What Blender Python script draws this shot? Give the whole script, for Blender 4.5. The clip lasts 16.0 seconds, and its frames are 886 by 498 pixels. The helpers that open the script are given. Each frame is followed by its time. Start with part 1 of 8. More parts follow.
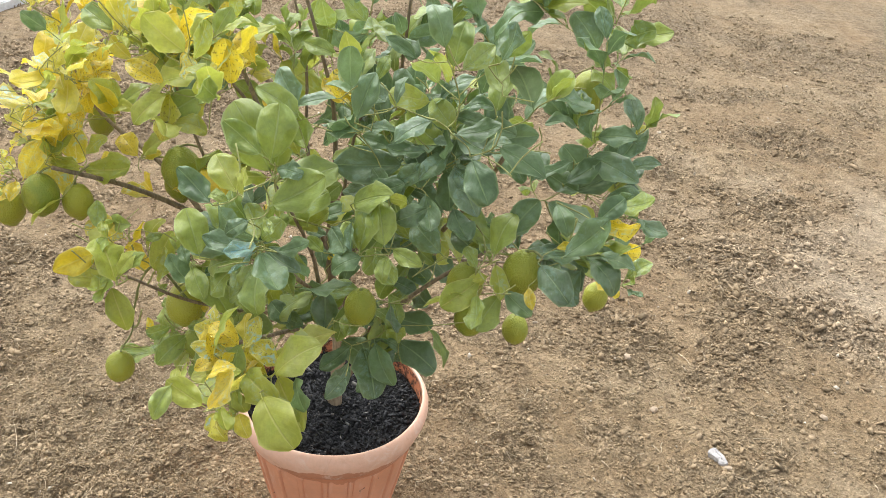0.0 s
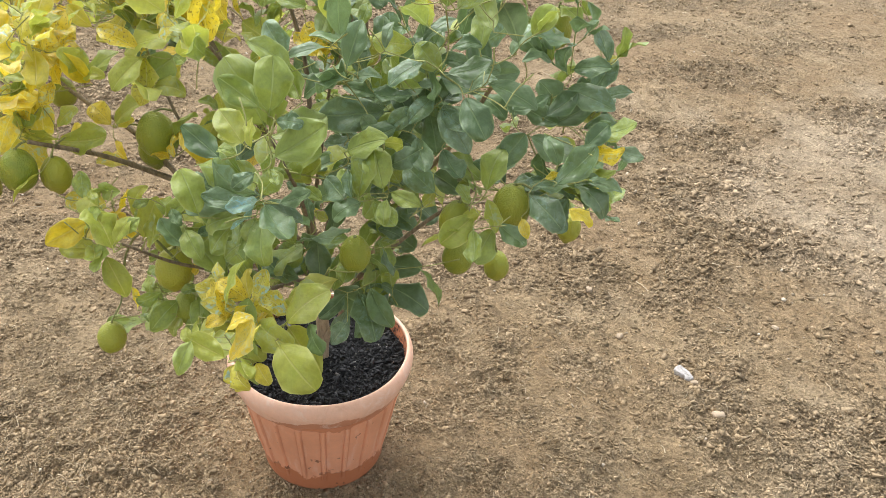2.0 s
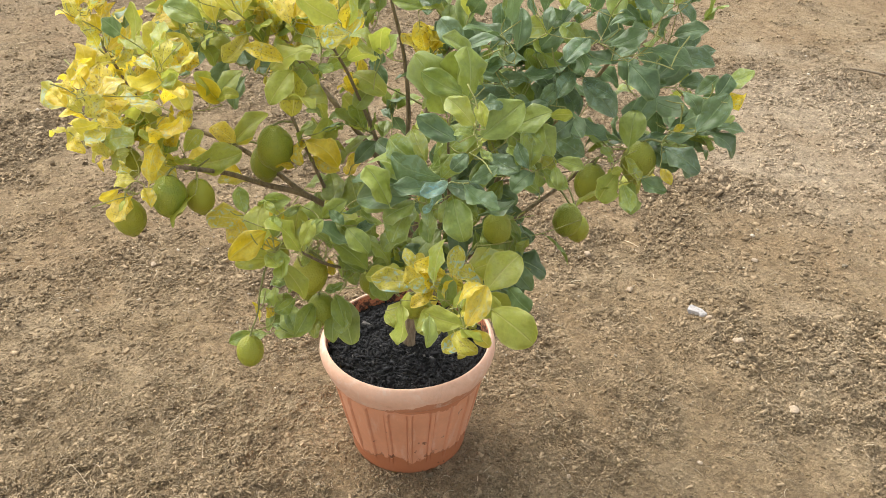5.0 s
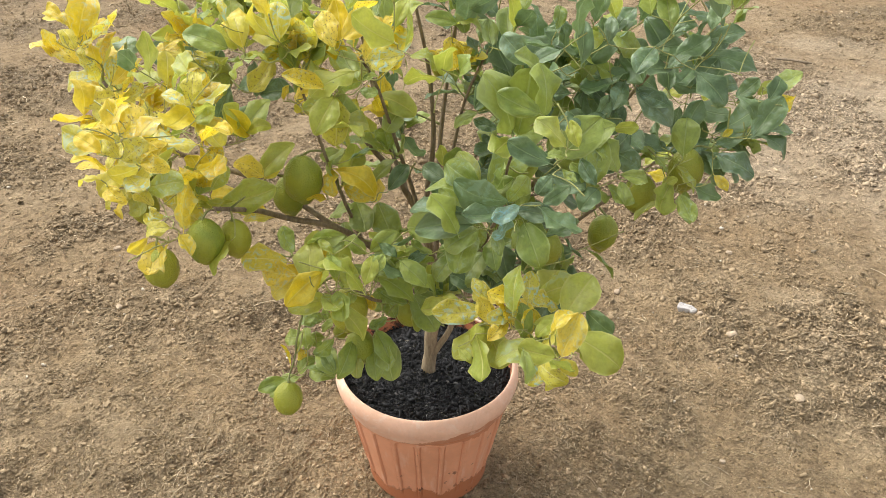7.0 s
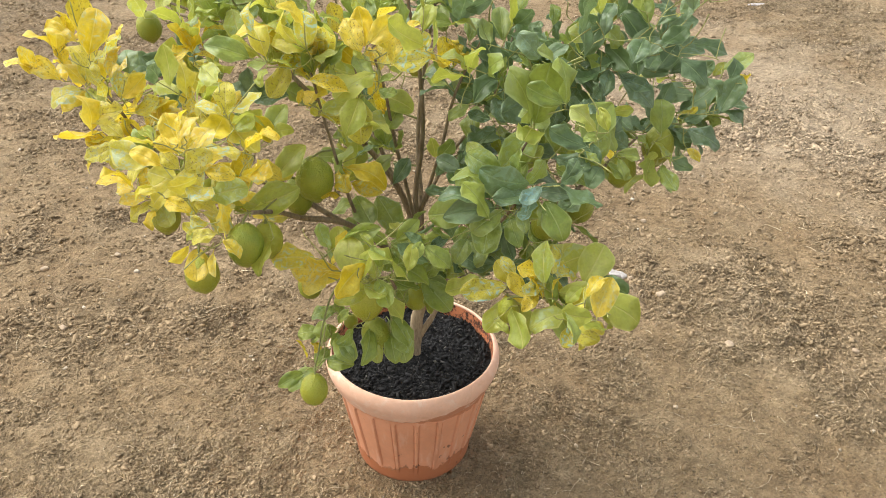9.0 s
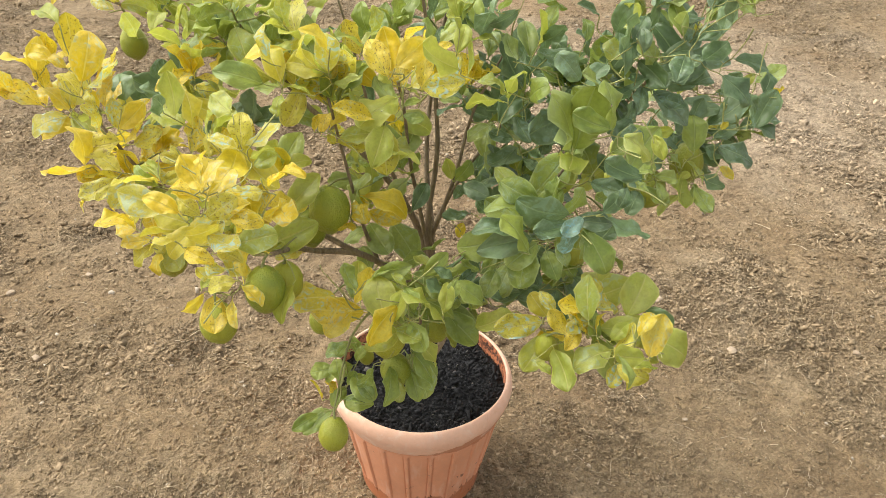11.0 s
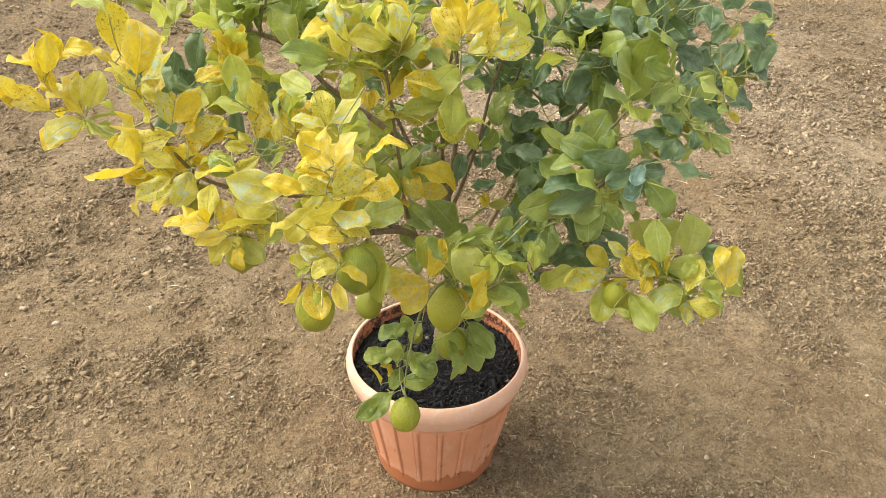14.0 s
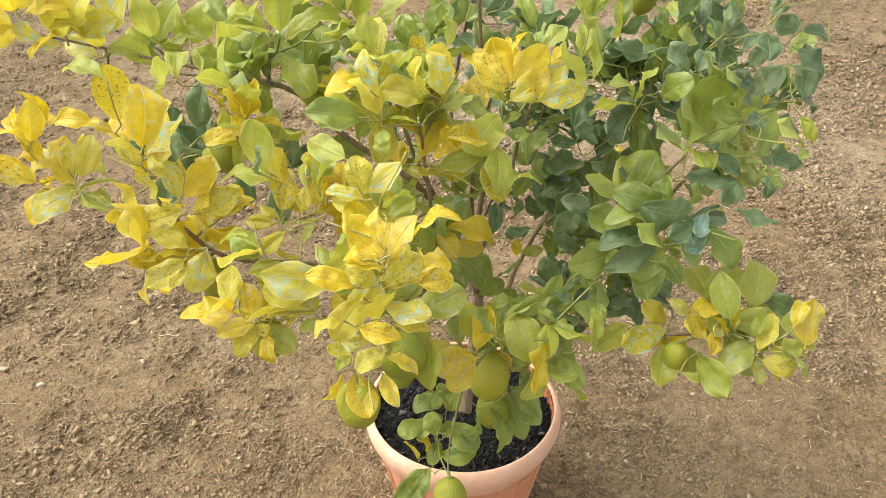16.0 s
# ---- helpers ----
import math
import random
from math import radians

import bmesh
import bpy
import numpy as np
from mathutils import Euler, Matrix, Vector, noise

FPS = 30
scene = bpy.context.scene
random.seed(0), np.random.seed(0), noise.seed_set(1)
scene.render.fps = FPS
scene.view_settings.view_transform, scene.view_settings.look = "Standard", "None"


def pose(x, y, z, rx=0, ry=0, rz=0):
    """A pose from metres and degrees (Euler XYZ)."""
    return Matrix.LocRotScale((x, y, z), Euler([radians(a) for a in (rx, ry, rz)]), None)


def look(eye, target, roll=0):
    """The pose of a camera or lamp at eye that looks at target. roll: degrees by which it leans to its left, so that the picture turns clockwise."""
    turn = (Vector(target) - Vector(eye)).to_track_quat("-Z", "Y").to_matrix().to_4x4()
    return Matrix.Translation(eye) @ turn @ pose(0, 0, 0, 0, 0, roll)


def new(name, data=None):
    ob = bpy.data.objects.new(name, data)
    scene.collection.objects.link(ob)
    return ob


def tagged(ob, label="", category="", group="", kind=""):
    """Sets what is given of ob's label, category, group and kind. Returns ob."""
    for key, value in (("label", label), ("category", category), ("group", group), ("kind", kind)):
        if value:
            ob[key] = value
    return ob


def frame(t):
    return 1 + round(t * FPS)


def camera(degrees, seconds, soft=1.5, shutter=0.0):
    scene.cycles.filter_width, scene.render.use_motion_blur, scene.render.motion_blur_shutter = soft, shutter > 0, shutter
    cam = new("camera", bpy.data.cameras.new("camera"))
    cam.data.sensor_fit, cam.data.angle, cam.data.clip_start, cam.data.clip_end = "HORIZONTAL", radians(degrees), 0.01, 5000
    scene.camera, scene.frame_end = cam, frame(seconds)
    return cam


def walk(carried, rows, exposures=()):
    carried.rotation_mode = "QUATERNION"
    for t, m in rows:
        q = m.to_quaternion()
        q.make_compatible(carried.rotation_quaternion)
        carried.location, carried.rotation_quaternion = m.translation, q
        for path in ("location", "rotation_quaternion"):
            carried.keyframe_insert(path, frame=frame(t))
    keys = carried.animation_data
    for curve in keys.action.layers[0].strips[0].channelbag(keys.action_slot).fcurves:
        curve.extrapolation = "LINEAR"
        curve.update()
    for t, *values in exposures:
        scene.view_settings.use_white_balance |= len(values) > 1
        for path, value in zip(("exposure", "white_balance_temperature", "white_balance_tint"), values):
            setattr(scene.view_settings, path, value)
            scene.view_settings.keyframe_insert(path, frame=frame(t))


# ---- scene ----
cam = camera(58.3, 16.0, soft=0.6)

PATH = [
    (0, (0.227, -1.307, 1.468), (0.211, 0.419, 0.458), 6.0),
    (0.5, (0.209, -1.32, 1.467), (0.238, 0.383, 0.419), 5.2),
    (1, (0.188, -1.351, 1.468), (0.289, 0.339, 0.403), 5.0),
    (1.5, (0.17, -1.372, 1.469), (0.309, 0.297, 0.375), 4.7),
    (2, (0.14, -1.359, 1.459), (0.297, 0.314, 0.374), 4.1),
    (2.5, (0.056, -1.34, 1.447), (0.262, 0.332, 0.368), 3.1),
    (3, (-0.02, -1.344, 1.447), (0.242, 0.324, 0.374), 2.4),
    (3.5, (-0.125, -1.362, 1.442), (0.232, 0.289, 0.372), 1.8),
    (4, (-0.207, -1.406, 1.452), (0.208, 0.231, 0.379), 1.3),
    (4.2, (-0.231, -1.42, 1.453), (0.2, 0.213, 0.382), 1.2),
    (6.3, (-0.457, -1.319, 1.45), (0.123, 0.294, 0.419), 0.4),
    (6.5, (-0.47, -1.293, 1.452), (0.133, 0.309, 0.418), 0.3),
    (7, (-0.517, -1.264, 1.444), (0.176, 0.297, 0.402), 0.4),
    (7.5, (-0.617, -1.255, 1.434), (0.178, 0.255, 0.392), 0.4),
    (8, (-0.687, -1.241, 1.427), (0.192, 0.229, 0.394), 0.6),
    (8.5, (-0.738, -1.228, 1.439), (0.206, 0.204, 0.41), 1.0),
    (9, (-0.773, -1.224, 1.483), (0.202, 0.167, 0.427), 1.2),
    (9.2, (-0.779, -1.216, 1.494), (0.221, 0.15, 0.43), 1.5),
    (11.3, (-0.801, -1.03, 1.493), (0.266, 0.27, 0.412), 1.9),
    (11.5, (-0.799, -1.009, 1.494), (0.281, 0.279, 0.409), 2.1),
    (12, (-0.86, -0.965, 1.477), (0.279, 0.266, 0.388), 1.9),
    (12.5, (-0.971, -0.923, 1.462), (0.234, 0.244, 0.372), 1.3),
    (13, (-1.026, -0.897, 1.458), (0.232, 0.218, 0.374), 1.0),
    (13.5, (-1.043, -0.883, 1.454), (0.26, 0.187, 0.379), 1.4),
    (14, (-1.051, -0.865, 1.451), (0.258, 0.2, 0.377), 1.2),
    (14.5, (-1.048, -0.844, 1.447), (0.252, 0.226, 0.369), 0.6),
    (15, (-1.045, -0.796, 1.443), (0.257, 0.278, 0.37), -0.1),
    (15.5, (-1.015, -0.72, 1.453), (0.309, 0.331, 0.383), -0.4),
    (16, (-0.991, -0.692, 1.461), (0.361, 0.322, 0.391), -0.4),
]
walk(cam, [(t, look(eye, target, roll)) for t, eye, target, roll in PATH], ((0.0, 1.33, 6050, 10), (4.0, 1.24, 6300, 10), (9.0, 1.2, 6450, 10), (12.0, 1.17, 6550, 10), (16.0, 1.2, 6750, 9)))


# ---- light and sky ----
def node(tree, kind, at=None, **values):
    """A shader node with its inputs set by name or number."""
    n = tree.nodes.new(kind)
    for key, value in (at or {}).items():
        n.inputs[key].default_value = value
    return n


SUN_HIGH, SUN_ROUND = 56.0, 122.0      # degrees above the ground, and round from +x towards +y

world = bpy.data.worlds.new("overcast_sky")
scene.world = world
world.use_nodes = True
wt = world.node_tree
wt.nodes.clear()
sky = wt.nodes.new("ShaderNodeTexSky")
sky.sky_type, sky.sun_disc = "NISHITA", False
sky.sun_elevation, sky.sun_rotation = radians(SUN_HIGH), radians(90 - SUN_ROUND)
sky.dust_density, sky.air_density = 3.0, 1.0
grey = wt.nodes.new("ShaderNodeHueSaturation")
grey.inputs["Saturation"].default_value = 0.22
back = node(wt, "ShaderNodeBackground", {"Strength": 0.127})
wout = wt.nodes.new("ShaderNodeOutputWorld")
wt.links.new(sky.outputs[0], grey.inputs["Color"])
wt.links.new(grey.outputs[0], back.inputs["Color"])
wt.links.new(back.outputs[0], wout.inputs["Surface"])

sun = new("sun", bpy.data.lights.new("sun", "SUN"))
sun.data.energy, sun.data.angle, sun.data.color = 1.5, radians(62), (1.0, 0.955, 0.87)
a, h = radians(SUN_ROUND), radians(SUN_HIGH)
sun.matrix_world = look((6 * math.cos(a) * math.cos(h), 6 * math.sin(a) * math.cos(h), 6 * math.sin(h)), (0, 0, 0))


# ---- materials ----
def material(name):
    m = bpy.data.materials.new(name)
    m.use_nodes = True
    t = m.node_tree
    t.nodes.clear()
    out = t.nodes.new("ShaderNodeOutputMaterial")
    p = t.nodes.new("ShaderNodeBsdfPrincipled")
    t.links.new(p.outputs[0], out.inputs["Surface"])
    return m, t, p


def noise_node(t, coords, scale, detail=4.0, rough=0.55, warp=0.0):
    n = node(t, "ShaderNodeTexNoise", {"Scale": scale, "Detail": detail, "Roughness": rough, "Distortion": warp})
    t.links.new(coords, n.inputs["Vector"])
    return n.outputs["Fac"]


def ramp(t, fac, *stops):
    """A colour ramp: stops of (place, grey or colour)."""
    r = t.nodes.new("ShaderNodeValToRGB")
    while len(r.color_ramp.elements) < len(stops):
        r.color_ramp.elements.new(0.5)
    for e, (at, value) in zip(r.color_ramp.elements, stops):
        e.position = at
        e.color = (value, value, value, 1) if isinstance(value, (int, float)) else (*value, 1)
    t.links.new(fac, r.inputs[0])
    return r.outputs[0]


def blend(t, fac, one, two, how="MIX"):
    n = t.nodes.new("ShaderNodeMix")
    n.data_type, n.blend_type = "RGBA", how
    for socket, value in ((n.inputs[0], fac), (n.inputs[6], one), (n.inputs[7], two)):
        if isinstance(value, bpy.types.NodeSocket):
            t.links.new(value, socket)
        elif isinstance(value, tuple):
            socket.default_value = (*value, 1)
        else:
            socket.default_value = value
    return n.outputs[2]


def maths(t, how, one, two=0.0, three=0.0):
    n = t.nodes.new("ShaderNodeMath")
    n.operation = how
    for socket, value in zip(n.inputs, (one, two, three)):
        if isinstance(value, bpy.types.NodeSocket):
            t.links.new(value, socket)
        else:
            socket.default_value = value
    return n.outputs[0]


def bump(t, p, height, strength, distance):
    b = node(t, "ShaderNodeBump", {"Strength": strength, "Distance": distance})
    t.links.new(height, b.inputs["Height"])
    t.links.new(b.outputs[0], p.inputs["Normal"])


def place(t):
    return t.nodes.new("ShaderNodeTexCoord").outputs["Object"]


def earth_colour(t, xyz, crumbly):
    """Warm brown where trodden smooth, greyer where loose, paler round a spot far off."""
    broad = noise_node(t, xyz, 1.3, 5, 0.6, 0.4)
    mid = noise_node(t, xyz, 9.0, 6, 0.65, 0.3)
    base = ramp(t, broad, (0.3, (0.345, 0.229, 0.115)), (0.5, (0.42, 0.3, 0.16)), (0.7, (0.51, 0.39, 0.232)))
    base = blend(t, maths(t, "MULTIPLY", crumbly, 0.85), base, (0.345, 0.268, 0.163))
    away = node(t, "ShaderNodeVectorMath", {1: (2.7, 1.2, 0.0)})
    away.operation = "DISTANCE"
    t.links.new(xyz, away.inputs[0])
    # paler towards one far spot, with an uneven edge
    far_pale = maths(t, "ADD", maths(t, "MULTIPLY", away.outputs["Value"], -0.72), maths(t, "MULTIPLY", broad, 2.2))
    base = blend(t, maths(t, "MULTIPLY", ramp(t, far_pale, (0.0, 0.0), (0.7, 1.0)), 0.85), base, (0.64, 0.515, 0.355))
    base = blend(t, 0.4, base, ramp(t, mid, (0.32, (0.22, 0.143, 0.078)), (0.68, (0.5, 0.375, 0.235))))
    return base, mid


def dirt_material():
    m, t, p = material("dry_earth")
    xyz = place(t)
    fine = noise_node(t, xyz, 90.0, 4, 0.62)
    grain = noise_node(t, xyz, 420.0, 3, 0.6)
    crumbs = t.nodes.new("ShaderNodeAttribute")
    crumbs.attribute_name = "crumble"
    base, mid = earth_colour(t, xyz, crumbs.outputs["Fac"])
    clump = noise_node(t, xyz, 21.0, 4, 0.6, 0.7)
    base = blend(t, 0.5, base, ramp(t, clump, (0.34, 0.55), (0.5, 1.0), (0.66, 1.3)), "MULTIPLY")
    base = blend(t, maths(t, "MULTIPLY_ADD", crumbs.outputs["Fac"], 0.35, 0.3), base, ramp(t, fine, (0.32, 0.3), (0.5, 0.95), (0.68, 1.35)), "MULTIPLY")
    lumps = noise_node(t, xyz, 48.0, 4, 0.66, 0.8)
    base = blend(t, maths(t, "MULTIPLY_ADD", crumbs.outputs["Fac"], 0.35, 0.25), base, ramp(t, lumps, (0.36, 0.4), (0.5, 1.0), (0.64, 1.4)), "MULTIPLY")
    specks = noise_node(t, xyz, 230.0, 4, 0.7)
    base = blend(t, maths(t, "MULTIPLY_ADD", crumbs.outputs["Fac"], 0.2, 0.2), base, ramp(t, specks, (0.36, 0.3), (0.5, 0.95), (0.64, 1.5)), "MULTIPLY")
    base = blend(t, 0.3, base, ramp(t, grain, (0.32, 0.5), (0.66, 1.15)), "MULTIPLY")
    t.links.new(base, p.inputs["Base Color"])
    p.inputs["Roughness"].default_value = 0.95
    p.inputs["Specular IOR Level"].default_value = 0.2
    crumb = node(t, "ShaderNodeTexVoronoi", {"Scale": 125.0})
    t.links.new(xyz, crumb.inputs["Vector"])
    lump = node(t, "ShaderNodeTexVoronoi", {"Scale": 55.0})
    t.links.new(xyz, lump.inputs["Vector"])
    loose = maths(t, "ADD", maths(t, "MULTIPLY", crumb.outputs["Distance"], -0.55), maths(t, "MULTIPLY", lump.outputs["Distance"], -0.6))
    loose = maths(t, "ADD", loose, maths(t, "MULTIPLY", noise_node(t, xyz, 110.0, 3, 0.6, 0.5), 1.3))
    loose = maths(t, "MULTIPLY", loose, maths(t, "ADD", maths(t, "MULTIPLY", crumbs.outputs["Fac"], 0.85), 0.15))
    fine = maths(t, "ADD", fine, loose)
    height = maths(t, "ADD", maths(t, "MULTIPLY", fine, 0.7), maths(t, "ADD", maths(t, "ADD", maths(t, "MULTIPLY", mid, 1.2), maths(t, "MULTIPLY", noise_node(t, xyz, 42.0, 5, 0.7, 0.6), 0.9)), maths(t, "ADD", maths(t, "MULTIPLY", grain, 0.2), maths(t, "MULTIPLY", specks, 0.3))))
    bump(t, p, height, 1.0, 0.026)
    return m


def crumb_material():
    """Crumbs of the same earth as the ground they lie on."""
    m, t, p = material("earth_crumbs")
    each = t.nodes.new("ShaderNodeNewGeometry").outputs["Random Per Island"]
    xyz = place(t)
    fine = noise_node(t, xyz, 160.0, 4, 0.65)
    base, _ = earth_colour(t, xyz, 0.75)
    base = blend(t, 1.0, base, ramp(t, each, (0.0, 0.6), (0.5, 0.93), (0.92, 1.1), (1.0, 1.3)), "MULTIPLY")
    base = blend(t, 0.35, base, ramp(t, fine, (0.3, 0.45), (0.7, 1.0)), "MULTIPLY")
    t.links.new(base, p.inputs["Base Color"])
    p.inputs["Roughness"].default_value = 0.95
    p.inputs["Specular IOR Level"].default_value = 0.2
    bump(t, p, fine, 0.6, 0.003)
    return m


def clod_material(name, dark, light, rough=0.95):
    """Crumbs that differ one from the next."""
    m, t, p = material(name)
    each = t.nodes.new("ShaderNodeNewGeometry").outputs["Random Per Island"]
    xyz = place(t)
    fine = noise_node(t, xyz, 160.0, 4, 0.65)
    base = ramp(t, each, (0.0, tuple(0.6 * c for c in dark)), (0.2, dark), (0.8, light), (1.0, tuple(1.3 * c for c in light)))
    base = blend(t, 0.5, base, ramp(t, fine, (0.3, 0.45), (0.7, 1.0)), "MULTIPLY")
    t.links.new(base, p.inputs["Base Color"])
    p.inputs["Roughness"].default_value = rough
    p.inputs["Specular IOR Level"].default_value = 0.2
    bump(t, p, fine, 0.6, 0.003)
    return m


def stone_material(name, dark, light):
    m, t, p = material(name)
    each = t.nodes.new("ShaderNodeObjectInfo").outputs["Random"]
    xyz = place(t)
    fine = noise_node(t, xyz, 120.0, 5, 0.65)
    blot = noise_node(t, xyz, 25.0, 4, 0.6)
    base = blend(t, each, dark, light)
    base = blend(t, 0.6, base, ramp(t, blot, (0.3, 0.55), (0.7, 1.0)), "MULTIPLY")
    base = blend(t, 0.4, base, ramp(t, fine, (0.35, 0.5), (0.65, 1.0)), "MULTIPLY")
    t.links.new(base, p.inputs["Base Color"])
    p.inputs["Roughness"].default_value = 0.85
    bump(t, p, fine, 0.5, 0.003)
    return m


def towards(t, xyz, degrees):
    """1 on the side of the pot that faces a direction, -1 on the other."""
    n = node(t, "ShaderNodeVectorMath", {1: (math.cos(radians(degrees)) / 0.17, math.sin(radians(degrees)) / 0.17, 0.0)})
    n.operation = "DOT_PRODUCT"
    t.links.new(xyz, n.inputs[0])
    return n.outputs["Value"]


STAIN, BAND_SIDE = -105.0, -60.0      # the sides of the pot with the highest earth stain and the strongest dark band under the rim


def pot_material(name, tint, band_strength=0.0, rim=False):
    """Sun-bleached terracotta plastic: an earth stain with a ragged edge at the foot, dark dirt spots, and ragged
    darker patches near the rim.
    """
    m, t, p = material(name)
    xyz = place(t)
    cloud = noise_node(t, xyz, 7.0, 5, 0.6, 0.6)
    ragged = noise_node(t, xyz, 16.0, 6, 0.65, 0.8)
    fine = noise_node(t, xyz, 90.0, 5, 0.7)
    speck = noise_node(t, xyz, 42.0, 3, 0.5)
    upright = node(t, "ShaderNodeMapping", {"Scale": (1, 1, 0.12)})
    t.links.new(xyz, upright.inputs["Vector"])
    runs = noise_node(t, upright.outputs[0], 45.0, 4, 0.6)
    base = ramp(t, cloud, (0.3, tint), (0.72, tuple(min(1, c * 1.16 + 0.035) for c in tint)))
    base = blend(t, 0.3, base, ramp(t, fine, (0.3, 0.72), (0.65, 1.0)), "MULTIPLY")
    base = blend(t, maths(t, "MULTIPLY", ramp(t, runs, (0.55, 0.0), (0.72, 1.0)), 0.3), base, (0.88, 0.66, 0.52))
    split = t.nodes.new("ShaderNodeSeparateXYZ")
    t.links.new(xyz, split.inputs[0])
    high = split.outputs[2]
    foot = maths(t, "ADD", maths(t, "MULTIPLY", high, -16.0), maths(t, "MULTIPLY", cloud, 2.6))
    foot = maths(t, "ADD", foot, maths(t, "MULTIPLY", ragged, 1.0))
    foot = maths(t, "ADD", foot, maths(t, "MULTIPLY", towards(t, xyz, STAIN), 0.4))
    base = blend(t, maths(t, "MULTIPLY", ramp(t, maths(t, "SUBTRACT", foot, 0.72), (0.58, 0.0), (0.68, 1.0)), 0.9), base, (0.45, 0.15, 0.058))
    edge = ramp(t, maths(t, "SUBTRACT", foot, 0.72), (0.5, 0.0), (0.6, 1.0), (0.7, 0.0))
    base = blend(t, maths(t, "MULTIPLY", edge, ramp(t, ragged, (0.5, 0.0), (0.58, 0.7))), base, (0.2, 0.075, 0.035))
    if band_strength:
        # ragged darker band at the rim's lower edge, strongest on one side
        rim_band = maths(t, "ADD", maths(t, "MULTIPLY", maths(t, "ABSOLUTE", maths(t, "SUBTRACT", high, 0.24)), -32.0), maths(t, "MULTIPLY", cloud, 2.2))
        rim_band = maths(t, "ADD", rim_band, maths(t, "MULTIPLY", ragged, 0.7))
        rim_band = maths(t, "ADD", rim_band, maths(t, "MULTIPLY", towards(t, xyz, BAND_SIDE), 1.1))
        base = blend(t, maths(t, "MULTIPLY", ramp(t, maths(t, "SUBTRACT", rim_band, 1.3), (0.68, 0.0), (0.72, 1.0)), band_strength), base, (0.52, 0.19, 0.085))
    if rim:
        scuff = noise_node(t, xyz, 24.0, 6, 0.7, 0.5)
        base = blend(t, ramp(t, scuff, (0.52, 0.0), (0.66, 0.55)), base, (0.86, 0.68, 0.56))
        base = blend(t, ramp(t, scuff, (0.3, 0.5), (0.42, 0.0)), base, (0.64, 0.33, 0.2))
    else:
        base = blend(t, ramp(t, speck, (0.7, 0.0), (0.725, 0.8)), base, (0.16, 0.065, 0.03))
    t.links.new(base, p.inputs["Base Color"])
    t.links.new(ramp(t, fine, (0.3, 0.5), (0.7, 0.7)), p.inputs["Roughness"])
    p.inputs["Specular IOR Level"].default_value = 0.4
    bump(t, p, fine, 0.25, 0.002)
    return m


def pot_inside_material():
    m, t, p = material("pot_inside")
    xyz = place(t)
    fine = noise_node(t, xyz, 60.0, 5, 0.7)
    base = blend(t, ramp(t, fine, (0.45, 0.0), (0.58, 1.0)), (0.6, 0.21, 0.09), (0.06, 0.026, 0.016))
    t.links.new(base, p.inputs["Base Color"])
    p.inputs["Roughness"].default_value = 0.8
    return m


def compost_material():
    m, t, p = material("black_compost")
    each = t.nodes.new("ShaderNodeNewGeometry").outputs["Random Per Island"]
    xyz = place(t)
    fine = noise_node(t, xyz, 220.0, 5, 0.7)
    base = ramp(t, each, (0.0, (0.003, 0.0027, 0.0027)), (0.9, (0.011, 0.01, 0.0095)), (0.975, (0.05, 0.042, 0.036)), (0.995, (0.25, 0.23, 0.2)))
    base = blend(t, 0.6, base, ramp(t, fine, (0.3, 0.3), (0.7, 1.0)), "MULTIPLY")
    t.links.new(base, p.inputs["Base Color"])
    p.inputs["Roughness"].default_value = 0.72
    bump(t, p, fine, 0.8, 0.004)
    return m


def bark_material(name, dark, light):
    m, t, p = material(name)
    xyz = place(t)
    stretch = node(t, "ShaderNodeMapping", {"Scale": (1, 1, 0.22)})
    t.links.new(xyz, stretch.inputs["Vector"])
    grain = noise_node(t, stretch.outputs[0], 160.0, 5, 0.65, 0.5)
    blot = noise_node(t, xyz, 22.0, 4, 0.6)
    base = ramp(t, grain, (0.3, dark), (0.68, light))
    base = blend(t, 0.45, base, ramp(t, blot, (0.35, 0.55), (0.65, 1.0)), "MULTIPLY")
    t.links.new(base, p.inputs["Base Color"])
    p.inputs["Roughness"].default_value = 0.8
    bump(t, p, grain, 0.5, 0.003)
    return m


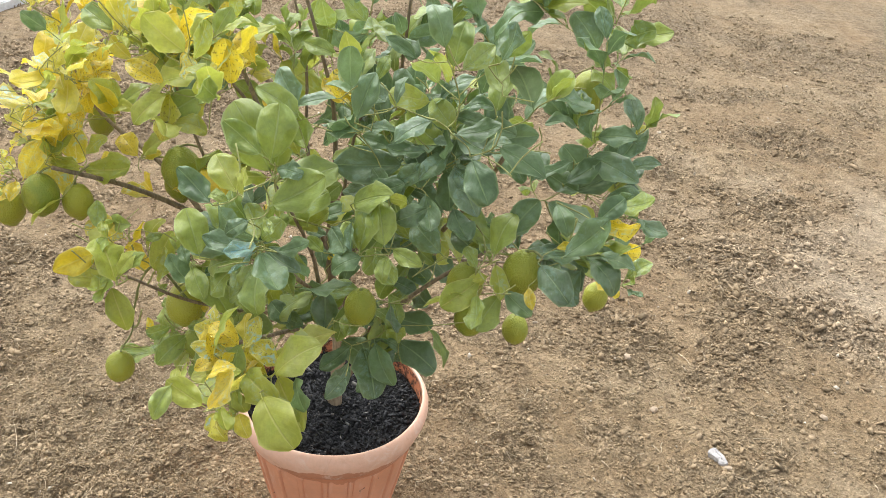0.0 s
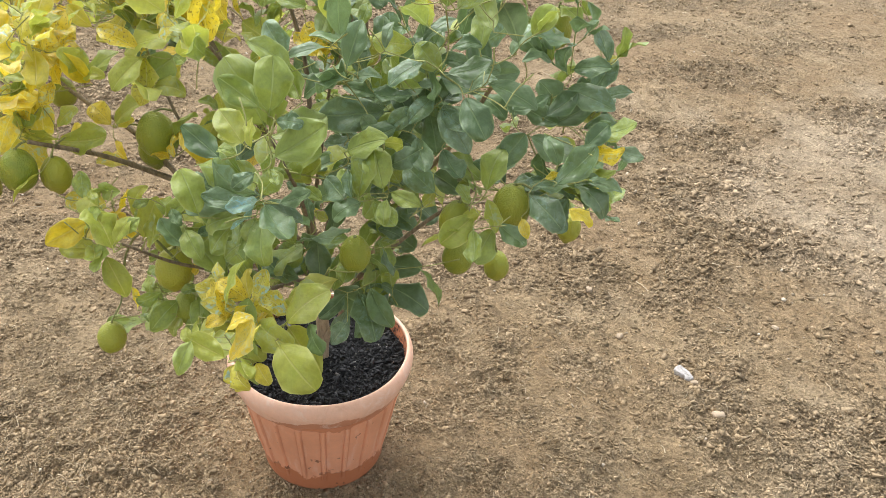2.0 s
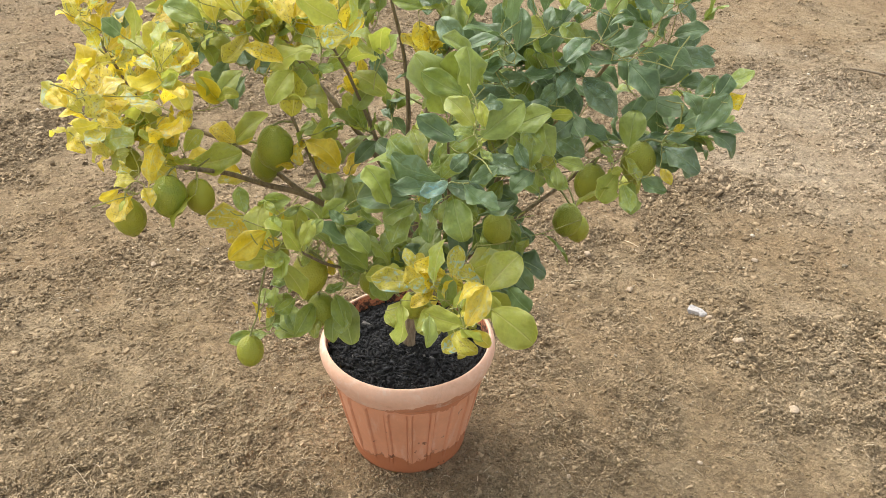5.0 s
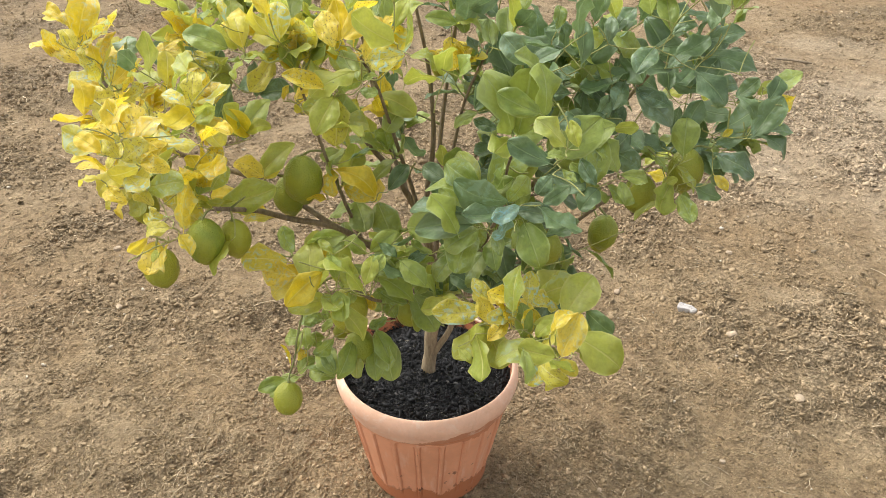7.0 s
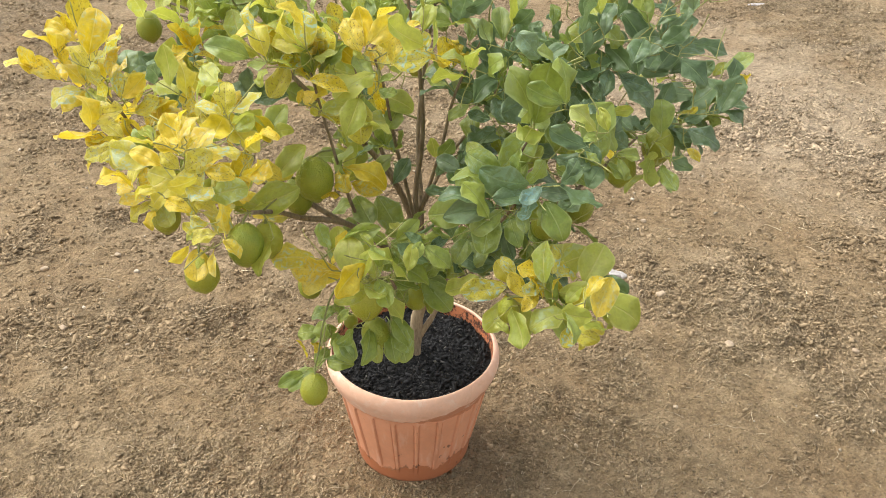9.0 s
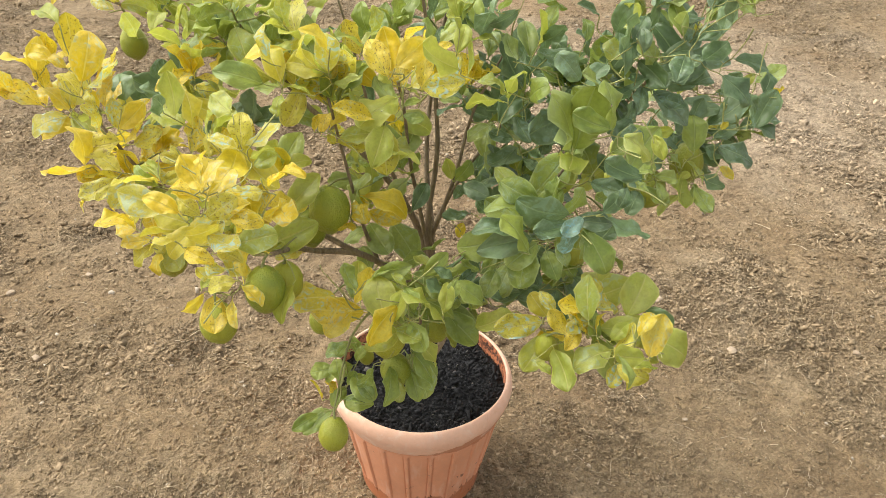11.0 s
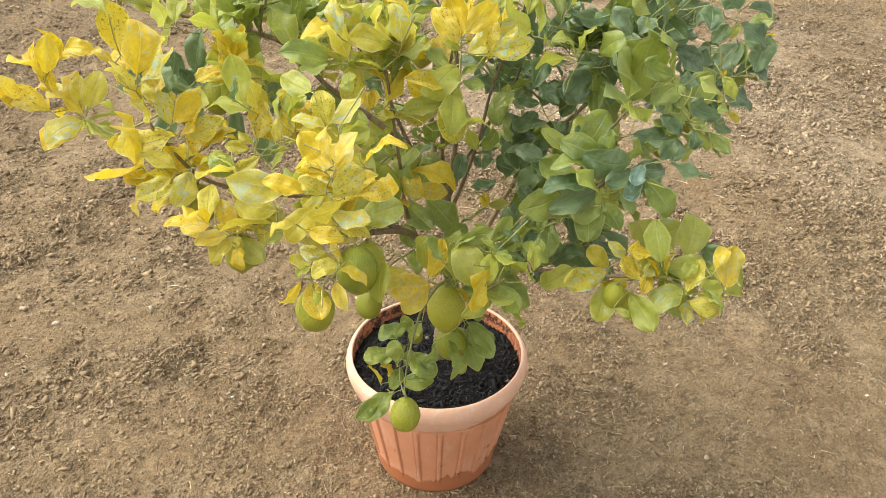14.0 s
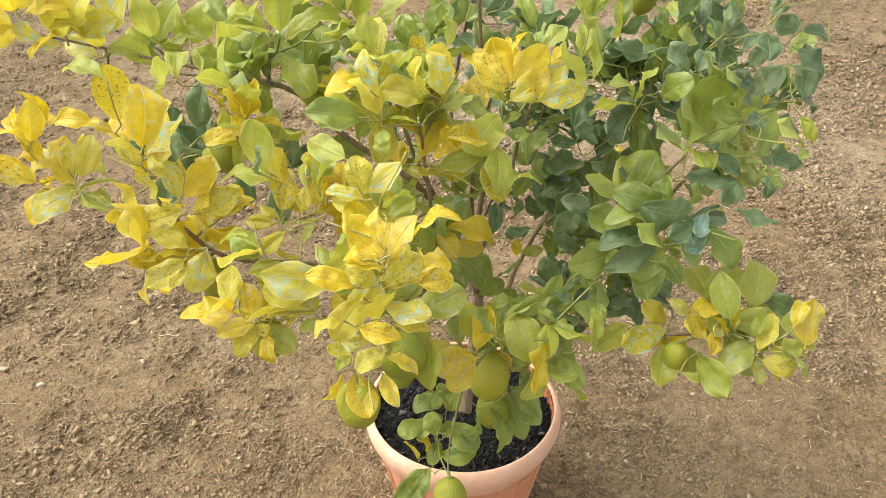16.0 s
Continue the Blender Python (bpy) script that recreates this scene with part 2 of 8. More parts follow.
def leaf_material(name, young, old, rib, spots, residue, joined=False, gloss=0.42, mottle=0.0, other=(0.1, 0.17, 0.03), shine=0.34):
    """A leaf blade: a paler midrib and side veins, mottling, brown specks and the pale blue-green crust of a dried spray."""
    m, t, p = material(name)
    if joined:
        each = t.nodes.new("ShaderNodeNewGeometry").outputs["Random Per Island"]
    else:
        each = t.nodes.new("ShaderNodeObjectInfo").outputs["Random"]
    uv = t.nodes.new("ShaderNodeUVMap")
    uv.uv_map = "blade"
    split = t.nodes.new("ShaderNodeSeparateXYZ")
    t.links.new(uv.outputs[0], split.inputs[0])
    along, across = split.outputs[0], maths(t, "ABSOLUTE", split.outputs[1])
    moved = t.nodes.new("ShaderNodeVectorMath")
    moved.operation = "ADD"
    shift = t.nodes.new("ShaderNodeCombineXYZ")
    for s, k in zip(shift.inputs, (37.0, 91.0, 53.0)):
        t.links.new(maths(t, "MULTIPLY", each, k), s)
    even = node(t, "ShaderNodeMapping", {"Scale": (1.0, 0.31, 1.0)})
    t.links.new(uv.outputs[0], even.inputs["Vector"])
    t.links.new(even.outputs[0], moved.inputs[0])
    t.links.new(shift.outputs[0], moved.inputs[1])
    v = moved.outputs[0]
    cloud = noise_node(t, v, 1.8, 4, 0.6, 0.5)
    fine = noise_node(t, v, 14.0, 4, 0.65)
    speck = noise_node(t, v, 19.0, 2, 0.55)
    crust = noise_node(t, v, 4.2, 5, 0.7, 1.2)
    base = blend(t, each, young, old)
    if mottle:
        base = blend(t, maths(t, "MULTIPLY", ramp(t, cloud, (0.45, 0.0), (0.62, 1.0)), mottle), base, other)
    base = blend(t, 0.45, base, ramp(t, fine, (0.32, 0.6), (0.6, 1.05)), "MULTIPLY")
    base = blend(t, 0.45, base, ramp(t, cloud, (0.3, 0.62), (0.6, 1.05)), "MULTIPLY")
    # veins run outwards and forwards from the midrib
    vein = maths(t, "SINE", maths(t, "MULTIPLY", maths(t, "SUBTRACT", along, maths(t, "MULTIPLY", across, 0.5)), 50.0))
    vein = maths(t, "MULTIPLY", ramp(t, vein, (0.55, 0.0), (1.0, 1.0)), ramp(t, cloud, (0.35, 0.2), (0.6, 1.0)))
    middle = ramp(t, across, (0.0, 1.0), (0.035, 0.75), (0.06, 0.0))
    base = blend(t, maths(t, "MULTIPLY", middle, 0.75), base, rib)
    base = blend(t, maths(t, "MULTIPLY", vein, 0.1), base, rib)
    margin = ramp(t, across, (0.86, 0.0), (0.97, 0.6))
    base = blend(t, margin, base, rib)
    if spots:
        sick = ramp(t, maths(t, "FRACT", maths(t, "MULTIPLY", each, 3.77)), (0.25, 0.1), (0.75, 1.0))
        base = blend(t, maths(t, "MULTIPLY", ramp(t, speck, (0.59, 0.0), (0.64, spots)), sick), base, (0.2, 0.12, 0.015))
    if residue:
        who = 1.0 if residue == 1.0 else ramp(t, maths(t, "FRACT", maths(t, "MULTIPLY", each, 7.31)), (0.48, 0.06), (0.66, 1.0))
        dust = maths(t, "MULTIPLY", ramp(t, crust, (0.475, 0.0), (0.56, residue)), who)
        base = blend(t, maths(t, "MULTIPLY", dust, 0.35 if residue == 1.0 else 0.42), base, (0.68, 0.75, 0.6))
        hot = maths(t, "MULTIPLY", ramp(t, crust, (0.55, 0.0), (0.59, residue)), who)
        base = blend(t, hot, base, (0.36, 0.68, 0.72))
    # a thin pale film on some: dried spray, plus haze put into the colour
    haze_film = ramp(t, maths(t, "FRACT", maths(t, "MULTIPLY", each, 5.37)), (0.55, 0.12), (0.85, 1.0))
    haze_film = maths(t, "MULTIPLY", haze_film, ramp(t, noise_node(t, v, 2.4, 3, 0.6, 0.6), (0.35, 0.0), (0.65, 0.14)))
    base = blend(t, haze_film, base, (0.6, 0.63, 0.52))
    t.links.new(base, p.inputs["Base Color"])
    t.links.new(ramp(t, fine, (0.3, gloss - 0.05), (0.7, gloss + 0.12)), p.inputs["Roughness"])
    p.inputs["Specular IOR Level"].default_value = 0.65
    ridge = maths(t, "ADD", maths(t, "MULTIPLY", vein, 0.06), maths(t, "ADD", maths(t, "MULTIPLY", middle, -0.6), maths(t, "MULTIPLY", fine, 0.14)))
    ridge = maths(t, "ADD", ridge, maths(t, "MULTIPLY", noise_node(t, v, 2.9, 1.0, 0.4), 4.2))
    bump(t, p, ridge, 0.7, 0.003)
    # light shines through the blade
    through_it = t.nodes.new("ShaderNodeBsdfTranslucent")
    t.links.new(blend(t, 0.5, base, young, "MIX"), through_it.inputs["Color"])
    mix = node(t, "ShaderNodeMixShader", {0: shine})
    out = [n for n in t.nodes if n.type == "OUTPUT_MATERIAL"][0]
    t.links.new(p.outputs[0], mix.inputs[1])
    t.links.new(through_it.outputs[0], mix.inputs[2])
    t.links.new(mix.outputs[0], out.inputs["Surface"])
    return m


def lemon_material():
    m, t, p = material("unripe_lemon_peel")
    each = t.nodes.new("ShaderNodeObjectInfo").outputs["Random"]
    xyz = place(t)
    blot = noise_node(t, xyz, 1.9, 4, 0.6, 0.4)
    pores = node(t, "ShaderNodeTexVoronoi", {"Scale": 24.0})
    t.links.new(xyz, pores.inputs["Vector"])
    base = blend(t, each, (0.23, 0.285, 0.03), (0.4, 0.4, 0.04))
    base = blend(t, ramp(t, blot, (0.42, 0.0), (0.75, 0.65)), base, (0.4, 0.38, 0.03))
    base = blend(t, 0.25, base, ramp(t, pores.outputs["Distance"], (0.05, 0.65), (0.3, 1.0)), "MULTIPLY")
    t.links.new(base, p.inputs["Base Color"])
    p.inputs["Roughness"].default_value = 0.42
    p.inputs["Subsurface Weight"].default_value = 0.06
    p.inputs["Subsurface Radius"].default_value = (0.004, 0.005, 0.001)
    bump(t, p, maths(t, "ADD", maths(t, "MULTIPLY", pores.outputs["Distance"], -0.35), noise_node(t, xyz, 7.0, 4, 0.6)), 0.28, 0.035)
    return m


def plain_material(name, dark, light, rough=0.8, scale=40.0):
    m, t, p = material(name)
    f = noise_node(t, place(t), scale, 5, 0.65)
    t.links.new(ramp(t, f, (0.3, dark), (0.7, light)), p.inputs["Base Color"])
    p.inputs["Roughness"].default_value = rough
    bump(t, p, f, 0.3, 0.003)
    return m


EARTH = dirt_material()
CLOD = crumb_material()
STRAW = clod_material("dry_straw", (0.27, 0.19, 0.11), (0.72, 0.59, 0.4), 0.8)
GRIT = clod_material("pale_grit", (0.42, 0.34, 0.23), (0.64, 0.55, 0.42), 0.95)
STONE = stone_material("field_stone", (0.4, 0.29, 0.18), (0.6, 0.47, 0.32))
CHALK = stone_material("white_stone", (0.5, 0.465, 0.43), (0.62, 0.585, 0.55))
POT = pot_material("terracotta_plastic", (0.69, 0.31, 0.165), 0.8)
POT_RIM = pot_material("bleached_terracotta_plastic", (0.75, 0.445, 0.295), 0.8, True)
POT_IN = pot_inside_material()
COMPOST = compost_material()
BARK = bark_material("grey_brown_bark", (0.15, 0.108, 0.068), (0.37, 0.29, 0.19))
TRUNK = bark_material("pale_trunk_bark", (0.22, 0.155, 0.085), (0.46, 0.36, 0.22))
TWIG = bark_material("green_twig_bark", (0.16, 0.17, 0.055), (0.32, 0.335, 0.12))
STALK = bark_material("pale_green_stalk", (0.3, 0.31, 0.09), (0.46, 0.46, 0.17))
PEEL = lemon_material()
SLAB = plain_material("pale_concrete", (0.62, 0.6, 0.56), (0.8, 0.79, 0.75), 0.85)

LEAF_LOOKS = (
    # young, old, midrib, specks, residue, gloss, mottle, other
    ("dark_green_leaf", (0.185, 0.28, 0.095), (0.09, 0.16, 0.055), (0.3, 0.4, 0.17), 0.0, 0.12, 0.36, 0.6, (0.22, 0.315, 0.16)),
    ("green_leaf", (0.36, 0.44, 0.07), (0.21, 0.3, 0.05), (0.43, 0.5, 0.18), 0.0, 0.12, 0.4, 0.5, (0.37, 0.415, 0.06)),
    ("yellow_green_leaf", (0.575, 0.6, 0.085), (0.425, 0.495, 0.075), (0.66, 0.65, 0.2), 0.25, 0.2, 0.4, 0.55, (0.3, 0.38, 0.04)),
    ("mottled_yellow_leaf", (0.82, 0.72, 0.075), (0.7, 0.64, 0.05), (0.85, 0.8, 0.34), 0.9, 0.8, 0.44, 0.55, (0.57, 0.56, 0.07)),
    ("yellow_leaf", (0.86, 0.69, 0.03), (0.83, 0.59, 0.012), (0.9, 0.8, 0.2), 0.9, 0.35, 0.42, 0.5, (0.8, 0.72, 0.13)),
    ("spray_crusted_leaf", (0.33, 0.5, 0.32), (0.26, 0.44, 0.28), (0.48, 0.62, 0.42), 0.0, 1.0, 0.44, 0.7, (0.34, 0.6, 0.52)),
)


def leaf_looks(joined):
    return [leaf_material(name + ("_joined" if joined else ""), young, old, rib, spots, residue, joined, gloss, mottle, other, 0.3 if name in ("dark_green_leaf", "green_leaf") else 0.47)
            for name, young, old, rib, spots, residue, gloss, mottle, other in LEAF_LOOKS]


LEAVES, LEAVES_JOINED = leaf_looks(False), leaf_looks(True)


# ---- building helpers ----
def mesh_object(name, data, mat, parent=None, label="", smooth=True):
    if mat:
        data.materials.append(mat)
    if smooth and data.polygons:
        data.polygons.foreach_set("use_smooth", [True] * len(data.polygons))
    ob = new(name, data)
    if parent:
        ob.parent = parent
    return tagged(ob, label)


def part(name, bm, mat, parent=None, label="", smooth=True):
    """One bmesh as one mesh object, under a thing or a part."""
    data = bpy.data.meshes.new(name)
    bm.to_mesh(data)
    bm.free()
    return mesh_object(name, data, mat, parent, label, smooth)


def soup(name, verts, faces, mat, smooth=False):
    """Many small pieces in one mesh, from arrays of corners and triangles."""
    data = bpy.data.meshes.new(name)
    data.vertices.add(len(verts))
    data.vertices.foreach_set("co", verts.astype(np.float32).ravel())
    data.loops.add(faces.size)
    data.loops.foreach_set("vertex_index", faces.astype(np.int32).ravel())
    data.polygons.add(len(faces))
    data.polygons.foreach_set("loop_start", np.arange(len(faces), dtype=np.int32) * faces.shape[1])
    data.update(calc_edges=True)
    data.validate()
    return mesh_object(name, data, mat, smooth=smooth)


def thing(name, x, y, z, label, category, group=""):
    ob = new(name)
    ob.empty_display_size = 0.05
    ob.location = (x, y, z)
    return tagged(ob, label, category, group)


def tube(bm, points, radii, sides=8, caps=True):
    """A tapered round stem along points."""
    points = [Vector(p) for p in points]
    rings, side = [], None
    for n, p in enumerate(points):
        ahead = (points[min(n + 1, len(points) - 1)] - points[max(n - 1, 0)]).normalized()
        if side is None:
            side = ahead.orthogonal().normalized()
        side = (side - ahead * side.dot(ahead)).normalized()
        up = ahead.cross(side)
        rings.append([bm.verts.new(p + radii[n] * (math.cos(math.tau * k / sides) * side + math.sin(math.tau * k / sides) * up)) for k in range(sides)])
    for one, two in zip(rings, rings[1:]):
        for k in range(sides):
            bm.faces.new((one[k], one[(k + 1) % sides], two[(k + 1) % sides], two[k]))
    if caps:
        bm.faces.new(rings[0][::-1])
        bm.faces.new(rings[-1])


def glide(points, steps):
    """A smooth line (Catmull-Rom) through a few points."""
    p = [Vector(q) for q in points]
    p = [2 * p[0] - p[1], *p, 2 * p[-1] - p[-2]]
    line = []
    for a0, a1, a2, a3 in zip(p, p[1:], p[2:], p[3:]):
        for k in range(steps):
            s = k / steps
            line.append(0.5 * (2 * a1 + (a2 - a0) * s + (2 * a0 - 5 * a1 + 4 * a2 - a3) * s * s + (3 * a1 - a0 - 3 * a2 + a3) * s ** 3))
    return line + [p[-2]]


def lattice(x, y, seed):
    """Smooth value noise between -1 and 1 on arrays."""
    def corner(i, j):
        k = (i.astype(np.int64) * 374761393 + j.astype(np.int64) * 668265263 + seed * 982451653) & 0x7FFFFFFF
        k = ((k ^ (k >> 13)) * 1274126177) & 0x7FFFFFFF
        return ((k ^ (k >> 16)) & 0xFFFF) / 32767.5 - 1
    i, j = np.floor(x), np.floor(y)
    u, v = x - i, y - j
    u, v = u * u * (3 - 2 * u), v * v * (3 - 2 * v)
    return (corner(i, j) * (1 - u) + corner(i + 1, j) * u) * (1 - v) + (corner(i, j + 1) * (1 - u) + corner(i + 1, j + 1) * u) * v


def smoothly(low, high, v):
    s = np.clip((v - low) / (high - low), 0, 1)
    return s * s * (3 - 2 * s)


# ---- the ground ----
def wheel_lines(x, y):
    """How far a spot lies on one of the smoother strips pressed by wheels: 0 to 1."""
    total = np.zeros_like(x)
    wob = 0.06 * lattice(x * 1.1, y * 1.1, 51)
    for px, py, angle, wide in ((1.55, 0.0, 62, 0.1), (1.28, 0.35, 62, 0.07), (2.5, 0.0, 66, 0.14), (-0.45, 1.35, 20, 0.1), (0.1, 2.3, 24, 0.16), (0.75, -0.1, 75, 0.08)):
        a = radians(angle)
        off = np.abs(-(x - px) * math.sin(a) + (y - py) * math.cos(a) + wob)
        total = np.maximum(total, 1 - smoothly(wide * 0.6, wide * 1.7, off))
    return total


def crumble(x, y):
    """How crumbly the earth is, 0 (trodden smooth) to 1 (all loose crumbs)."""
    v = 0.5 + 0.6 * lattice(x * 1.5, y * 2.1, 11) + 0.55 * lattice(x * 4.3, y * 5.1, 12) + 0.5 * lattice(x * 12, y * 13, 13)
    return np.clip(v - 0.45 * wheel_lines(x, y), 0, 1)


def ground_height(x, y):
    c = crumble(x, y)
    h = 0.010 * lattice(x * 1.9, y * 1.9, 21) + 0.006 * lattice(x * 6.1, y * 6.1, 22)
    h += (0.002 + 0.012 * c) * lattice(x * 17, y * 17, 23) + (0.001 + 0.011 * c) * lattice(x * 43, y * 43, 24)
    h += 0.004 * c - 0.008 * wheel_lines(x, y)
    return h * smoothly(0.10, 0.30, np.hypot(x, y)) * (1 + 0 * x)


def build_ground():
    near = np.arange(-1.9, 1.9001, 0.0105)
    far = [1.9]
    step = 0.0105
    while far[-1] < 450:
        step *= 1.075
        far.append(far[-1] + step)
    far = np.array(far[1:])
    axis = np.concatenate([-far[::-1], near, far])
    gx, gy = np.meshgrid(axis + 0.55, axis + 0.65, indexing="ij")
    gz = ground_height(gx, gy)
    n = len(axis)
    verts = np.stack([gx, gy, gz], -1).reshape(-1, 3)
    k = np.arange(n * n).reshape(n, n)
    faces = np.stack([k[:-1, :-1], k[1:, :-1], k[1:, 1:], k[:-1, 1:]], -1).reshape(-1, 4)
    ob = soup("ground", verts, faces, EARTH, smooth=True)
    layer = ob.data.attributes.new("crumble", "FLOAT", "POINT")
    layer.data.foreach_set("value", crumble(gx, gy).astype(np.float32).ravel())
    return tagged(ob, "bare dry brown earth, crumbly and pressed by wheels", "ground", kind="structure")


def turns(count, rng):
    """Random turns, as an array of matrices."""
    q = rng.normal(size=(count, 4))
    q /= np.linalg.norm(q, axis=1)[:, None]
    w, x, y, z = q.T
    return np.stack([1 - 2 * (y * y + z * z), 2 * (x * y - z * w), 2 * (x * z + y * w),
                     2 * (x * y + z * w), 1 - 2 * (x * x + z * z), 2 * (y * z - x * w),
                     2 * (x * z - y * w), 2 * (y * z + x * w), 1 - 2 * (x * x + y * y)], -1).reshape(-1, 3, 3)


CUBE = np.array([(x, y, z) for x in (-1, 1) for y in (-1, 1) for z in (-1, 1)], float)
CUBE_TRIS = np.array([(0, 1, 3), (0, 3, 2), (4, 6, 7), (4, 7, 5), (0, 4, 5), (0, 5, 1), (2, 3, 7), (2, 7, 6), (0, 2, 6), (0, 6, 4), (1, 5, 7), (1, 7, 3)])


def scatter(count, rng):
    """Spots on the ground, thick round the pot and thinning outwards over the open field, with their distances from its near edge."""
    r, a = np.exp(rng.uniform(math.log(0.75), math.log(7.5), count)), rng.uniform(radians(2), radians(121), count)
    return r * np.cos(a) - 0.45, r * np.sin(a) - 1.15, r


def build_crumbs():
    rng = np.random.default_rng(5)
    x, y, r = scatter(520000, rng)
    keep = (rng.uniform(0, 1, len(x)) < 0.12 + 0.88 * crumble(x, y)) & (np.hypot(x, y) > 0.125)
    x, y, r = x[keep], y[keep], r[keep]
    size = np.clip(rng.lognormal(math.log(0.0017), 0.46, len(x)), 0.0008, 0.005) * np.clip(r / 1.6, 0.9, 1.8)
    corner = CUBE[None] * rng.uniform(0.0, 1.35, (len(x), 8, 1)) * np.stack([rng.uniform(0.8, 2.6, len(x)), rng.uniform(0.6, 1.6, len(x)), rng.uniform(0.4, 1.1, len(x))], -1)[:, None]
    corner = np.einsum("nij,nkj->nki", turns(len(x), rng), corner) * size[:, None, None]
    corner[..., 2] *= 0.8
    corner += np.stack([x, y, ground_height(x, y) + size * 0.28], -1)[:, None]
    faces = CUBE_TRIS[None] + 8 * np.arange(len(x))[:, None, None]
    ob = soup("earth_clods", corner.reshape(-1, 3), faces.reshape(-1, 3), CLOD)
    tagged(ob, "loose grey-brown crumbs of dry earth", "earth clods", kind="stuff")


def build_straw():
    rng = np.random.default_rng(6)
    x, y, r = scatter(22000, rng)
    keep = (np.hypot(x, y) > 0.17) & (rng.uniform(0, 1, len(x)) < 0.25 + 0.75 * crumble(x, y))
    x, y, r = x[keep], y[keep], r[keep]
    n = len(x)
    length = np.clip(rng.lognormal(math.log(0.015), 0.65, n), 0.005, 0.1)
    length = np.where(rng.uniform(0, 1, n) < 0.012, rng.uniform(0.05, 0.12, n), length)
    thick = rng.uniform(0.0005, 0.0012, n) * np.clip(r / 1.5, 0.9, 2.5)
    turn, bend = rng.uniform(0, math.tau, n), rng.normal(0, 0.9, n)
    verts, steps = [], 4
    px, py = x.copy(), y.copy()
    lift = rng.uniform(0.0, 0.008, n)
    for k in range(steps):
        a = turn + bend * k / steps * 2
        if k:
            px, py = px + length / (steps - 1) * np.cos(a), py + length / (steps - 1) * np.sin(a)
        z = ground_height(px, py) + 0.002 + lift * math.sin(math.pi * k / (steps - 1))
        w = thick * (1 - 0.25 * k)
        verts.append(np.stack([np.stack([px - np.sin(a) * w, py + np.cos(a) * w, z], -1), np.stack([px + np.sin(a) * w, py - np.cos(a) * w, z], -1), np.stack([px, py, z + 1.6 * w], -1)], 1))
    verts = np.concatenate(verts, 1)
    tri = []
    for k in range(steps - 1):
        for a, b in ((0, 1), (1, 2), (2, 0)):
            tri += [(3 * k + a, 3 * k + b, 3 * k + 3 + b), (3 * k + a, 3 * k + 3 + b, 3 * k + 3 + a)]
    faces = np.array(tri)[None] + 3 * steps * np.arange(n)[:, None, None]
    ob = soup("dry_straw", verts.reshape(-1, 3), faces.reshape(-1, 3), STRAW)
    tagged(ob, "dry pale roots and straw bits lying on earth", "straw", kind="stuff")


def build_grit():
    rng = np.random.default_rng(8)
    x, y, r = scatter(700, rng)
    keep = np.hypot(x, y) > 0.16
    x, y, r = x[keep], y[keep], r[keep]
    size = np.clip(rng.lognormal(math.log(0.0022), 0.4, len(x)), 0.0012, 0.006) * np.clip(r / 1.5, 0.9, 2.2)
    corner = CUBE[None] * rng.uniform(0.3, 1.2, (len(x), 8, 1)) * np.array([1.2, 0.9, 0.6])
    corner = np.einsum("nij,nkj->nki", turns(len(x), rng), corner) * size[:, None, None]
    corner += np.stack([x, y, ground_height(x, y) + size * 0.4], -1)[:, None]
    faces = CUBE_TRIS[None] + 8 * np.arange(len(x))[:, None, None]
    ob = soup("pale_grit", corner.reshape(-1, 3), faces.reshape(-1, 3), GRIT)
    tagged(ob, "pale grit and tiny stones on the earth", "grit", kind="stuff")


def stone(x, y, long, wide, high, turn, mat, label, rough=0.22, seed=1):
    """A worn lump of stone bedded in the ground."""
    bm = bmesh.new()
    bmesh.ops.create_icosphere(bm, subdivisions=3, radius=1.0)
    for v in bm.verts:
        d = 1 + rough * noise.noise(v.co * 1.6 + Vector((seed * 7.1, 0, 0))) + 0.5 * rough * noise.noise(v.co * 4 + Vector((0, seed * 3.3, 0)))
        c = [math.copysign(abs(u) ** 0.75, u) for u in v.co]
        v.co = Vector((c[0] * long / 2, c[1] * wide / 2, c[2] * high / 2)) * d
    ob = part("stone", bm, mat)
    z = float(ground_height(np.array([x]), np.array([y]))[0])
    ob.matrix_world = pose(x, y, z + high * 0.28, 0, 0, turn)
    return tagged(ob, label, "stone", "stones on the ground")


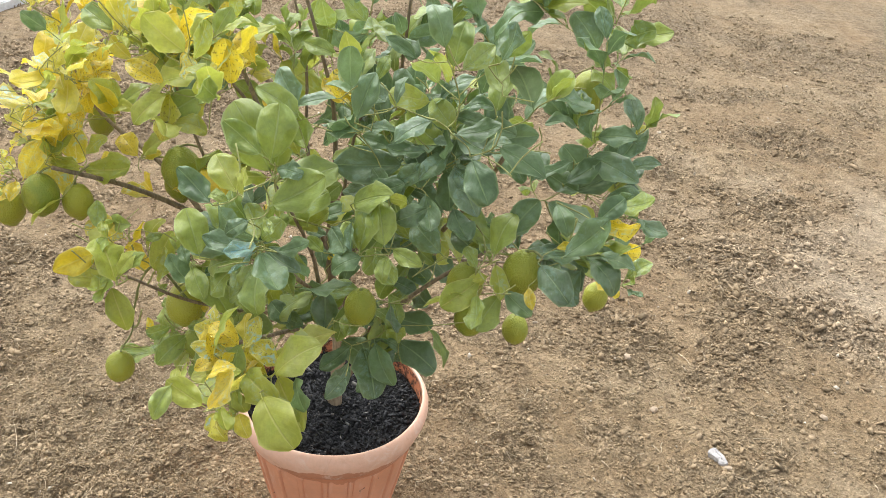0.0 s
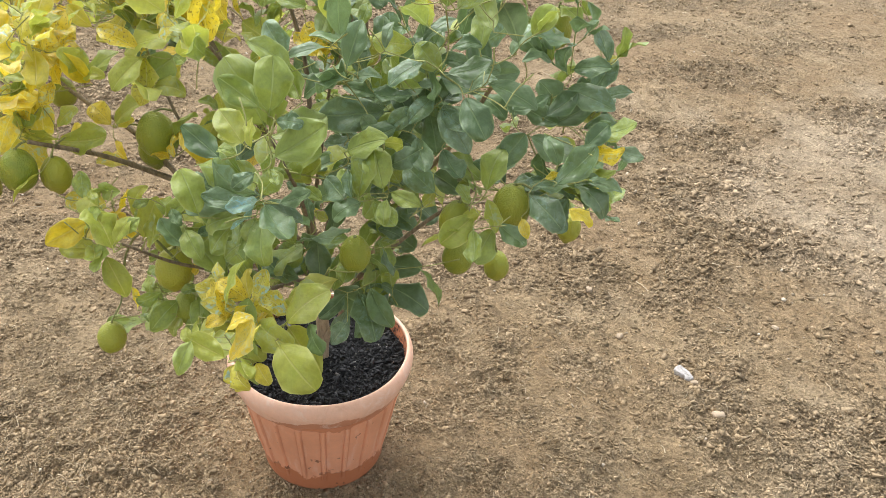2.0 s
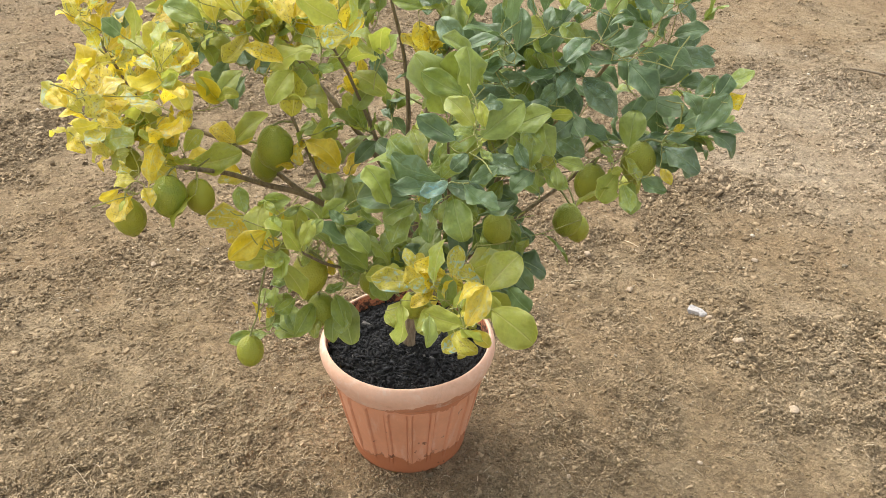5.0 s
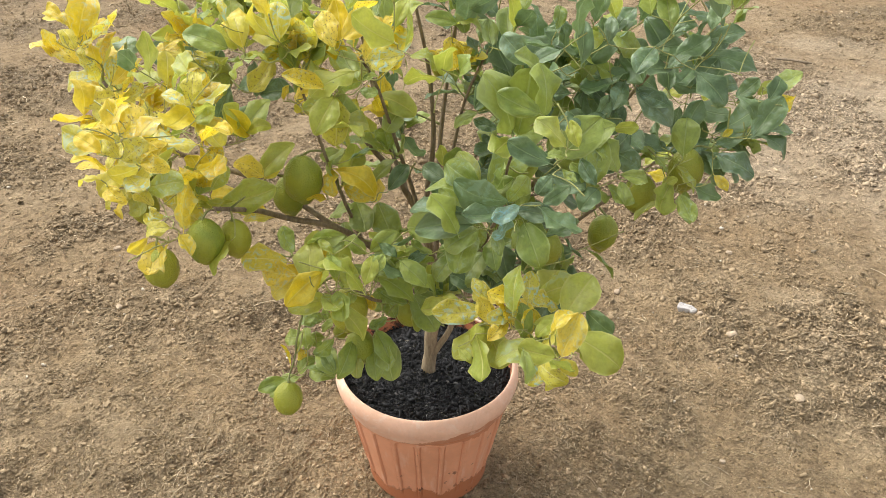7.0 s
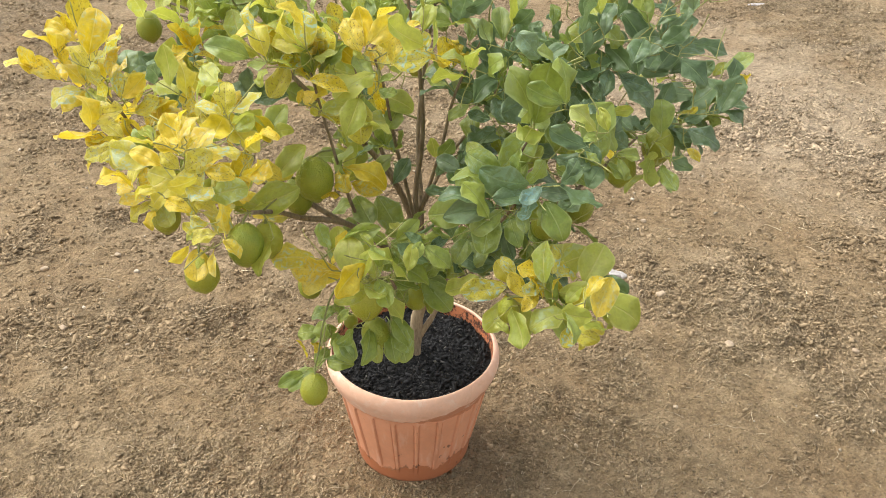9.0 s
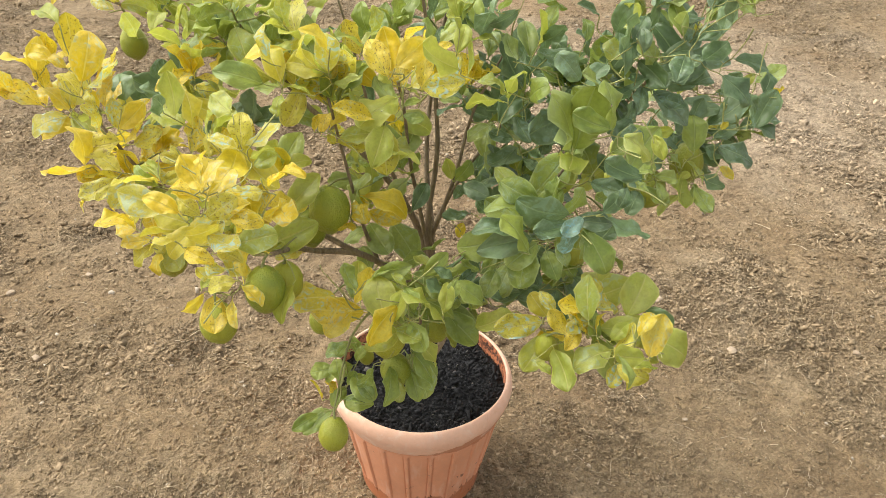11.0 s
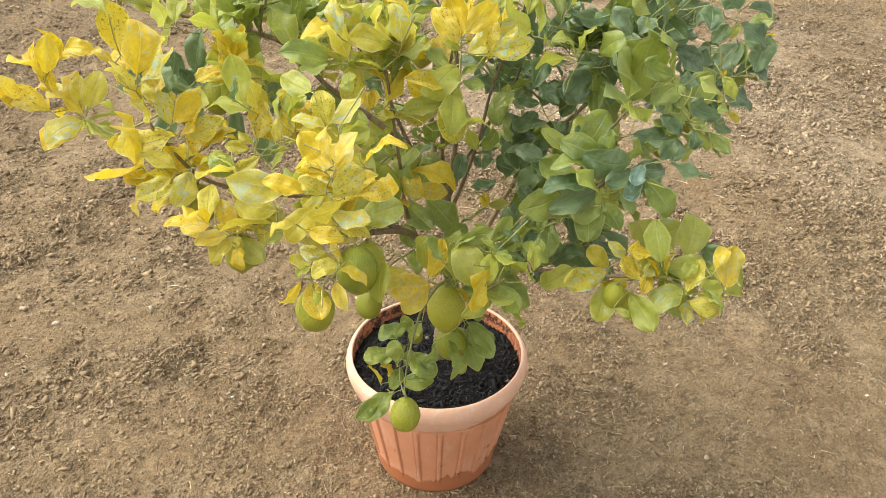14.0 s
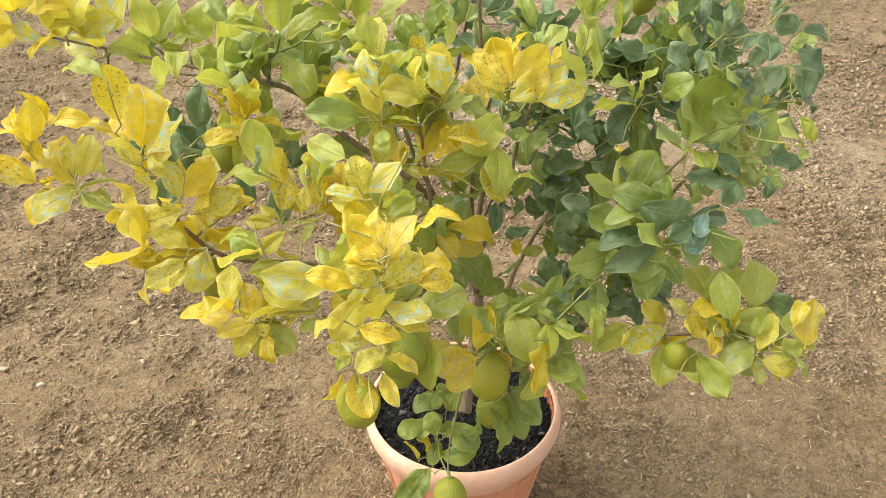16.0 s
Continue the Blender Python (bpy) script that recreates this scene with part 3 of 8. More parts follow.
def build_stones():
    bm = bmesh.new()
    rng = random.Random(12)
    rim = []
    for k in range(14):
        a = math.tau * k / 14
        c, d = math.cos(a), math.sin(a)
        rim.append((0.035 * math.copysign(abs(c) ** 0.6, c) * rng.uniform(0.78, 1.08), 0.0155 * math.copysign(abs(d) ** 0.6, d) * rng.uniform(0.65, 1.15)))
    rings = [[bm.verts.new((x * k, y * k, z + (rng.uniform(-0.003, 0.003) if k < 1 else 0))) for x, y in rim] for z, k in ((-0.004, 0.9), (0.004, 1.0), (0.0105, 0.97), (0.013, 0.8), (0.0125, 0.4))]
    for one, two in zip(rings, rings[1:]):
        for k in range(14):
            bm.faces.new((one[k], one[(k + 1) % 14], two[(k + 1) % 14], two[k]))
    bm.faces.new(rings[0][::-1])
    bm.faces.new(rings[-1])
    chip = part("stone", bm, CHALK, smooth=False)
    chip.matrix_world = pose(0.986, 0.262, float(ground_height(np.array([0.986]), np.array([0.262]))[0]) + 0.003, 4, -3, -62)
    tagged(chip, "oblong flat white plaster chip on bare earth", "stone", "stones on the ground")
    stone(1.003, 0.222, 0.022, 0.014, 0.011, 10, STONE, "small pinkish stone beside a white plaster chip", 0.2, 2)
    for n, (x, y, long) in enumerate(((1.037, 0.113, 0.034), (0.848, 0.434, 0.024), (0.804, 0.659, 0.026), (1.348, 0.485, 0.022), (0.379, 0.077, 0.014), (0.536, 0.169, 0.012),
                                      (-0.62, 0.966, 0.024), (0.673, -0.274, 0.014), (-0.596, 1.345, 0.026), (0.34, -0.239, 0.014), (1.306, -0.409, 0.02), (-0.483, 0.78, 0.012),
                                      (0.408, -0.512, 0.014), (1.008, -0.183, 0.03), (-0.367, 1.314, 0.022))):
        stone(x, y, long, long * 0.7, long * 0.55, 47 * n, STONE, "small pale brown stone bedded in dry earth", 0.25, n + 3)
    stone(4.35, 2.23, 0.12, 0.055, 0.022, -30, CHALK, "flat white stone lying far off on earth", 0.38, 31)
    bm = bmesh.new()
    tube(bm, glide(((3.02, 2.06, 0.012), (3.07, 1.99, 0.02), (3.16, 1.9, 0.014)), 4), [0.007] * 8 + [0.004], 6)
    tagged(part("dead_stick", bm, BARK), "short brown dead stick lying on earth", "stick")


def build_slab():
    """A corner of pale paving at the far edge of the bare ground."""
    bm = bmesh.new()
    bmesh.ops.create_cube(bm, size=1.0)
    for v in bm.verts:
        v.co = Vector((v.co.x * 1.6, v.co.y * 2.0, v.co.z * 0.1))
    bmesh.ops.bevel(bm, geom=bm.edges[:], offset=0.008, segments=2, affect="EDGES")
    ob = part("pavement", bm, SLAB, smooth=False)
    ob.matrix_world = pose(-3.42, 4.05, 0.01, 0, 0, -6)
    tagged(ob, "pale concrete slab beside the bare ground", "pavement", kind="structure")


# ---- the pot ----
POT_X, POT_Y, PANELS = 0.014, 0.013, 21


def lathe(bm, profile, steps, shape=None):
    """Turns a profile of (radius, height) round the z axis."""
    rings = []
    for r, z in profile:
        ring = []
        for k in range(steps):
            a = math.tau * k / steps
            rr = r + (shape(a, r, z) if shape else 0)
            ring.append(bm.verts.new((rr * math.cos(a), rr * math.sin(a), z)))
        rings.append(ring)
    for one, two in zip(rings, rings[1:]):
        for k in range(steps):
            bm.faces.new((one[k], one[(k + 1) % steps], two[(k + 1) % steps], two[k]))
    return rings


def groove(a, r, z):
    """The thin outline of tall flat panels, cut into the wall of the pot."""
    pitch = math.tau / PANELS
    off = abs((a / pitch) % 1 - 0.5) * pitch * r
    half, head, corner = 0.0196 * r / 0.16, 0.2255, 0.011
    if z < 0.03:
        return 0.0
    if z > head - corner and off > half - corner:
        d = math.hypot(off - half + corner, z - head + corner) - corner
    else:
        d = max(off - half, z - head)
    fade = min(1, (z - 0.03) / 0.03)
    sunk = min(1.0, max(0.0, 0.5 - d / 0.003))
    line = max(0.0, 1 - abs(d + 0.0006) / 0.0016)
    return (0.0014 - 0.0042 * sunk - 0.0046 * line) * fade


def build_pot():
    pot = thing("plant_pot", POT_X, POT_Y, 0.0, "bleached terracotta-coloured plastic pot, fluted, with earth stains, on bare ground", "plant pot")
    body = bmesh.new()
    wall = [(0.0, -0.004), (0.125, -0.006), (0.136, -0.004), (0.1405, 0.002), (0.1418, 0.012), (0.1428, 0.028)]
    for k in range(1, 38):
        s = k / 38
        wall.append((0.1428 + 0.0357 * s ** 0.95, 0.028 + 0.183 * s))
    for k in range(17):
        wall.append((0.1787 + 0.0052 * k / 16, 0.213 + 0.03 * k / 16))
    lathe(body, wall, PANELS * 44, groove)
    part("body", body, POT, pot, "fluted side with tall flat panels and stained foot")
    rim = bmesh.new()
    lip = [(0.181, 0.2405), (0.1862, 0.2395), (0.1895, 0.2408), (0.192, 0.245), (0.1955, 0.2545), (0.1998, 0.2655), (0.203, 0.2755), (0.2044, 0.284), (0.2038, 0.292), (0.2014, 0.2995),
           (0.198, 0.3053), (0.194, 0.309), (0.1912, 0.3098), (0.1895, 0.3082), (0.1889, 0.3055)]
    lathe(rim, lip, 128, lambda a, r, z: 0.0009 * math.sin(2 * a + 0.6) + 0.0006 * math.sin(5 * a))
    part("rim", rim, POT_RIM, pot, "thick rounded rim, paler than the sides")
    inner = bmesh.new()
    lathe(inner, [(0.1889, 0.3055), (0.1884, 0.298), (0.1878, 0.285), (0.186, 0.268), (0.182, 0.245)], 96)
    part("inner_wall", inner, POT_IN, pot, "inner wall smeared with black compost")
    return pot


def compost_height(x, y):
    r = np.hypot(x - POT_X, y - POT_Y)
    return 0.2715 + 0.012 * (1 - (r / 0.178) ** 2) + 0.004 * lattice(x * 28, y * 28, 71) + 0.0035 * lattice(x * 70, y * 70, 72)


def build_compost():
    """Black potting compost: a lumpy bed with loose crumbs and shreds on it."""
    rng = np.random.default_rng(9)
    radii, steps = np.linspace(0.0, 0.1858, 28), 90
    a = np.arange(steps) / steps * math.tau
    x = POT_X + radii[:, None] * np.cos(a) + 0 * radii[:, None]
    y = POT_Y + radii[:, None] * np.sin(a)
    verts = np.stack([x, y, compost_height(x, y)], -1).reshape(-1, 3)
    k = np.arange(len(radii) * steps).reshape(-1, steps)
    nxt = np.roll(k, -1, 1)
    faces = np.stack([k[:-1], k[1:], nxt[1:], nxt[:-1]], -1).reshape(-1, 4)
    bed = np.concatenate([faces[:, (0, 1, 2)], faces[:, (0, 2, 3)]])
    n = 14500
    r, t = 0.184 * np.sqrt(rng.uniform(0, 1, n)), rng.uniform(0, math.tau, n)
    x, y = POT_X + r * np.cos(t), POT_Y + r * np.sin(t)
    size = np.clip(rng.lognormal(math.log(0.0014), 0.55, n), 0.0006, 0.006)
    corner = CUBE[None] * rng.uniform(0.4, 1.05, (n, 8, 1)) * np.stack([rng.uniform(0.9, 3.2, n), rng.uniform(0.5, 1, n), rng.uniform(0.4, 0.9, n)], -1)[:, None]
    corner = np.einsum("nij,nkj->nki", turns(n, rng), corner) * size[:, None, None]
    corner += np.stack([x, y, compost_height(x, y) + size * 0.4], -1)[:, None]
    bits = CUBE_TRIS[None] + 8 * np.arange(n)[:, None, None] + len(verts)
    ob = soup("potting_compost", np.concatenate([verts, corner.reshape(-1, 3)]), np.concatenate([bed, bits.reshape(-1, 3)]), COMPOST)
    tagged(ob, "black crumbly potting compost filling the pot", "compost", kind="stuff")


# ---- the lemon tree ----
def leaf_mesh(name, mat, wide, fold, curl, wave, twist, blunt, point, rows=10):
    """A lemon leaf one unit long on a short stalk: base at the origin, blade along +y, upper side +z, folded along the midrib and bent back towards the tip."""
    verts, faces, marks = [], [], []
    stalk, across = 0.08, (-1.0, -0.68, -0.32, 0.0, 0.32, 0.68, 1.0)
    y, z, last = stalk, 0.0, 0.0
    for k in range(rows + 1):
        s = 0.5 - 0.5 * math.cos(math.pi * k / rows)
        bend = curl * (0.25 * s + 0.75 * s * s) - 0.35 * curl
        y, z, last = y + (1 - stalk) * (s - last) * math.cos(bend), z - (1 - stalk) * (s - last) * math.sin(bend), s
        w = wide * 0.5 * (math.sin(math.pi * s ** blunt) ** point if 0 < k < rows else 0.02)
        tw = twist * (s - 0.3)
        for j, u in enumerate(across):
            side = 1 + 0.35 * math.copysign(1, u) * math.sin(40 * wave)
            a = abs(u)
            lift = w * (fold * side * a ** 0.85 - (0.45 * fold + 0.6 * wave) * a ** 2.4) + 1.5 * wave * w * a * a * math.sin(s * 10 + 2.6 * u + wave * 20)
            x0 = u * w * (1 - 0.22 * fold * a) * (1 + 0.03 * math.sin(s * 21 + 5 * u + wave * 31))
            verts.append((x0 * math.cos(tw) - lift * math.sin(tw), y - lift * math.sin(bend) * 0.5, z + x0 * math.sin(tw) + lift * math.cos(tw)))
            marks.append((s, u))
    for k in range(rows):
        for j in range(6):
            a = k * 7 + j
            faces.append((a, a + 1, a + 8, a + 7))
    # the stalk
    n = len(verts)
    for y, z, r in ((0.0, -0.004, 0.014), (stalk + 0.05, 0.012 + 0.04 * curl, 0.010)):
        for q in range(3):
            verts.append((r * math.cos(q * 2.094), y, r * math.sin(q * 2.094) + z - 0.006))
            marks.append((0.0, 0.0))
    for q in range(3):
        faces.append((n + q, n + (q + 1) % 3, n + 3 + (q + 1) % 3, n + 3 + q))
    data = bpy.data.meshes.new(name)
    data.from_pydata(verts, [], faces)
    layer = data.uv_layers.new(name="blade")
    for loop, uv in zip(data.loops, layer.data):
        uv.uv = marks[loop.vertex_index]
    data.polygons.foreach_set("use_smooth", [True] * len(data.polygons))
    if mat:
        data.materials.append(mat)
    return data


# width, fold, curl, wave, twist, bluntness, pointedness
LEAF_FORMS = ((0.6, 0.5, 0.6, 0.16, 0.2, 1.05, 0.64), (0.66, 0.35, 1.1, 0.2, -0.3, 1.14, 0.56), (0.58, 0.75, 0.5, 0.12, 0.4, 1.06, 0.66), (0.62, 0.5, -0.7, 0.2, -0.25, 1.1, 0.6),
              (0.58, 0.7, 1.2, 0.18, 0.45, 1.15, 0.62), (0.66, 0.28, 0.7, 0.26, 0.15, 1.18, 0.54), (0.58, 0.55, 1.6, 0.22, -0.5, 1.08, 0.6), (0.6, 0.65, -0.85, 0.24, 0.35, 1.1, 0.6))
LEAF_MESHES = [[leaf_mesh("leaf", look_, *form) for form in LEAF_FORMS] for look_ in LEAVES]


def leaf_turn(way, up, roll=0.0):
    """The turn of a leaf whose blade runs along way, upper side as near to up as can be."""
    y = Vector(way).normalized()
    z = Vector(up) - y * y.dot(Vector(up))
    if z.length < 1e-3:
        z = y.orthogonal()
    z.normalize()
    return Matrix((y.cross(z), y, z)).transposed() @ Matrix.Rotation(roll, 3, "Y")


FRONT, FRONT_LEFT = (0.1, -0.8, 0.6), (-0.62, -0.52, 0.6)      # the two open sides


class Tree:
    """Gathers the stems, leaves and fruit of the tree before they become objects."""

    def __init__(self, top):
        self.top, self.rng = top, random.Random(21)
        self.nodes, self.leaves, self.twigs, self.fruit, self.shows, self.kept, self.count = [], [], [], [], [], [], 0

    def limb(self, name, points, thick, thin, mat, sides=9):
        line = glide(points, 6)
        if name == "limb":
            thick, thin = thick * 0.84, thin * 0.84
        radii = [thick + (thin - thick) * (k / (len(line) - 1)) ** 0.8 for k in range(len(line))]
        wob = [p + 0.3 * r * Vector((noise.noise(p * 30), noise.noise(p * 30 + Vector((9, 0, 0))), 0)) for p, r in zip(line, radii)]
        bm = bmesh.new()
        tube(bm, wob, [r * (1 + 0.12 * noise.noise(p * 45)) for p, r in zip(line, radii)], sides)
        part(name, bm, mat, self.top)
        self.nodes += [(p, r) for p, r in zip(wob, radii)][2:]

    def shoot(self, tip, hue, leaves=5, size=0.068, up=0.35, spread=1.0):
        """A twig from the nearest stem to tip, with leaves round its end. hue: 0 dark green, 1 yellow."""
        rng = self.rng
        tip = Vector(tip)
        if self.crowded(tip):
            return
        start, thick = min(self.nodes, key=lambda n: (n[0] - tip).length + 1.6 * max(0.0, n[0].z - tip.z + 0.02) + (0.2 if (n[0] - tip).length < 0.02 else 0))
        gap = (tip - start).length
        mid = start.lerp(tip, 0.5) + Vector((rng.uniform(-1, 1), rng.uniform(-1, 1), rng.uniform(-0.6, 0.4))) * 0.10 * gap
        line = glide((start, mid, tip), 5)
        r0 = min(thick * 0.75, 0.0016 + 0.011 * gap)
        radii = [r0 + (0.0011 - r0) * k / (len(line) - 1) for k in range(len(line))]
        self.twigs.append((line, radii))
        self.nodes += [(p, r) for p, r in zip(line, radii)][3:-1]
        ahead = (line[-1] - line[-3]).normalized()
        turn = rng.uniform(0, math.tau)
        side = ahead.orthogonal().normalized()
        other = ahead.cross(side)
        leaves += leaves // 3
        back = min(0.85, 0.1 / max(gap, 0.02))
        for k in range(leaves):
            s = 1 - back * (1 - k / max(1, leaves - 1)) if leaves > 1 else 1.0
            f = s * (len(line) - 1)
            i = min(int(f), len(line) - 2)
            base = line[i].lerp(line[i + 1], f - i)
            a = turn + k * 2.4
            out = math.cos(a) * side + math.sin(a) * other
            young = k / max(1, leaves - 1)
            way = out * (1.05 - 0.55 * young) * spread + ahead * (0.35 + 0.55 * young) + Vector((0, 0, up * rng.uniform(0.2, 1.0) - 0.25 * (1 - young)))
            way += Vector((rng.gauss(0, 0.2), rng.gauss(0, 0.2), rng.gauss(0, 0.2)))
            normal = Vector((0, 0, 1.0)) + ahead * 0.8 - out * 0.25 + Vector((rng.gauss(0, 0.3), rng.gauss(0, 0.3), 0))
            length = size * rng.uniform(0.78, 1.2) * (1.08 - 0.3 * young)
            middle = base + way.normalized() * length * 0.5
            if not any(self.smothers(middle, f) for f in self.fruit):
                self.leaf(base, way, normal, length, hue + rng.gauss(0, 0.09))

    def show(self, face, rows):
        """The leaves that stand out on a shoot: foot of the stalk, tip, hue and width; their upper sides look towards face."""
        rng = self.rng
        face = Vector(face).normalized()
        todo = [(Vector(row[:3]), Vector(row[3:6]), row[6], row[7]) for row in rows]
        while todo:
            pairs = [(t, *min(self.nodes, key=lambda n: (n[0] - t[0]).length + 0.8 * max(0.0, n[0].z - t[0].z))) for t in todo]
            (base, tip, hue, wide), start, thick = min(pairs, key=lambda c: (c[0][0] - c[1]).length)
            todo = [t for t in todo if t[0] != base]
            gap = (base - start).length
            if gap > 0.006:
                mid = start.lerp(base, 0.55) - face * min(0.03, 0.4 * gap) + Vector((rng.uniform(-1, 1), rng.uniform(-1, 1), rng.uniform(-0.9, 0.3))) * 0.08 * gap
                line = glide((start, mid, base), 4)
                r0 = min(thick * 0.85, 0.0012 + 0.007 * gap)
                radii = [r0 + (0.001 - r0) * k / (len(line) - 1) for k in range(len(line))]
                self.twigs.append((line, radii))
                self.nodes += list(zip(line, radii))[2:]
            way = tip - base
            normal = face * 0.62 + Vector((0, 0, 0.5)) + Vector((rng.gauss(0, 0.3), rng.gauss(0, 0.3), rng.gauss(0, 0.25)))
            roll = rng.gauss(0, 0.16) if wide >= 0.45 else rng.choice((-1, 1)) * math.acos(min(1.0, wide / 0.47))
            form = rng.choice((0, 1, 3, 5, 5, 7) if wide >= 0.55 else (0, 2, 4, 6, 7))
            stretch = min(0.71, wide + 0.06) / LEAF_FORMS[form][0] if wide >= 0.45 else 1.0
            self.leaf(base, way, normal, way.length * 1.1, hue + (0 if hue > 1.5 else rng.gauss(0, 0.02)), form, roll, stretch)
            self.kept.append((base.lerp(tip, 0.55), face))

    def veils(self, spot, near=0.03, wide=0.032):
        """Whether a leaf here would lie on, or close in front of, a leaf that stands out."""
        for middle, face in self.kept:
            off = spot - middle
            along = off.dot(face)
            if off.length < near or (0 < along < 0.3 and (off - along * face).length < wide):
                return True
        return False

    def spray(self, face, rows, grow=1.0):
        """Leaves that grow together, each from the foot of its stalk to its tip with a hue, on fine twigs from the nearest stem."""
        rng = self.rng
        face = Vector(face).normalized()
        todo = [(Vector(row[:3]), Vector(row[3:6]), row[6]) for row in rows]
        while todo:
            base, start, thick = min(((t[0], *min(self.nodes, key=lambda n: (n[0] - t[0]).length + 0.8 * max(0.0, n[0].z - t[0].z))) for t in todo),
                                     key=lambda c: (c[0] - c[1]).length)
            i = next(k for k, t in enumerate(todo) if t[0] == base)
            base, tip, hue = todo.pop(i)
            gap = (base - start).length
            if self.crowded(base.lerp(tip, 0.6)):
                continue
            if gap > 0.006:
                mid = start.lerp(base, 0.55) + Vector((rng.uniform(-1, 1), rng.uniform(-1, 1), rng.uniform(-0.9, 0.3))) * 0.09 * gap
                line = glide((start, mid, base), 4)
                r0 = min(thick * 0.8, 0.0011 + 0.007 * gap)
                radii = [r0 + (0.0009 - r0) * k / (len(line) - 1) for k in range(len(line))]
                self.twigs.append((line, radii))
                self.nodes += list(zip(line, radii))[2:]
            way = tip - base
            normal = face * 0.75 + Vector((0, 0, 0.75)) + Vector((rng.gauss(0, 0.35), rng.gauss(0, 0.35), rng.gauss(0, 0.25)))
            self.leaf(base, way, normal, min(0.098, grow * way.length * rng.uniform(1.05, 1.2)), hue + rng.gauss(0, 0.03), roll=rng.gauss(0, 0.3))

    def rosette(self, middle, rows):
        """Large leaves round the end of one shoot. Each: how far it points across the open corner, up and out of it, its length and hue."""
        rng = self.rng
        middle = Vector(middle)
        across, out = Vector((0.86, -0.51, 0)), Vector((-0.47, -0.8, 0.36))
        start, thick = min(self.nodes, key=lambda n: (n[0] - middle).length + 1.2 * max(0.0, n[0].z - middle.z + 0.04))
        line = glide((start, start.lerp(middle, 0.5) + Vector((0, 0, -0.012)), middle), 5)
        radii = [min(thick, 0.0034) + (0.0016 - min(thick, 0.0034)) * k / (len(line) - 1) for k in range(len(line))]
        self.twigs.append((line, radii))
        self.nodes += list(zip(line, radii))[3:]
        crowd, self.shows = self.shows, []
        for r, u, f, length, hue in rows:
            way = (across * r + Vector((0, 0, u)) + out * f).normalized()
            if any(self.smothers(middle + way * length * 0.6, fruit) for fruit in self.fruit):
                continue
            base = middle + way * 0.006 + Vector((0, 0, rng.uniform(-0.022, 0.012)))
            normal = out * 0.75 + Vector((0, 0, 0.65)) - way * 0.2 + Vector((rng.gauss(0, 0.2), rng.gauss(0, 0.2), rng.gauss(0, 0.15)))
            big = len(rows) > 7
            self.leaf(base, way, normal, length * (1.13 if big else 1.0), hue + (0 if hue > 1.5 else rng.gauss(0, 0.02)), rng.choice((1, 3, 5)) if big else None, rng.gauss(0, 0.25))
        self.shows = crowd + [middle] * (len(rows) > 7)

    def crowded(self, spot):
        """Whether a leaf here would stand in or before one of the large rosettes."""
        d = Vector(FRONT_LEFT).normalized()
        for middle in self.shows:
            off = spot - middle
            if off.length < 0.06 or (0 < off.dot(d) < 0.2 and (off - off.dot(d) * d).length < 0.062):
                return True
        return False

    def bare(self, spot):
        """Whether a spot lies in the open heart of the tree, where the limbs stand bare."""
        off = spot - Vector((0.02, 0.01, 0.82))
        return (off.x / 0.11) ** 2 + (off.y / 0.12) ** 2 + (off.z / 0.145) ** 2 < 1

    def smothers(self, middle, fruit):
        """Whether a leaf here would lie on a lemon or hide its open side: the heavy fruit hang clear of the small leaves."""
        off = middle - fruit
        for way in (FRONT, FRONT_LEFT):
            d = Vector(way).normalized()
            along = off.dot(d)
            if -0.02 < along < 0.2 and (off - along * d).length < 0.042:
                return True
        return off.length < 0.035

    def leaf(self, base, way, up, length, hue, form=None, roll=None, stretch=None):
        rng = self.rng
        tip = Vector(base) + Vector(way).normalized() * length * 0.6
        if stretch is None and (self.crowded(tip) or self.veils(tip) or self.bare(tip)):
            return
        level = 5 if hue > 1.5 else sum(hue > edge for edge in (0.16, 0.36, 0.58, 0.76))
        form = rng.randrange(len(LEAF_FORMS)) if form is None else form
        turn = leaf_turn(way, up, rng.gauss(0, 0.35) if roll is None else roll)
        self.leaves.append((Matrix.LocRotScale(Vector(base), turn.to_quaternion(), Vector((length * (stretch or 1.0), length, length))), level, form, stretch is not None))

    def lemon(self, x, y, z, wide=0.062, long=0.074, lean=(0.0, 0.0), stem=True):
        """A lemon by its middle; it hangs by its stalk from the nearest stem."""
        rng = self.rng
        ob = new("lemon", LEMONS[self.count % len(LEMONS)])
        self.count += 1
        ob.parent = self.top
        ob.matrix_basis = Matrix.LocRotScale(Vector((x, y, z)), Euler((lean[0] + rng.uniform(-0.12, 0.12), lean[1] + rng.uniform(-0.12, 0.12), rng.uniform(0, 6.28))), Vector((wide, wide, long)))
        head = ob.matrix_basis @ Vector((0, 0, 0.49))
        start = min((n[0] for n in self.nodes), key=lambda p: (p - head).length + 1.2 * max(0, head.z + 0.01 - p.z))
        if stem and 0.004 < (start - head).length < 0.2:
            bm = bmesh.new()
            mid = start.lerp(head, 0.55) + Vector((0, 0, 0.25 * (start - head).length * 0.5))
            line = glide((start, mid, head), 4)
            tube(bm, line, [0.0019] * len(line), 6)
            part("fruit_stalk", bm, TWIG, self.top)
        cap = bmesh.new()
        bmesh.ops.create_cone(cap, cap_ends=True, segments=10, radius1=0.085, radius2=0.045, depth=0.05)
        c = part("calyx", cap, TWIG, ob)
        c.location = (0, 0, 0.485)

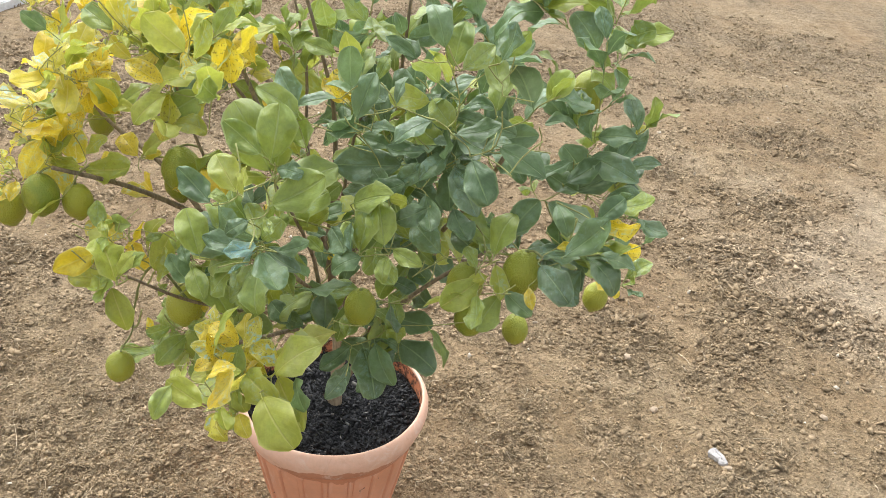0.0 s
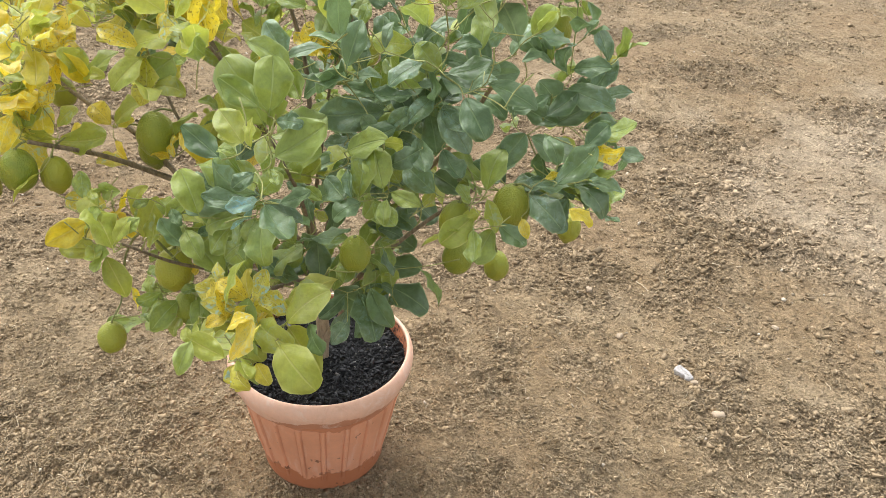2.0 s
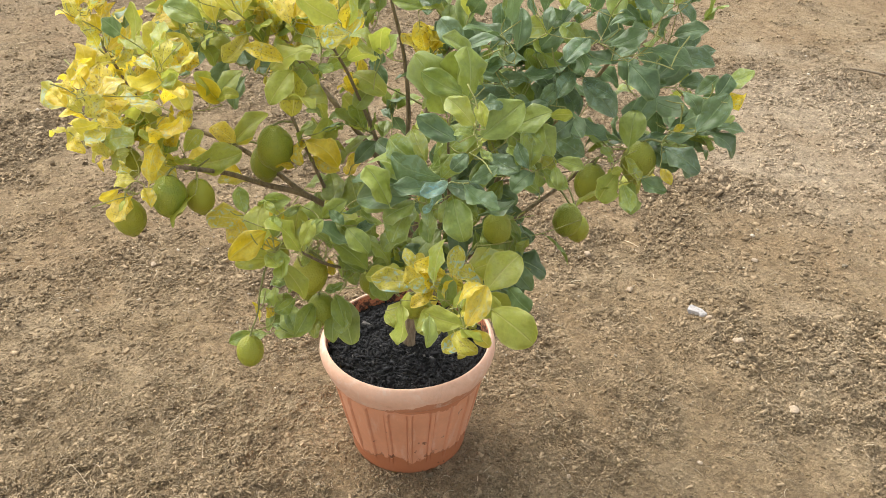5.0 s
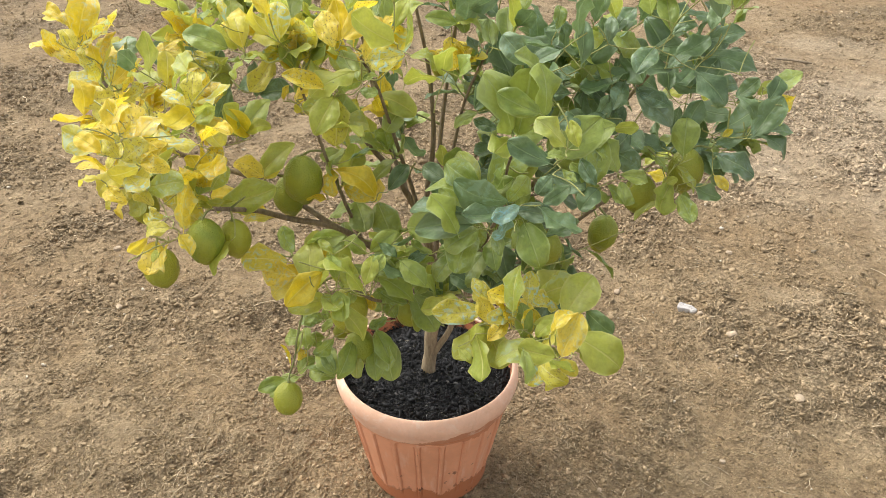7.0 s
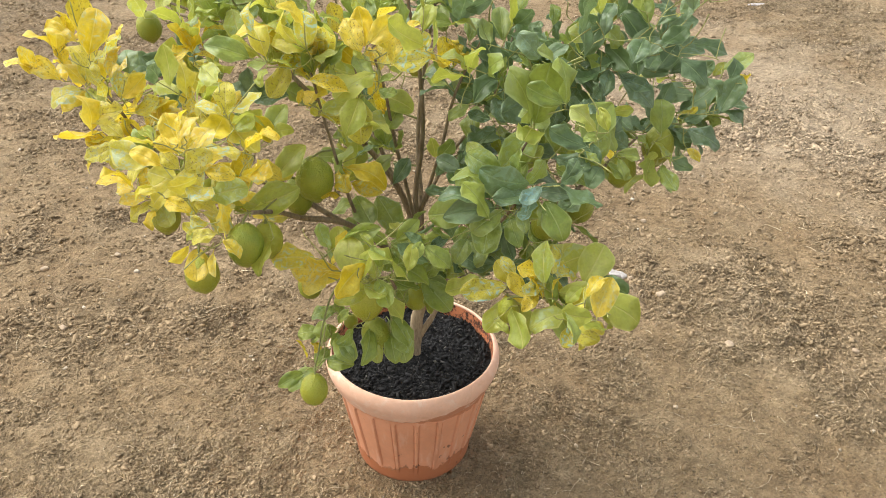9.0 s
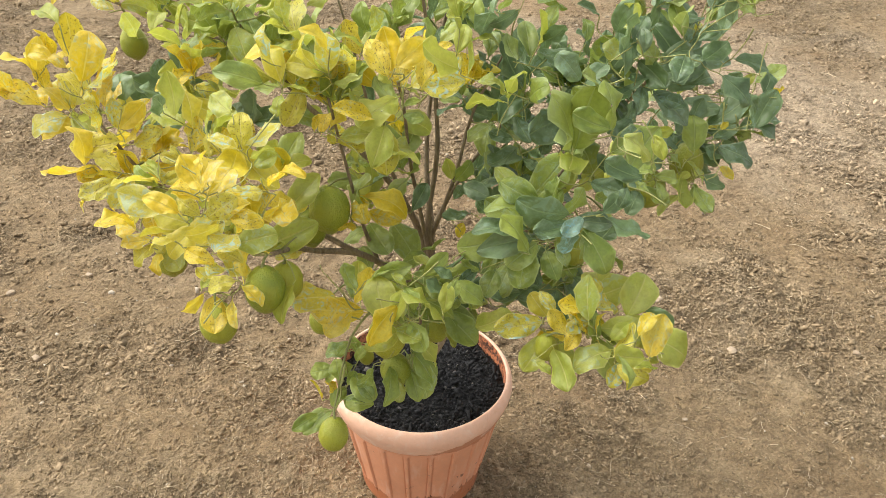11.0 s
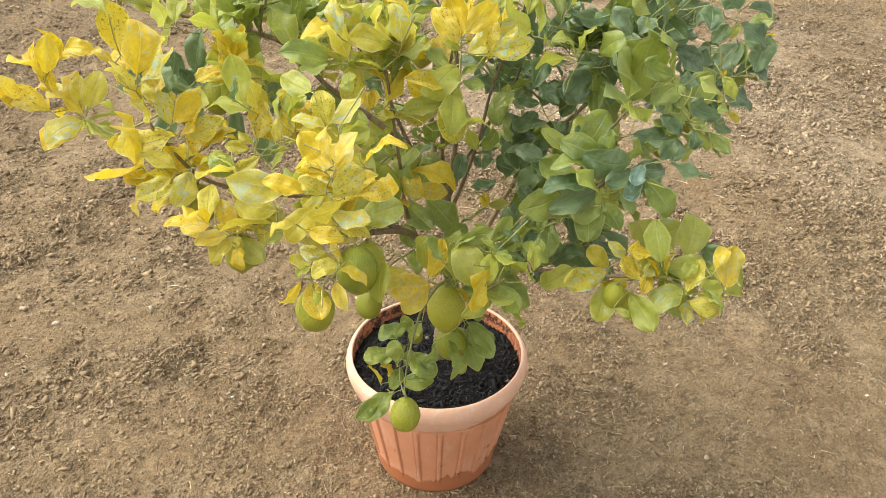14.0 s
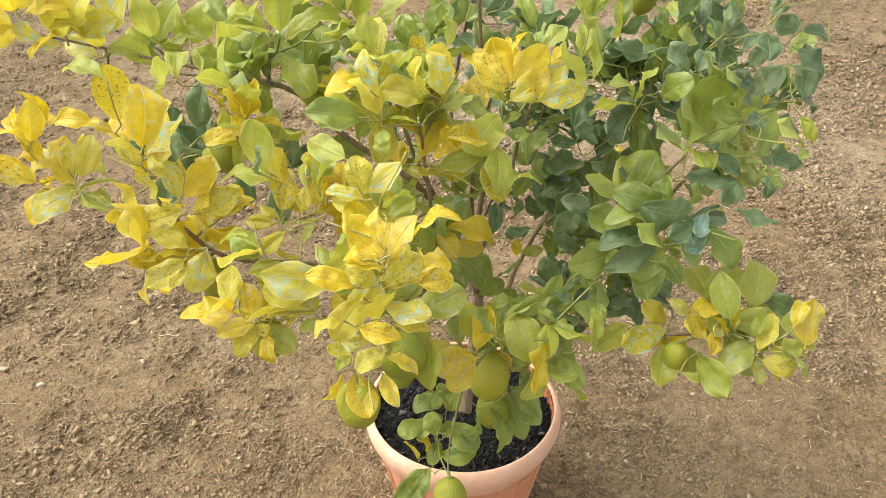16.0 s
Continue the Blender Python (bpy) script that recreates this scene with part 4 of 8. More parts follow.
    def finish(self, singles=300):
        """The leaves nearest the open front become objects; the rest is one mass of foliage."""
        self.twigs.sort(key=lambda t: -t[1][0] * (t[0][0] - t[0][-1]).length)
        rest = bmesh.new()
        for n, (line, radii) in enumerate(self.twigs):
            if n < 250:
                bm = bmesh.new()
                tube(bm, line, radii, 6)
                part("twig", bm, STALK if radii[0] < 0.0019 else TWIG if radii[0] < 0.0032 else BARK, self.top)
            else:
                tube(rest, line, radii, 4)
        tagged(part("fine_twig", rest, STALK, self.top, "fine green twigs among the leaves"), kind="stuff")
        order = sorted(self.leaves, key=lambda l: (not l[3], (l[0].translation - Vector((-0.75, -1.05, 0.95))).length))
        for m, level, form, _ in order[:singles]:
            ob = new("leaf", LEAF_MESHES[level][form])
            ob.parent = self.top
            ob.matrix_basis = m
        rest = order[singles:]
        bare = [leaf_mesh("leaf", None, *form) for form in LEAF_FORMS]
        verts, faces, uvs, levels, n = [], [], [], [], 0
        for m, level, form, _ in rest:
            data = bare[form]
            verts += [m @ v.co for v in data.vertices]
            for poly in data.polygons:
                faces.append([n + v for v in poly.vertices])
                uvs += [tuple(data.uv_layers["blade"].data[i].uv) for i in poly.loop_indices]
                levels.append(level)
            n += len(data.vertices)
        data = bpy.data.meshes.new("foliage")
        data.from_pydata(verts, [], faces)
        layer = data.uv_layers.new(name="blade")
        layer.data.foreach_set("uv", [c for uv in uvs for c in uv])
        for look_ in LEAVES_JOINED:
            data.materials.append(look_)
        data.polygons.foreach_set("material_index", levels)
        data.polygons.foreach_set("use_smooth", [True] * len(data.polygons))
        ob = new("foliage", data)
        ob.parent = self.top
        tagged(ob, "mass of green and yellow leaves farther back", kind="stuff")
        for data in bare:
            bpy.data.meshes.remove(data)


def lemon_mesh(seed, nose):
    """A lemon one unit long and wide, stalk end up, with a nipple below and a knobbly peel."""
    bm = bmesh.new()
    profile = []
    for k in range(19):
        a = math.pi * k / 18
        z, r = -math.cos(a) * 0.46, math.sin(a) ** 0.93 * 0.5
        if k < 4:
            z -= nose * (1 - k / 4) ** 1.3
            r = r * 0.78 + 0.025 * (k > 0)
        if k > 14:
            z += 0.045 * (k - 14) / 4
            r += 0.012 * (k < 18)
        profile.append((max(r, 0.001), z))
    lathe(bm, profile, 24)
    bmesh.ops.remove_doubles(bm, verts=bm.verts[:], dist=0.002)
    for v in bm.verts:
        v.co += v.co.normalized() * (0.02 * noise.noise(v.co * 3.1 + Vector((seed, 0, 0))) + 0.008 * noise.noise(v.co * 11 + Vector((0, seed, 0))))
    data = bpy.data.meshes.new("lemon")
    bm.to_mesh(data)
    bm.free()
    data.materials.append(PEEL)
    data.polygons.foreach_set("use_smooth", [True] * len(data.polygons))
    return data


LEMONS = [lemon_mesh(s, n) for s, n in ((1, 0.07), (5, 0.09), (9, 0.05), (14, 0.08))]


# where each lemon hangs, and how wide it is
FRUIT = ((-0.34, -0.213, 0.505, 0.06), (-0.384, -0.186, 0.82, 0.058), (-0.43, -0.21, 0.838, 0.068), (-0.497, -0.196, 0.802, 0.063), (-0.248, -0.081, 0.845, 0.08), (-0.266, -0.045, 0.801, 0.066),
         (-0.2, -0.195, 0.561, 0.065), (-0.217, -0.196, 0.646, 0.078), (-0.1, -0.178, 0.597, 0.058), (-0.216, -0.127, 0.552, 0.032), (-0.264, -0.06, 0.615, 0.056), (-0.084, -0.43, 0.712, 0.045),
         (-0.462, 0.09, 0.846, 0.058), (-0.5, -0.05, 0.832, 0.056), (-0.315, 0.23, 0.935, 0.06), (-0.352, 0.427, 1.0, 0.06), (0.106, 0.141, 0.93, 0.06), (0.334, -0.335, 0.866, 0.07),
         (0.255, -0.325, 0.832, 0.066), (0.366, -0.084, 0.59, 0.06), (0.274, -0.215, 0.696, 0.066), (0.515, -0.02, 0.64, 0.058), (0.1, -0.3, 0.752, 0.06),
         (0.415, -0.1, 1.065, 0.066))


def build_tree():
    top = thing("lemon_tree", 0, 0, 0, "young lemon tree with green and yellowing leaves and unripe lemons", "lemon tree")
    tree = Tree(top)
    # stems, from the compost up
    tree.limb("trunk", ((0.015, 0.008, 0.262), (0.02, 0.005, 0.36), (0.022, -0.008, 0.46), (0.012, -0.02, 0.6)), 0.0165, 0.012, TRUNK, 14)
    tree.limb("limb", ((0.019, 0.0, 0.33), (0.055, -0.015, 0.405), (0.1, -0.02, 0.52), (0.14, -0.035, 0.62), (0.2, -0.1, 0.78), (0.26, -0.2, 0.92), (0.3, -0.28, 1.05)), 0.0095, 0.004, TRUNK, 10)
    tree.limb("limb", ((0.02, -0.015, 0.5), (-0.08, -0.06, 0.63), (-0.19, -0.085, 0.745), (-0.27, -0.07, 0.775), (-0.334, -0.12, 0.83), (-0.41, -0.2, 0.89)), 0.0095, 0.004, BARK)
    tree.limb("limb", ((-0.196, -0.09, 0.75), (-0.3, -0.03, 0.83), (-0.4, 0.02, 0.87), (-0.47, 0.07, 0.905), (-0.52, 0.1, 1.0)), 0.0065, 0.003, BARK)
    tree.limb("limb", ((0.012, -0.02, 0.6), (-0.03, 0.0, 0.74), (-0.11, 0.022, 0.867), (-0.176, 0.1, 0.95), (-0.24, 0.16, 1.04), (-0.33, 0.3, 1.06)), 0.009, 0.0035, BARK)
    tree.limb("limb", ((0.012, -0.02, 0.59), (0.0, -0.02, 0.72), (0.01, -0.03, 0.86), (0.0, -0.03, 1.0), (-0.05, -0.05, 1.2)), 0.009, 0.003, BARK)
    tree.limb("limb", ((0.02, -0.01, 0.48), (0.04, 0.02, 0.66), (0.07, 0.08, 0.78), (0.1, 0.1, 0.95), (0.12, 0.05, 1.2)), 0.0095, 0.003, BARK)
    tree.limb("limb", ((-0.15, -0.07, 0.71), (-0.172, -0.065, 0.78), (-0.211, -0.087, 0.9), (-0.25, -0.1, 1.05)), 0.005, 0.0025, BARK, 7)
    tree.limb("limb", ((0.065, -0.018, 0.43), (0.09, -0.12, 0.57), (0.13, -0.19, 0.67), (0.2, -0.28, 0.8), (0.28, -0.33, 0.9)), 0.008, 0.003, BARK)
    tree.limb("limb", ((0.02, -0.015, 0.5), (0.021, -0.089, 0.56), (0.02, -0.2, 0.7), (0.0, -0.3, 0.8), (-0.02, -0.37, 0.89)), 0.007, 0.003, BARK)
    tree.limb("limb", ((0.02, -0.015, 0.5), (0.0, -0.15, 0.6), (-0.04, -0.29, 0.68), (-0.07, -0.4, 0.735), (-0.03, -0.48, 0.75)), 0.006, 0.003, BARK)
    tree.limb("limb", ((0.018, -0.02, 0.52), (-0.06, -0.075, 0.57), (-0.12, -0.13, 0.6)), 0.0055, 0.0045, BARK, 7)
    tree.limb("limb", ((-0.12, -0.13, 0.6), (-0.19, -0.25, 0.7), (-0.25, -0.33, 0.79)), 0.0045, 0.0025, BARK, 7)
    tree.limb("limb", ((-0.19, -0.25, 0.7), (-0.245, -0.225, 0.742), (-0.285, -0.205, 0.7), (-0.308, -0.198, 0.63), (-0.318, -0.196, 0.58), (-0.335, -0.206, 0.548)), 0.003, 0.0016, TWIG, 7)
    tree.limb("limb", ((0.012, -0.02, 0.585), (-0.02, -0.03, 0.72), (-0.07, -0.06, 0.87), (-0.12, -0.11, 1.0), (-0.16, -0.15, 1.07)), 0.0062, 0.0024, BARK, 8)
    tree.limb("limb", ((0.01, -0.02, 0.68), (0.03, -0.06, 0.82), (0.05, -0.08, 0.95), (0.09, -0.12, 1.08)), 0.0055, 0.0022, BARK, 7)
    tree.limb("limb", ((-0.24, 0.16, 1.04), (-0.285, 0.28, 1.055), (-0.36, 0.36, 1.085), (-0.45, 0.42, 1.125)), 0.0042, 0.002, BARK, 7)
    tree.limb("limb", ((-0.03, 0.0, 0.74), (-0.06, 0.06, 0.88), (-0.07, 0.1, 1.0), (-0.1, 0.12, 1.14)), 0.0055, 0.0022, BARK, 7)
    tree.limb("limb", ((0.04, 0.02, 0.66), (0.1, 0.0, 0.78), (0.17, -0.04, 0.9), (0.2, -0.06, 1.04)), 0.0058, 0.0022, BARK, 7)
    tree.limb("limb", ((0.02, -0.2, 0.7), (0.02, -0.27, 0.82), (0.0, -0.33, 0.93), (-0.012, -0.37, 0.99)), 0.0046, 0.0022, BARK, 7)
    tree.fruit = [Vector(row[:3]) for row in FRUIT if row[1] > -0.4]
    grow_shown(tree)
    grow_rosettes(tree)
    grow_sprays(tree)
    grow_fruit(tree)
    grow_yellow_side(tree)
    grow_front(tree)
    grow_green_side(tree)
    grow_between(tree)
    grow_heart(tree)
    tree.finish()


def grow_rosettes(tree):
    CRUST = 2.0
    tree.rosette((-0.012, -0.372, 1.0), ((0.15, 1, 0.1, 0.1, 0.24), (-0.4, 0.9, 0.25, 0.098, 0.24), (-0.95, 0.4, 0.1, 0.08, 0.27), (0.95, 0.1, 0.35, 0.104, 0.22), (0.8, -0.5, 0.3, 0.09, 0.2),
                                          (0.45, 0.5, 0.7, 0.066, 0.55), (-0.3, -0.2, 0.9, 0.06, 0.45), (-0.6, -0.6, 0.3, 0.08, 0.22), (0.2, 0.3, -0.9, 0.085, 0.2), (0.7, 0.6, -0.4, 0.085, 0.25)))
    tree.rosette((-0.045, -0.368, 0.897), ((-1, 0.35, 0.1, 0.09, 0.2), (-0.85, -0.2, 0.3, 0.085, 0.22), (-0.2, 0.9, 0, 0.085, 0.25), (0.35, 0.85, 0.1, 0.085, 0.24), (1, 0.25, 0.2, 0.1, 0.2),
                                           (0.95, -0.25, 0.3, 0.09, 0.2), (-0.5, 0.7, 0.2, 0.08, 0.35), (0.3, -0.8, 0.4, 0.09, 0.25), (-0.4, -0.8, 0.4, 0.09, 0.27), (0.75, -0.6, 0.2, 0.085, 0.25),
                                           (-0.35, -0.45, 0.85, 0.08, CRUST), (0.3, 0.15, 0.9, 0.05, CRUST)))
    tree.rosette((-0.165, -0.17, 1.072), ((-0.5, 0.8, 0.3, 0.09, 0.9), (0, 1, 0.3, 0.096, 0.95), (0.4, 0.8, 0.3, 0.09, 0.92), (0.9, 0.5, 0.2, 0.085, 0.72), (-0.9, 0.4, 0.2, 0.09, 0.8),
                                          (-0.2, 0.4, 0.9, 0.064, 0.9), (0.3, -0.2, 0.7, 0.075, 0.6), (-0.6, -0.4, 0.5, 0.075, 0.55)))
    tree.rosette((-0.121, -0.186, 1.065), ((0.1, 1, 0.2, 0.085, 0.98), (0.8, 0.5, 0.3, 0.07, 0.7), (-0.4, -0.6, 0.5, 0.07, 0.5)))
    tree.rosette((-0.214, -0.186, 1.05), ((0.05, -1, 0.3, 0.08, 0.65), (-0.8, 0.3, 0.3, 0.075, 0.85), (0.6, 0.6, 0.2, 0.07, 0.6)))
    tree.rosette((-0.19, -0.084, 0.85), ((0.9, -0.3, 0.3, 0.065, 0.9), (-0.6, 0.5, 0.3, 0.065, 0.5)))
    tree.rosette((0.425, -0.215, 0.955), ((0.7, 0.6, 0.2, 0.1, 0.1), (0.95, 0.2, 0.3, 0.105, 0.08), (0.9, -0.2, 0.3, 0.095, 0.12), (0.2, 0.9, 0.1, 0.09, 0.12), (-0.4, 0.6, 0.3, 0.08, 0.15),
                                         (0.5, 0.3, 0.8, 0.07, 0.3), (0.6, 0.75, -0.3, 0.09, 0.12)))
    tree.rosette((0.395, -0.345, 0.975), ((0.9, 0.2, 0.2, 0.048, 0.3), (0.7, 0.6, 0.1, 0.045, 0.2), (0.5, -0.3, 0.5, 0.08, 0.28), (-0.3, 0.6, 0.4, 0.09, 0.15), (0.3, 0.9, 0.1, 0.09, 0.14)))
    tree.rosette((0.455, -0.27, 0.875), ((0.9, 0.1, 0.2, 0.065, 0.9), (0.6, -0.6, 0.3, 0.07, 0.85), (0.8, 0.5, 0.1, 0.075, 0.45), (-0.4, -0.3, 0.6, 0.085, 0.25)))
    tree.rosette((0.47, -0.19, 0.835), ((0.3, -0.9, 0.2, 0.07, 0.9), (0.8, -0.3, 0.2, 0.06, 0.84), (-0.6, 0.2, 0.4, 0.085, 0.3)))
    tree.rosette((-0.3, -0.2, 0.775), ((-0.5, -0.6, 0.5, 0.09, 0.84), (0.1, -0.9, 0.4, 0.085, 0.86), (-0.9, 0.1, 0.3, 0.08, 0.7)))
    tree.rosette((-0.28, -0.285, 0.815), ((0, -0.8, 0.4, 0.095, 0.38), (0.7, -0.5, 0.4, 0.085, 0.42), (-0.5, 0.6, 0.2, 0.08, 0.4), (0.5, 0.7, 0.1, 0.08, 0.3), (0.95, 0.1, 0.2, 0.085, 0.28)))
    tree.rosette((-0.278, -0.33, 0.78), ((0.9, -0.2, 0.3, 0.075, 0.42), (-0.2, -0.8, 0.4, 0.07, 0.5)))
    tree.rosette((-0.18, -0.22, 0.61), ((0.8, -0.6, 0.2, 0.085, 0.28), (-0.3, -0.9, 0.2, 0.07, 0.26)))
    tree.rosette((-0.265, -0.135, 0.575), ((-0.9, 0.3, 0.2, 0.066, 0.28), (-0.9, -0.6, 0.1, 0.066, 0.26), (0, -0.9, 0.3, 0.06, 0.3), (0.6, -0.5, 0.4, 0.066, 0.28)))
    for x, y, z in ((-0.34, 0.25, 0.97), (-0.3, 0.2, 0.94), (-0.36, 0.3, 0.95), (-0.27, 0.15, 0.93)):
        tree.rosette((x, y, z), ((-0.8, 0.3, 0.3, 0.085, 0.06), (0.2, 0.8, 0.2, 0.085, 0.08), (0.8, 0.1, 0.3, 0.085, 0.05), (-0.2, -0.7, 0.4, 0.08, 0.1)))
    for x, y, z, hue in ((-0.2, -0.2, 0.73, 0.36), (-0.15, -0.17, 0.68, 0.3), (-0.24, -0.24, 0.72, 0.45), (-0.298, -0.19, 0.625, 0.28), (-0.12, -0.2, 0.74, 0.3), (-0.1, -0.13, 0.66, 0.22)):
        tree.rosette((x, y, z), ((-0.8, 0.4, 0.3, 0.075, hue), (0.3, 0.9, 0.2, 0.075, hue + 0.06), (0.85, 0.2, 0.3, 0.078, hue), (-0.5, -0.7, 0.4, 0.072, hue - 0.05), (0.5, -0.7, 0.4, 0.07, hue)))
    tree.rosette((-0.035, -0.47, 0.752), ((-0.6, 0.6, 0.4, 0.085, 0.8), (0.15, 0.95, 0.3, 0.09, 0.42), (0.75, 0.55, 0.3, 0.09, 0.7), (0.95, -0.1, 0.3, 0.088, 0.42), (0.35, -0.75, 0.5, 0.085, 0.36),
                                          (-0.4, -0.6, 0.6, 0.085, 0.45), (0.3, 0.2, 0.95, 0.07, 0.88)))
    tree.rosette((-0.07, -0.405, 0.752), ((-0.85, 0.2, 0.4, 0.088, 0.78), (-0.3, -0.8, 0.4, 0.085, 0.5), (0.4, -0.8, 0.4, 0.085, 0.4), (0.2, 0.8, 0.4, 0.08, 0.86), (0.7, 0.3, 0.5, 0.08, 0.82), (-0.7, -0.5, 0.4, 0.08, 0.62)))
    tree.rosette((0.0, -0.42, 0.765), ((0.2, 0.95, 0.1, 0.085, 0.36), (0.85, 0.5, 0.2, 0.085, 0.5), (-0.5, 0.8, 0.2, 0.075, 0.8)))
    for x, y, z, hue in ((-0.26, 0.345, 1.06, 0.5), (-0.31, 0.355, 1.08, 0.55), (-0.38, 0.38, 1.1, 0.68), (-0.42, 0.4, 1.12, 0.75), (-0.465, 0.43, 1.145, 0.78), (-0.25, 0.24, 1.07, 0.45)):
        tree.rosette((x, y, z), ((-0.8, 0.4, 0.3, 0.078, hue), (-0.2, 0.95, 0.2, 0.08, hue), (0.5, 0.8, 0.2, 0.078, hue - 0.05), (0.85, 0.1, 0.3, 0.075, hue), (-0.5, -0.4, 0.6, 0.07, hue + 0.05)))
    for x, y, z, hue in ((-0.25, 0.16, 1.15, 0.38), (-0.3, 0.09, 1.14, 0.45), (-0.2, 0.1, 1.15, 0.32), (-0.22, 0.02, 1.15, 0.42), (-0.16, 0.18, 1.13, 0.28)):
        tree.rosette((x, y, z), ((-0.8, 0.3, 0.3, 0.075, hue), (0.1, 0.95, 0.2, 0.075, hue), (0.8, 0.4, 0.2, 0.075, hue), (0.2, -0.6, 0.6, 0.07, hue - 0.06)))
    tree.rosette((0.09, -0.16, 0.99), ((-0.8, 0.3, 0.3, 0.08, 0.12), (0.1, 0.9, 0.2, 0.085, 0.1), (0.8, 0.4, 0.2, 0.085, 0.1), (0.5, -0.5, 0.5, 0.08, 0.14), (-0.5, -0.4, 0.6, 0.08, 0.15)))
    for x, y, z in ((0.15, -0.08, 0.72), (0.18, -0.12, 0.78), (0.22, -0.16, 0.86), (0.13, -0.17, 0.86), (0.17, -0.22, 0.96), (0.2, -0.2, 1.03), (0.1, -0.22, 1.05), (0.15, -0.02, 0.9)):
        tree.rosette((x, y, z), ((-0.8, 0.4, 0.3, 0.078, 0.1), (0.3, 0.8, 0.3, 0.08, 0.14), (0.8, -0.2, 0.3, 0.08, 0.08), (-0.2, -0.7, 0.5, 0.076, 0.2)))
    tree.rosette((-0.265, -0.06, 1.08), ((-1, 0.25, 0.2, 0.09, 0.85), (0.2, 0.9, 0.3, 0.08, 0.7), (0.8, 0.1, 0.4, 0.075, 0.55), (-0.3, -0.7, 0.5, 0.075, 0.6)))


def grow_shown(tree):
    tree.show((-0.37, -0.87, 0.34), ((-0.549, 0.321, 0.961, -0.589, 0.372, 0.993, 0.95, 0.50), (-0.519, 0.285, 0.956, -0.543, 0.328, 0.992, 0.95, 0.62),
                (-0.540, 0.327, 0.987, -0.539, 0.355, 1.025, 0.90, 0.40), (-0.525, 0.335, 0.975, -0.496, 0.335, 1.008, 0.90, 0.55),
                (-0.515, 0.300, 0.959, -0.501, 0.314, 1.006, 0.72, 0.50), (-0.511, 0.288, 0.962, -0.481, 0.287, 1.013, 0.70, 0.60),
                (-0.523, 0.279, 0.954, -0.583, 0.294, 0.935, 0.62, 0.60), (-0.522, 0.278, 0.954, -0.513, 0.237, 0.931, 0.50, 0.45),
                (-0.523, 0.335, 0.981, -0.549, 0.374, 0.987, 0.92, 0.50)))
    tree.show((-0.44, -0.85, 0.29), ((-0.538, 0.104, 1.098, -0.527, 0.128, 1.157, 0.92, 0.62), (-0.544, 0.067, 1.076, -0.510, 0.090, 1.146, 0.90, 0.42),
                (-0.555, 0.122, 1.099, -0.582, 0.164, 1.106, 0.90, 0.45), (-0.545, 0.108, 1.090, -0.567, 0.134, 1.104, 0.80, 0.45),
                (-0.541, 0.069, 1.068, -0.495, 0.047, 1.106, 0.62, 0.40), (-0.547, 0.066, 1.062, -0.561, 0.097, 1.091, 0.60, 0.60),
                (-0.537, 0.038, 1.048, -0.541, 0.056, 1.073, 0.70, 0.50)))
    tree.show((-0.43, -0.81, 0.40), ((-0.502, 0.065, 0.985, -0.560, 0.118, 0.969, 0.70, 0.55), (-0.560, 0.082, 0.948, -0.558, 0.120, 1.007, 0.95, 0.52),
                (-0.543, 0.081, 0.951, -0.608, 0.126, 0.935, 0.85, 0.25), (-0.520, 0.045, 0.945, -0.538, 0.088, 0.963, 0.62, 0.50),
                (-0.532, 0.039, 0.941, -0.580, 0.053, 0.921, 0.66, 0.55), (-0.510, 0.025, 0.949, -0.549, 0.010, 0.916, 0.64, 0.62),
                (-0.536, 0.024, 0.936, -0.566, 0.030, 0.923, 0.70, 0.50), (-0.503, 0.072, 0.995, -0.500, 0.092, 1.039, 0.62, 0.50),
                (-0.510, 0.057, 1.006, -0.472, 0.043, 1.042, 0.76, 0.60), (-0.509, 0.047, 0.987, -0.476, 0.036, 1.022, 0.82, 0.40),
                (-0.499, 0.043, 0.986, -0.463, 0.010, 1.009, 0.60, 0.60)))
    tree.show((-0.54, -0.75, 0.39), ((-0.442, -0.038, 0.986, -0.421, -0.032, 1.035, 0.85, 0.62), (-0.430, -0.073, 0.992, -0.423, -0.062, 1.021, 0.62, 0.40),
                (-0.456, -0.042, 0.981, -0.479, -0.018, 0.987, 0.62, 0.50), (-0.455, -0.059, 0.977, -0.488, -0.047, 0.960, 0.60, 0.55),
                (-0.453, -0.078, 0.962, -0.435, -0.083, 0.982, 0.50, 0.50), (-0.440, -0.052, 0.978, -0.424, -0.080, 0.982, 0.50, 0.40),
                (-0.457, -0.054, 0.993, -0.469, -0.034, 1.008, 0.60, 0.40)))
    tree.show((-0.60, -0.70, 0.38), ((-0.411, -0.146, 1.028, -0.399, -0.125, 1.068, 0.62, 0.62), (-0.414, -0.170, 1.024, -0.388, -0.191, 1.043, 0.50, 0.30),
                (-0.419, -0.157, 1.033, -0.444, -0.123, 1.045, 0.62, 0.50), (-0.416, -0.182, 1.019, -0.389, -0.199, 1.035, 0.42, 0.60)))
    tree.show((-0.59, -0.69, 0.42), ((-0.515, -0.262, 1.047, -0.518, -0.223, 1.077, 0.96, 0.60), (-0.514, -0.266, 1.052, -0.498, -0.243, 1.089, 0.95, 0.38),
                (-0.523, -0.279, 1.060, -0.498, -0.289, 1.092, 0.82, 0.55), (-0.511, -0.267, 1.044, -0.494, -0.272, 1.060, 0.95, 0.40),
                (-0.527, -0.267, 1.050, -0.544, -0.238, 1.055, 0.85, 0.30), (-0.521, -0.273, 1.042, -0.541, -0.242, 1.048, 0.80, 0.35)))
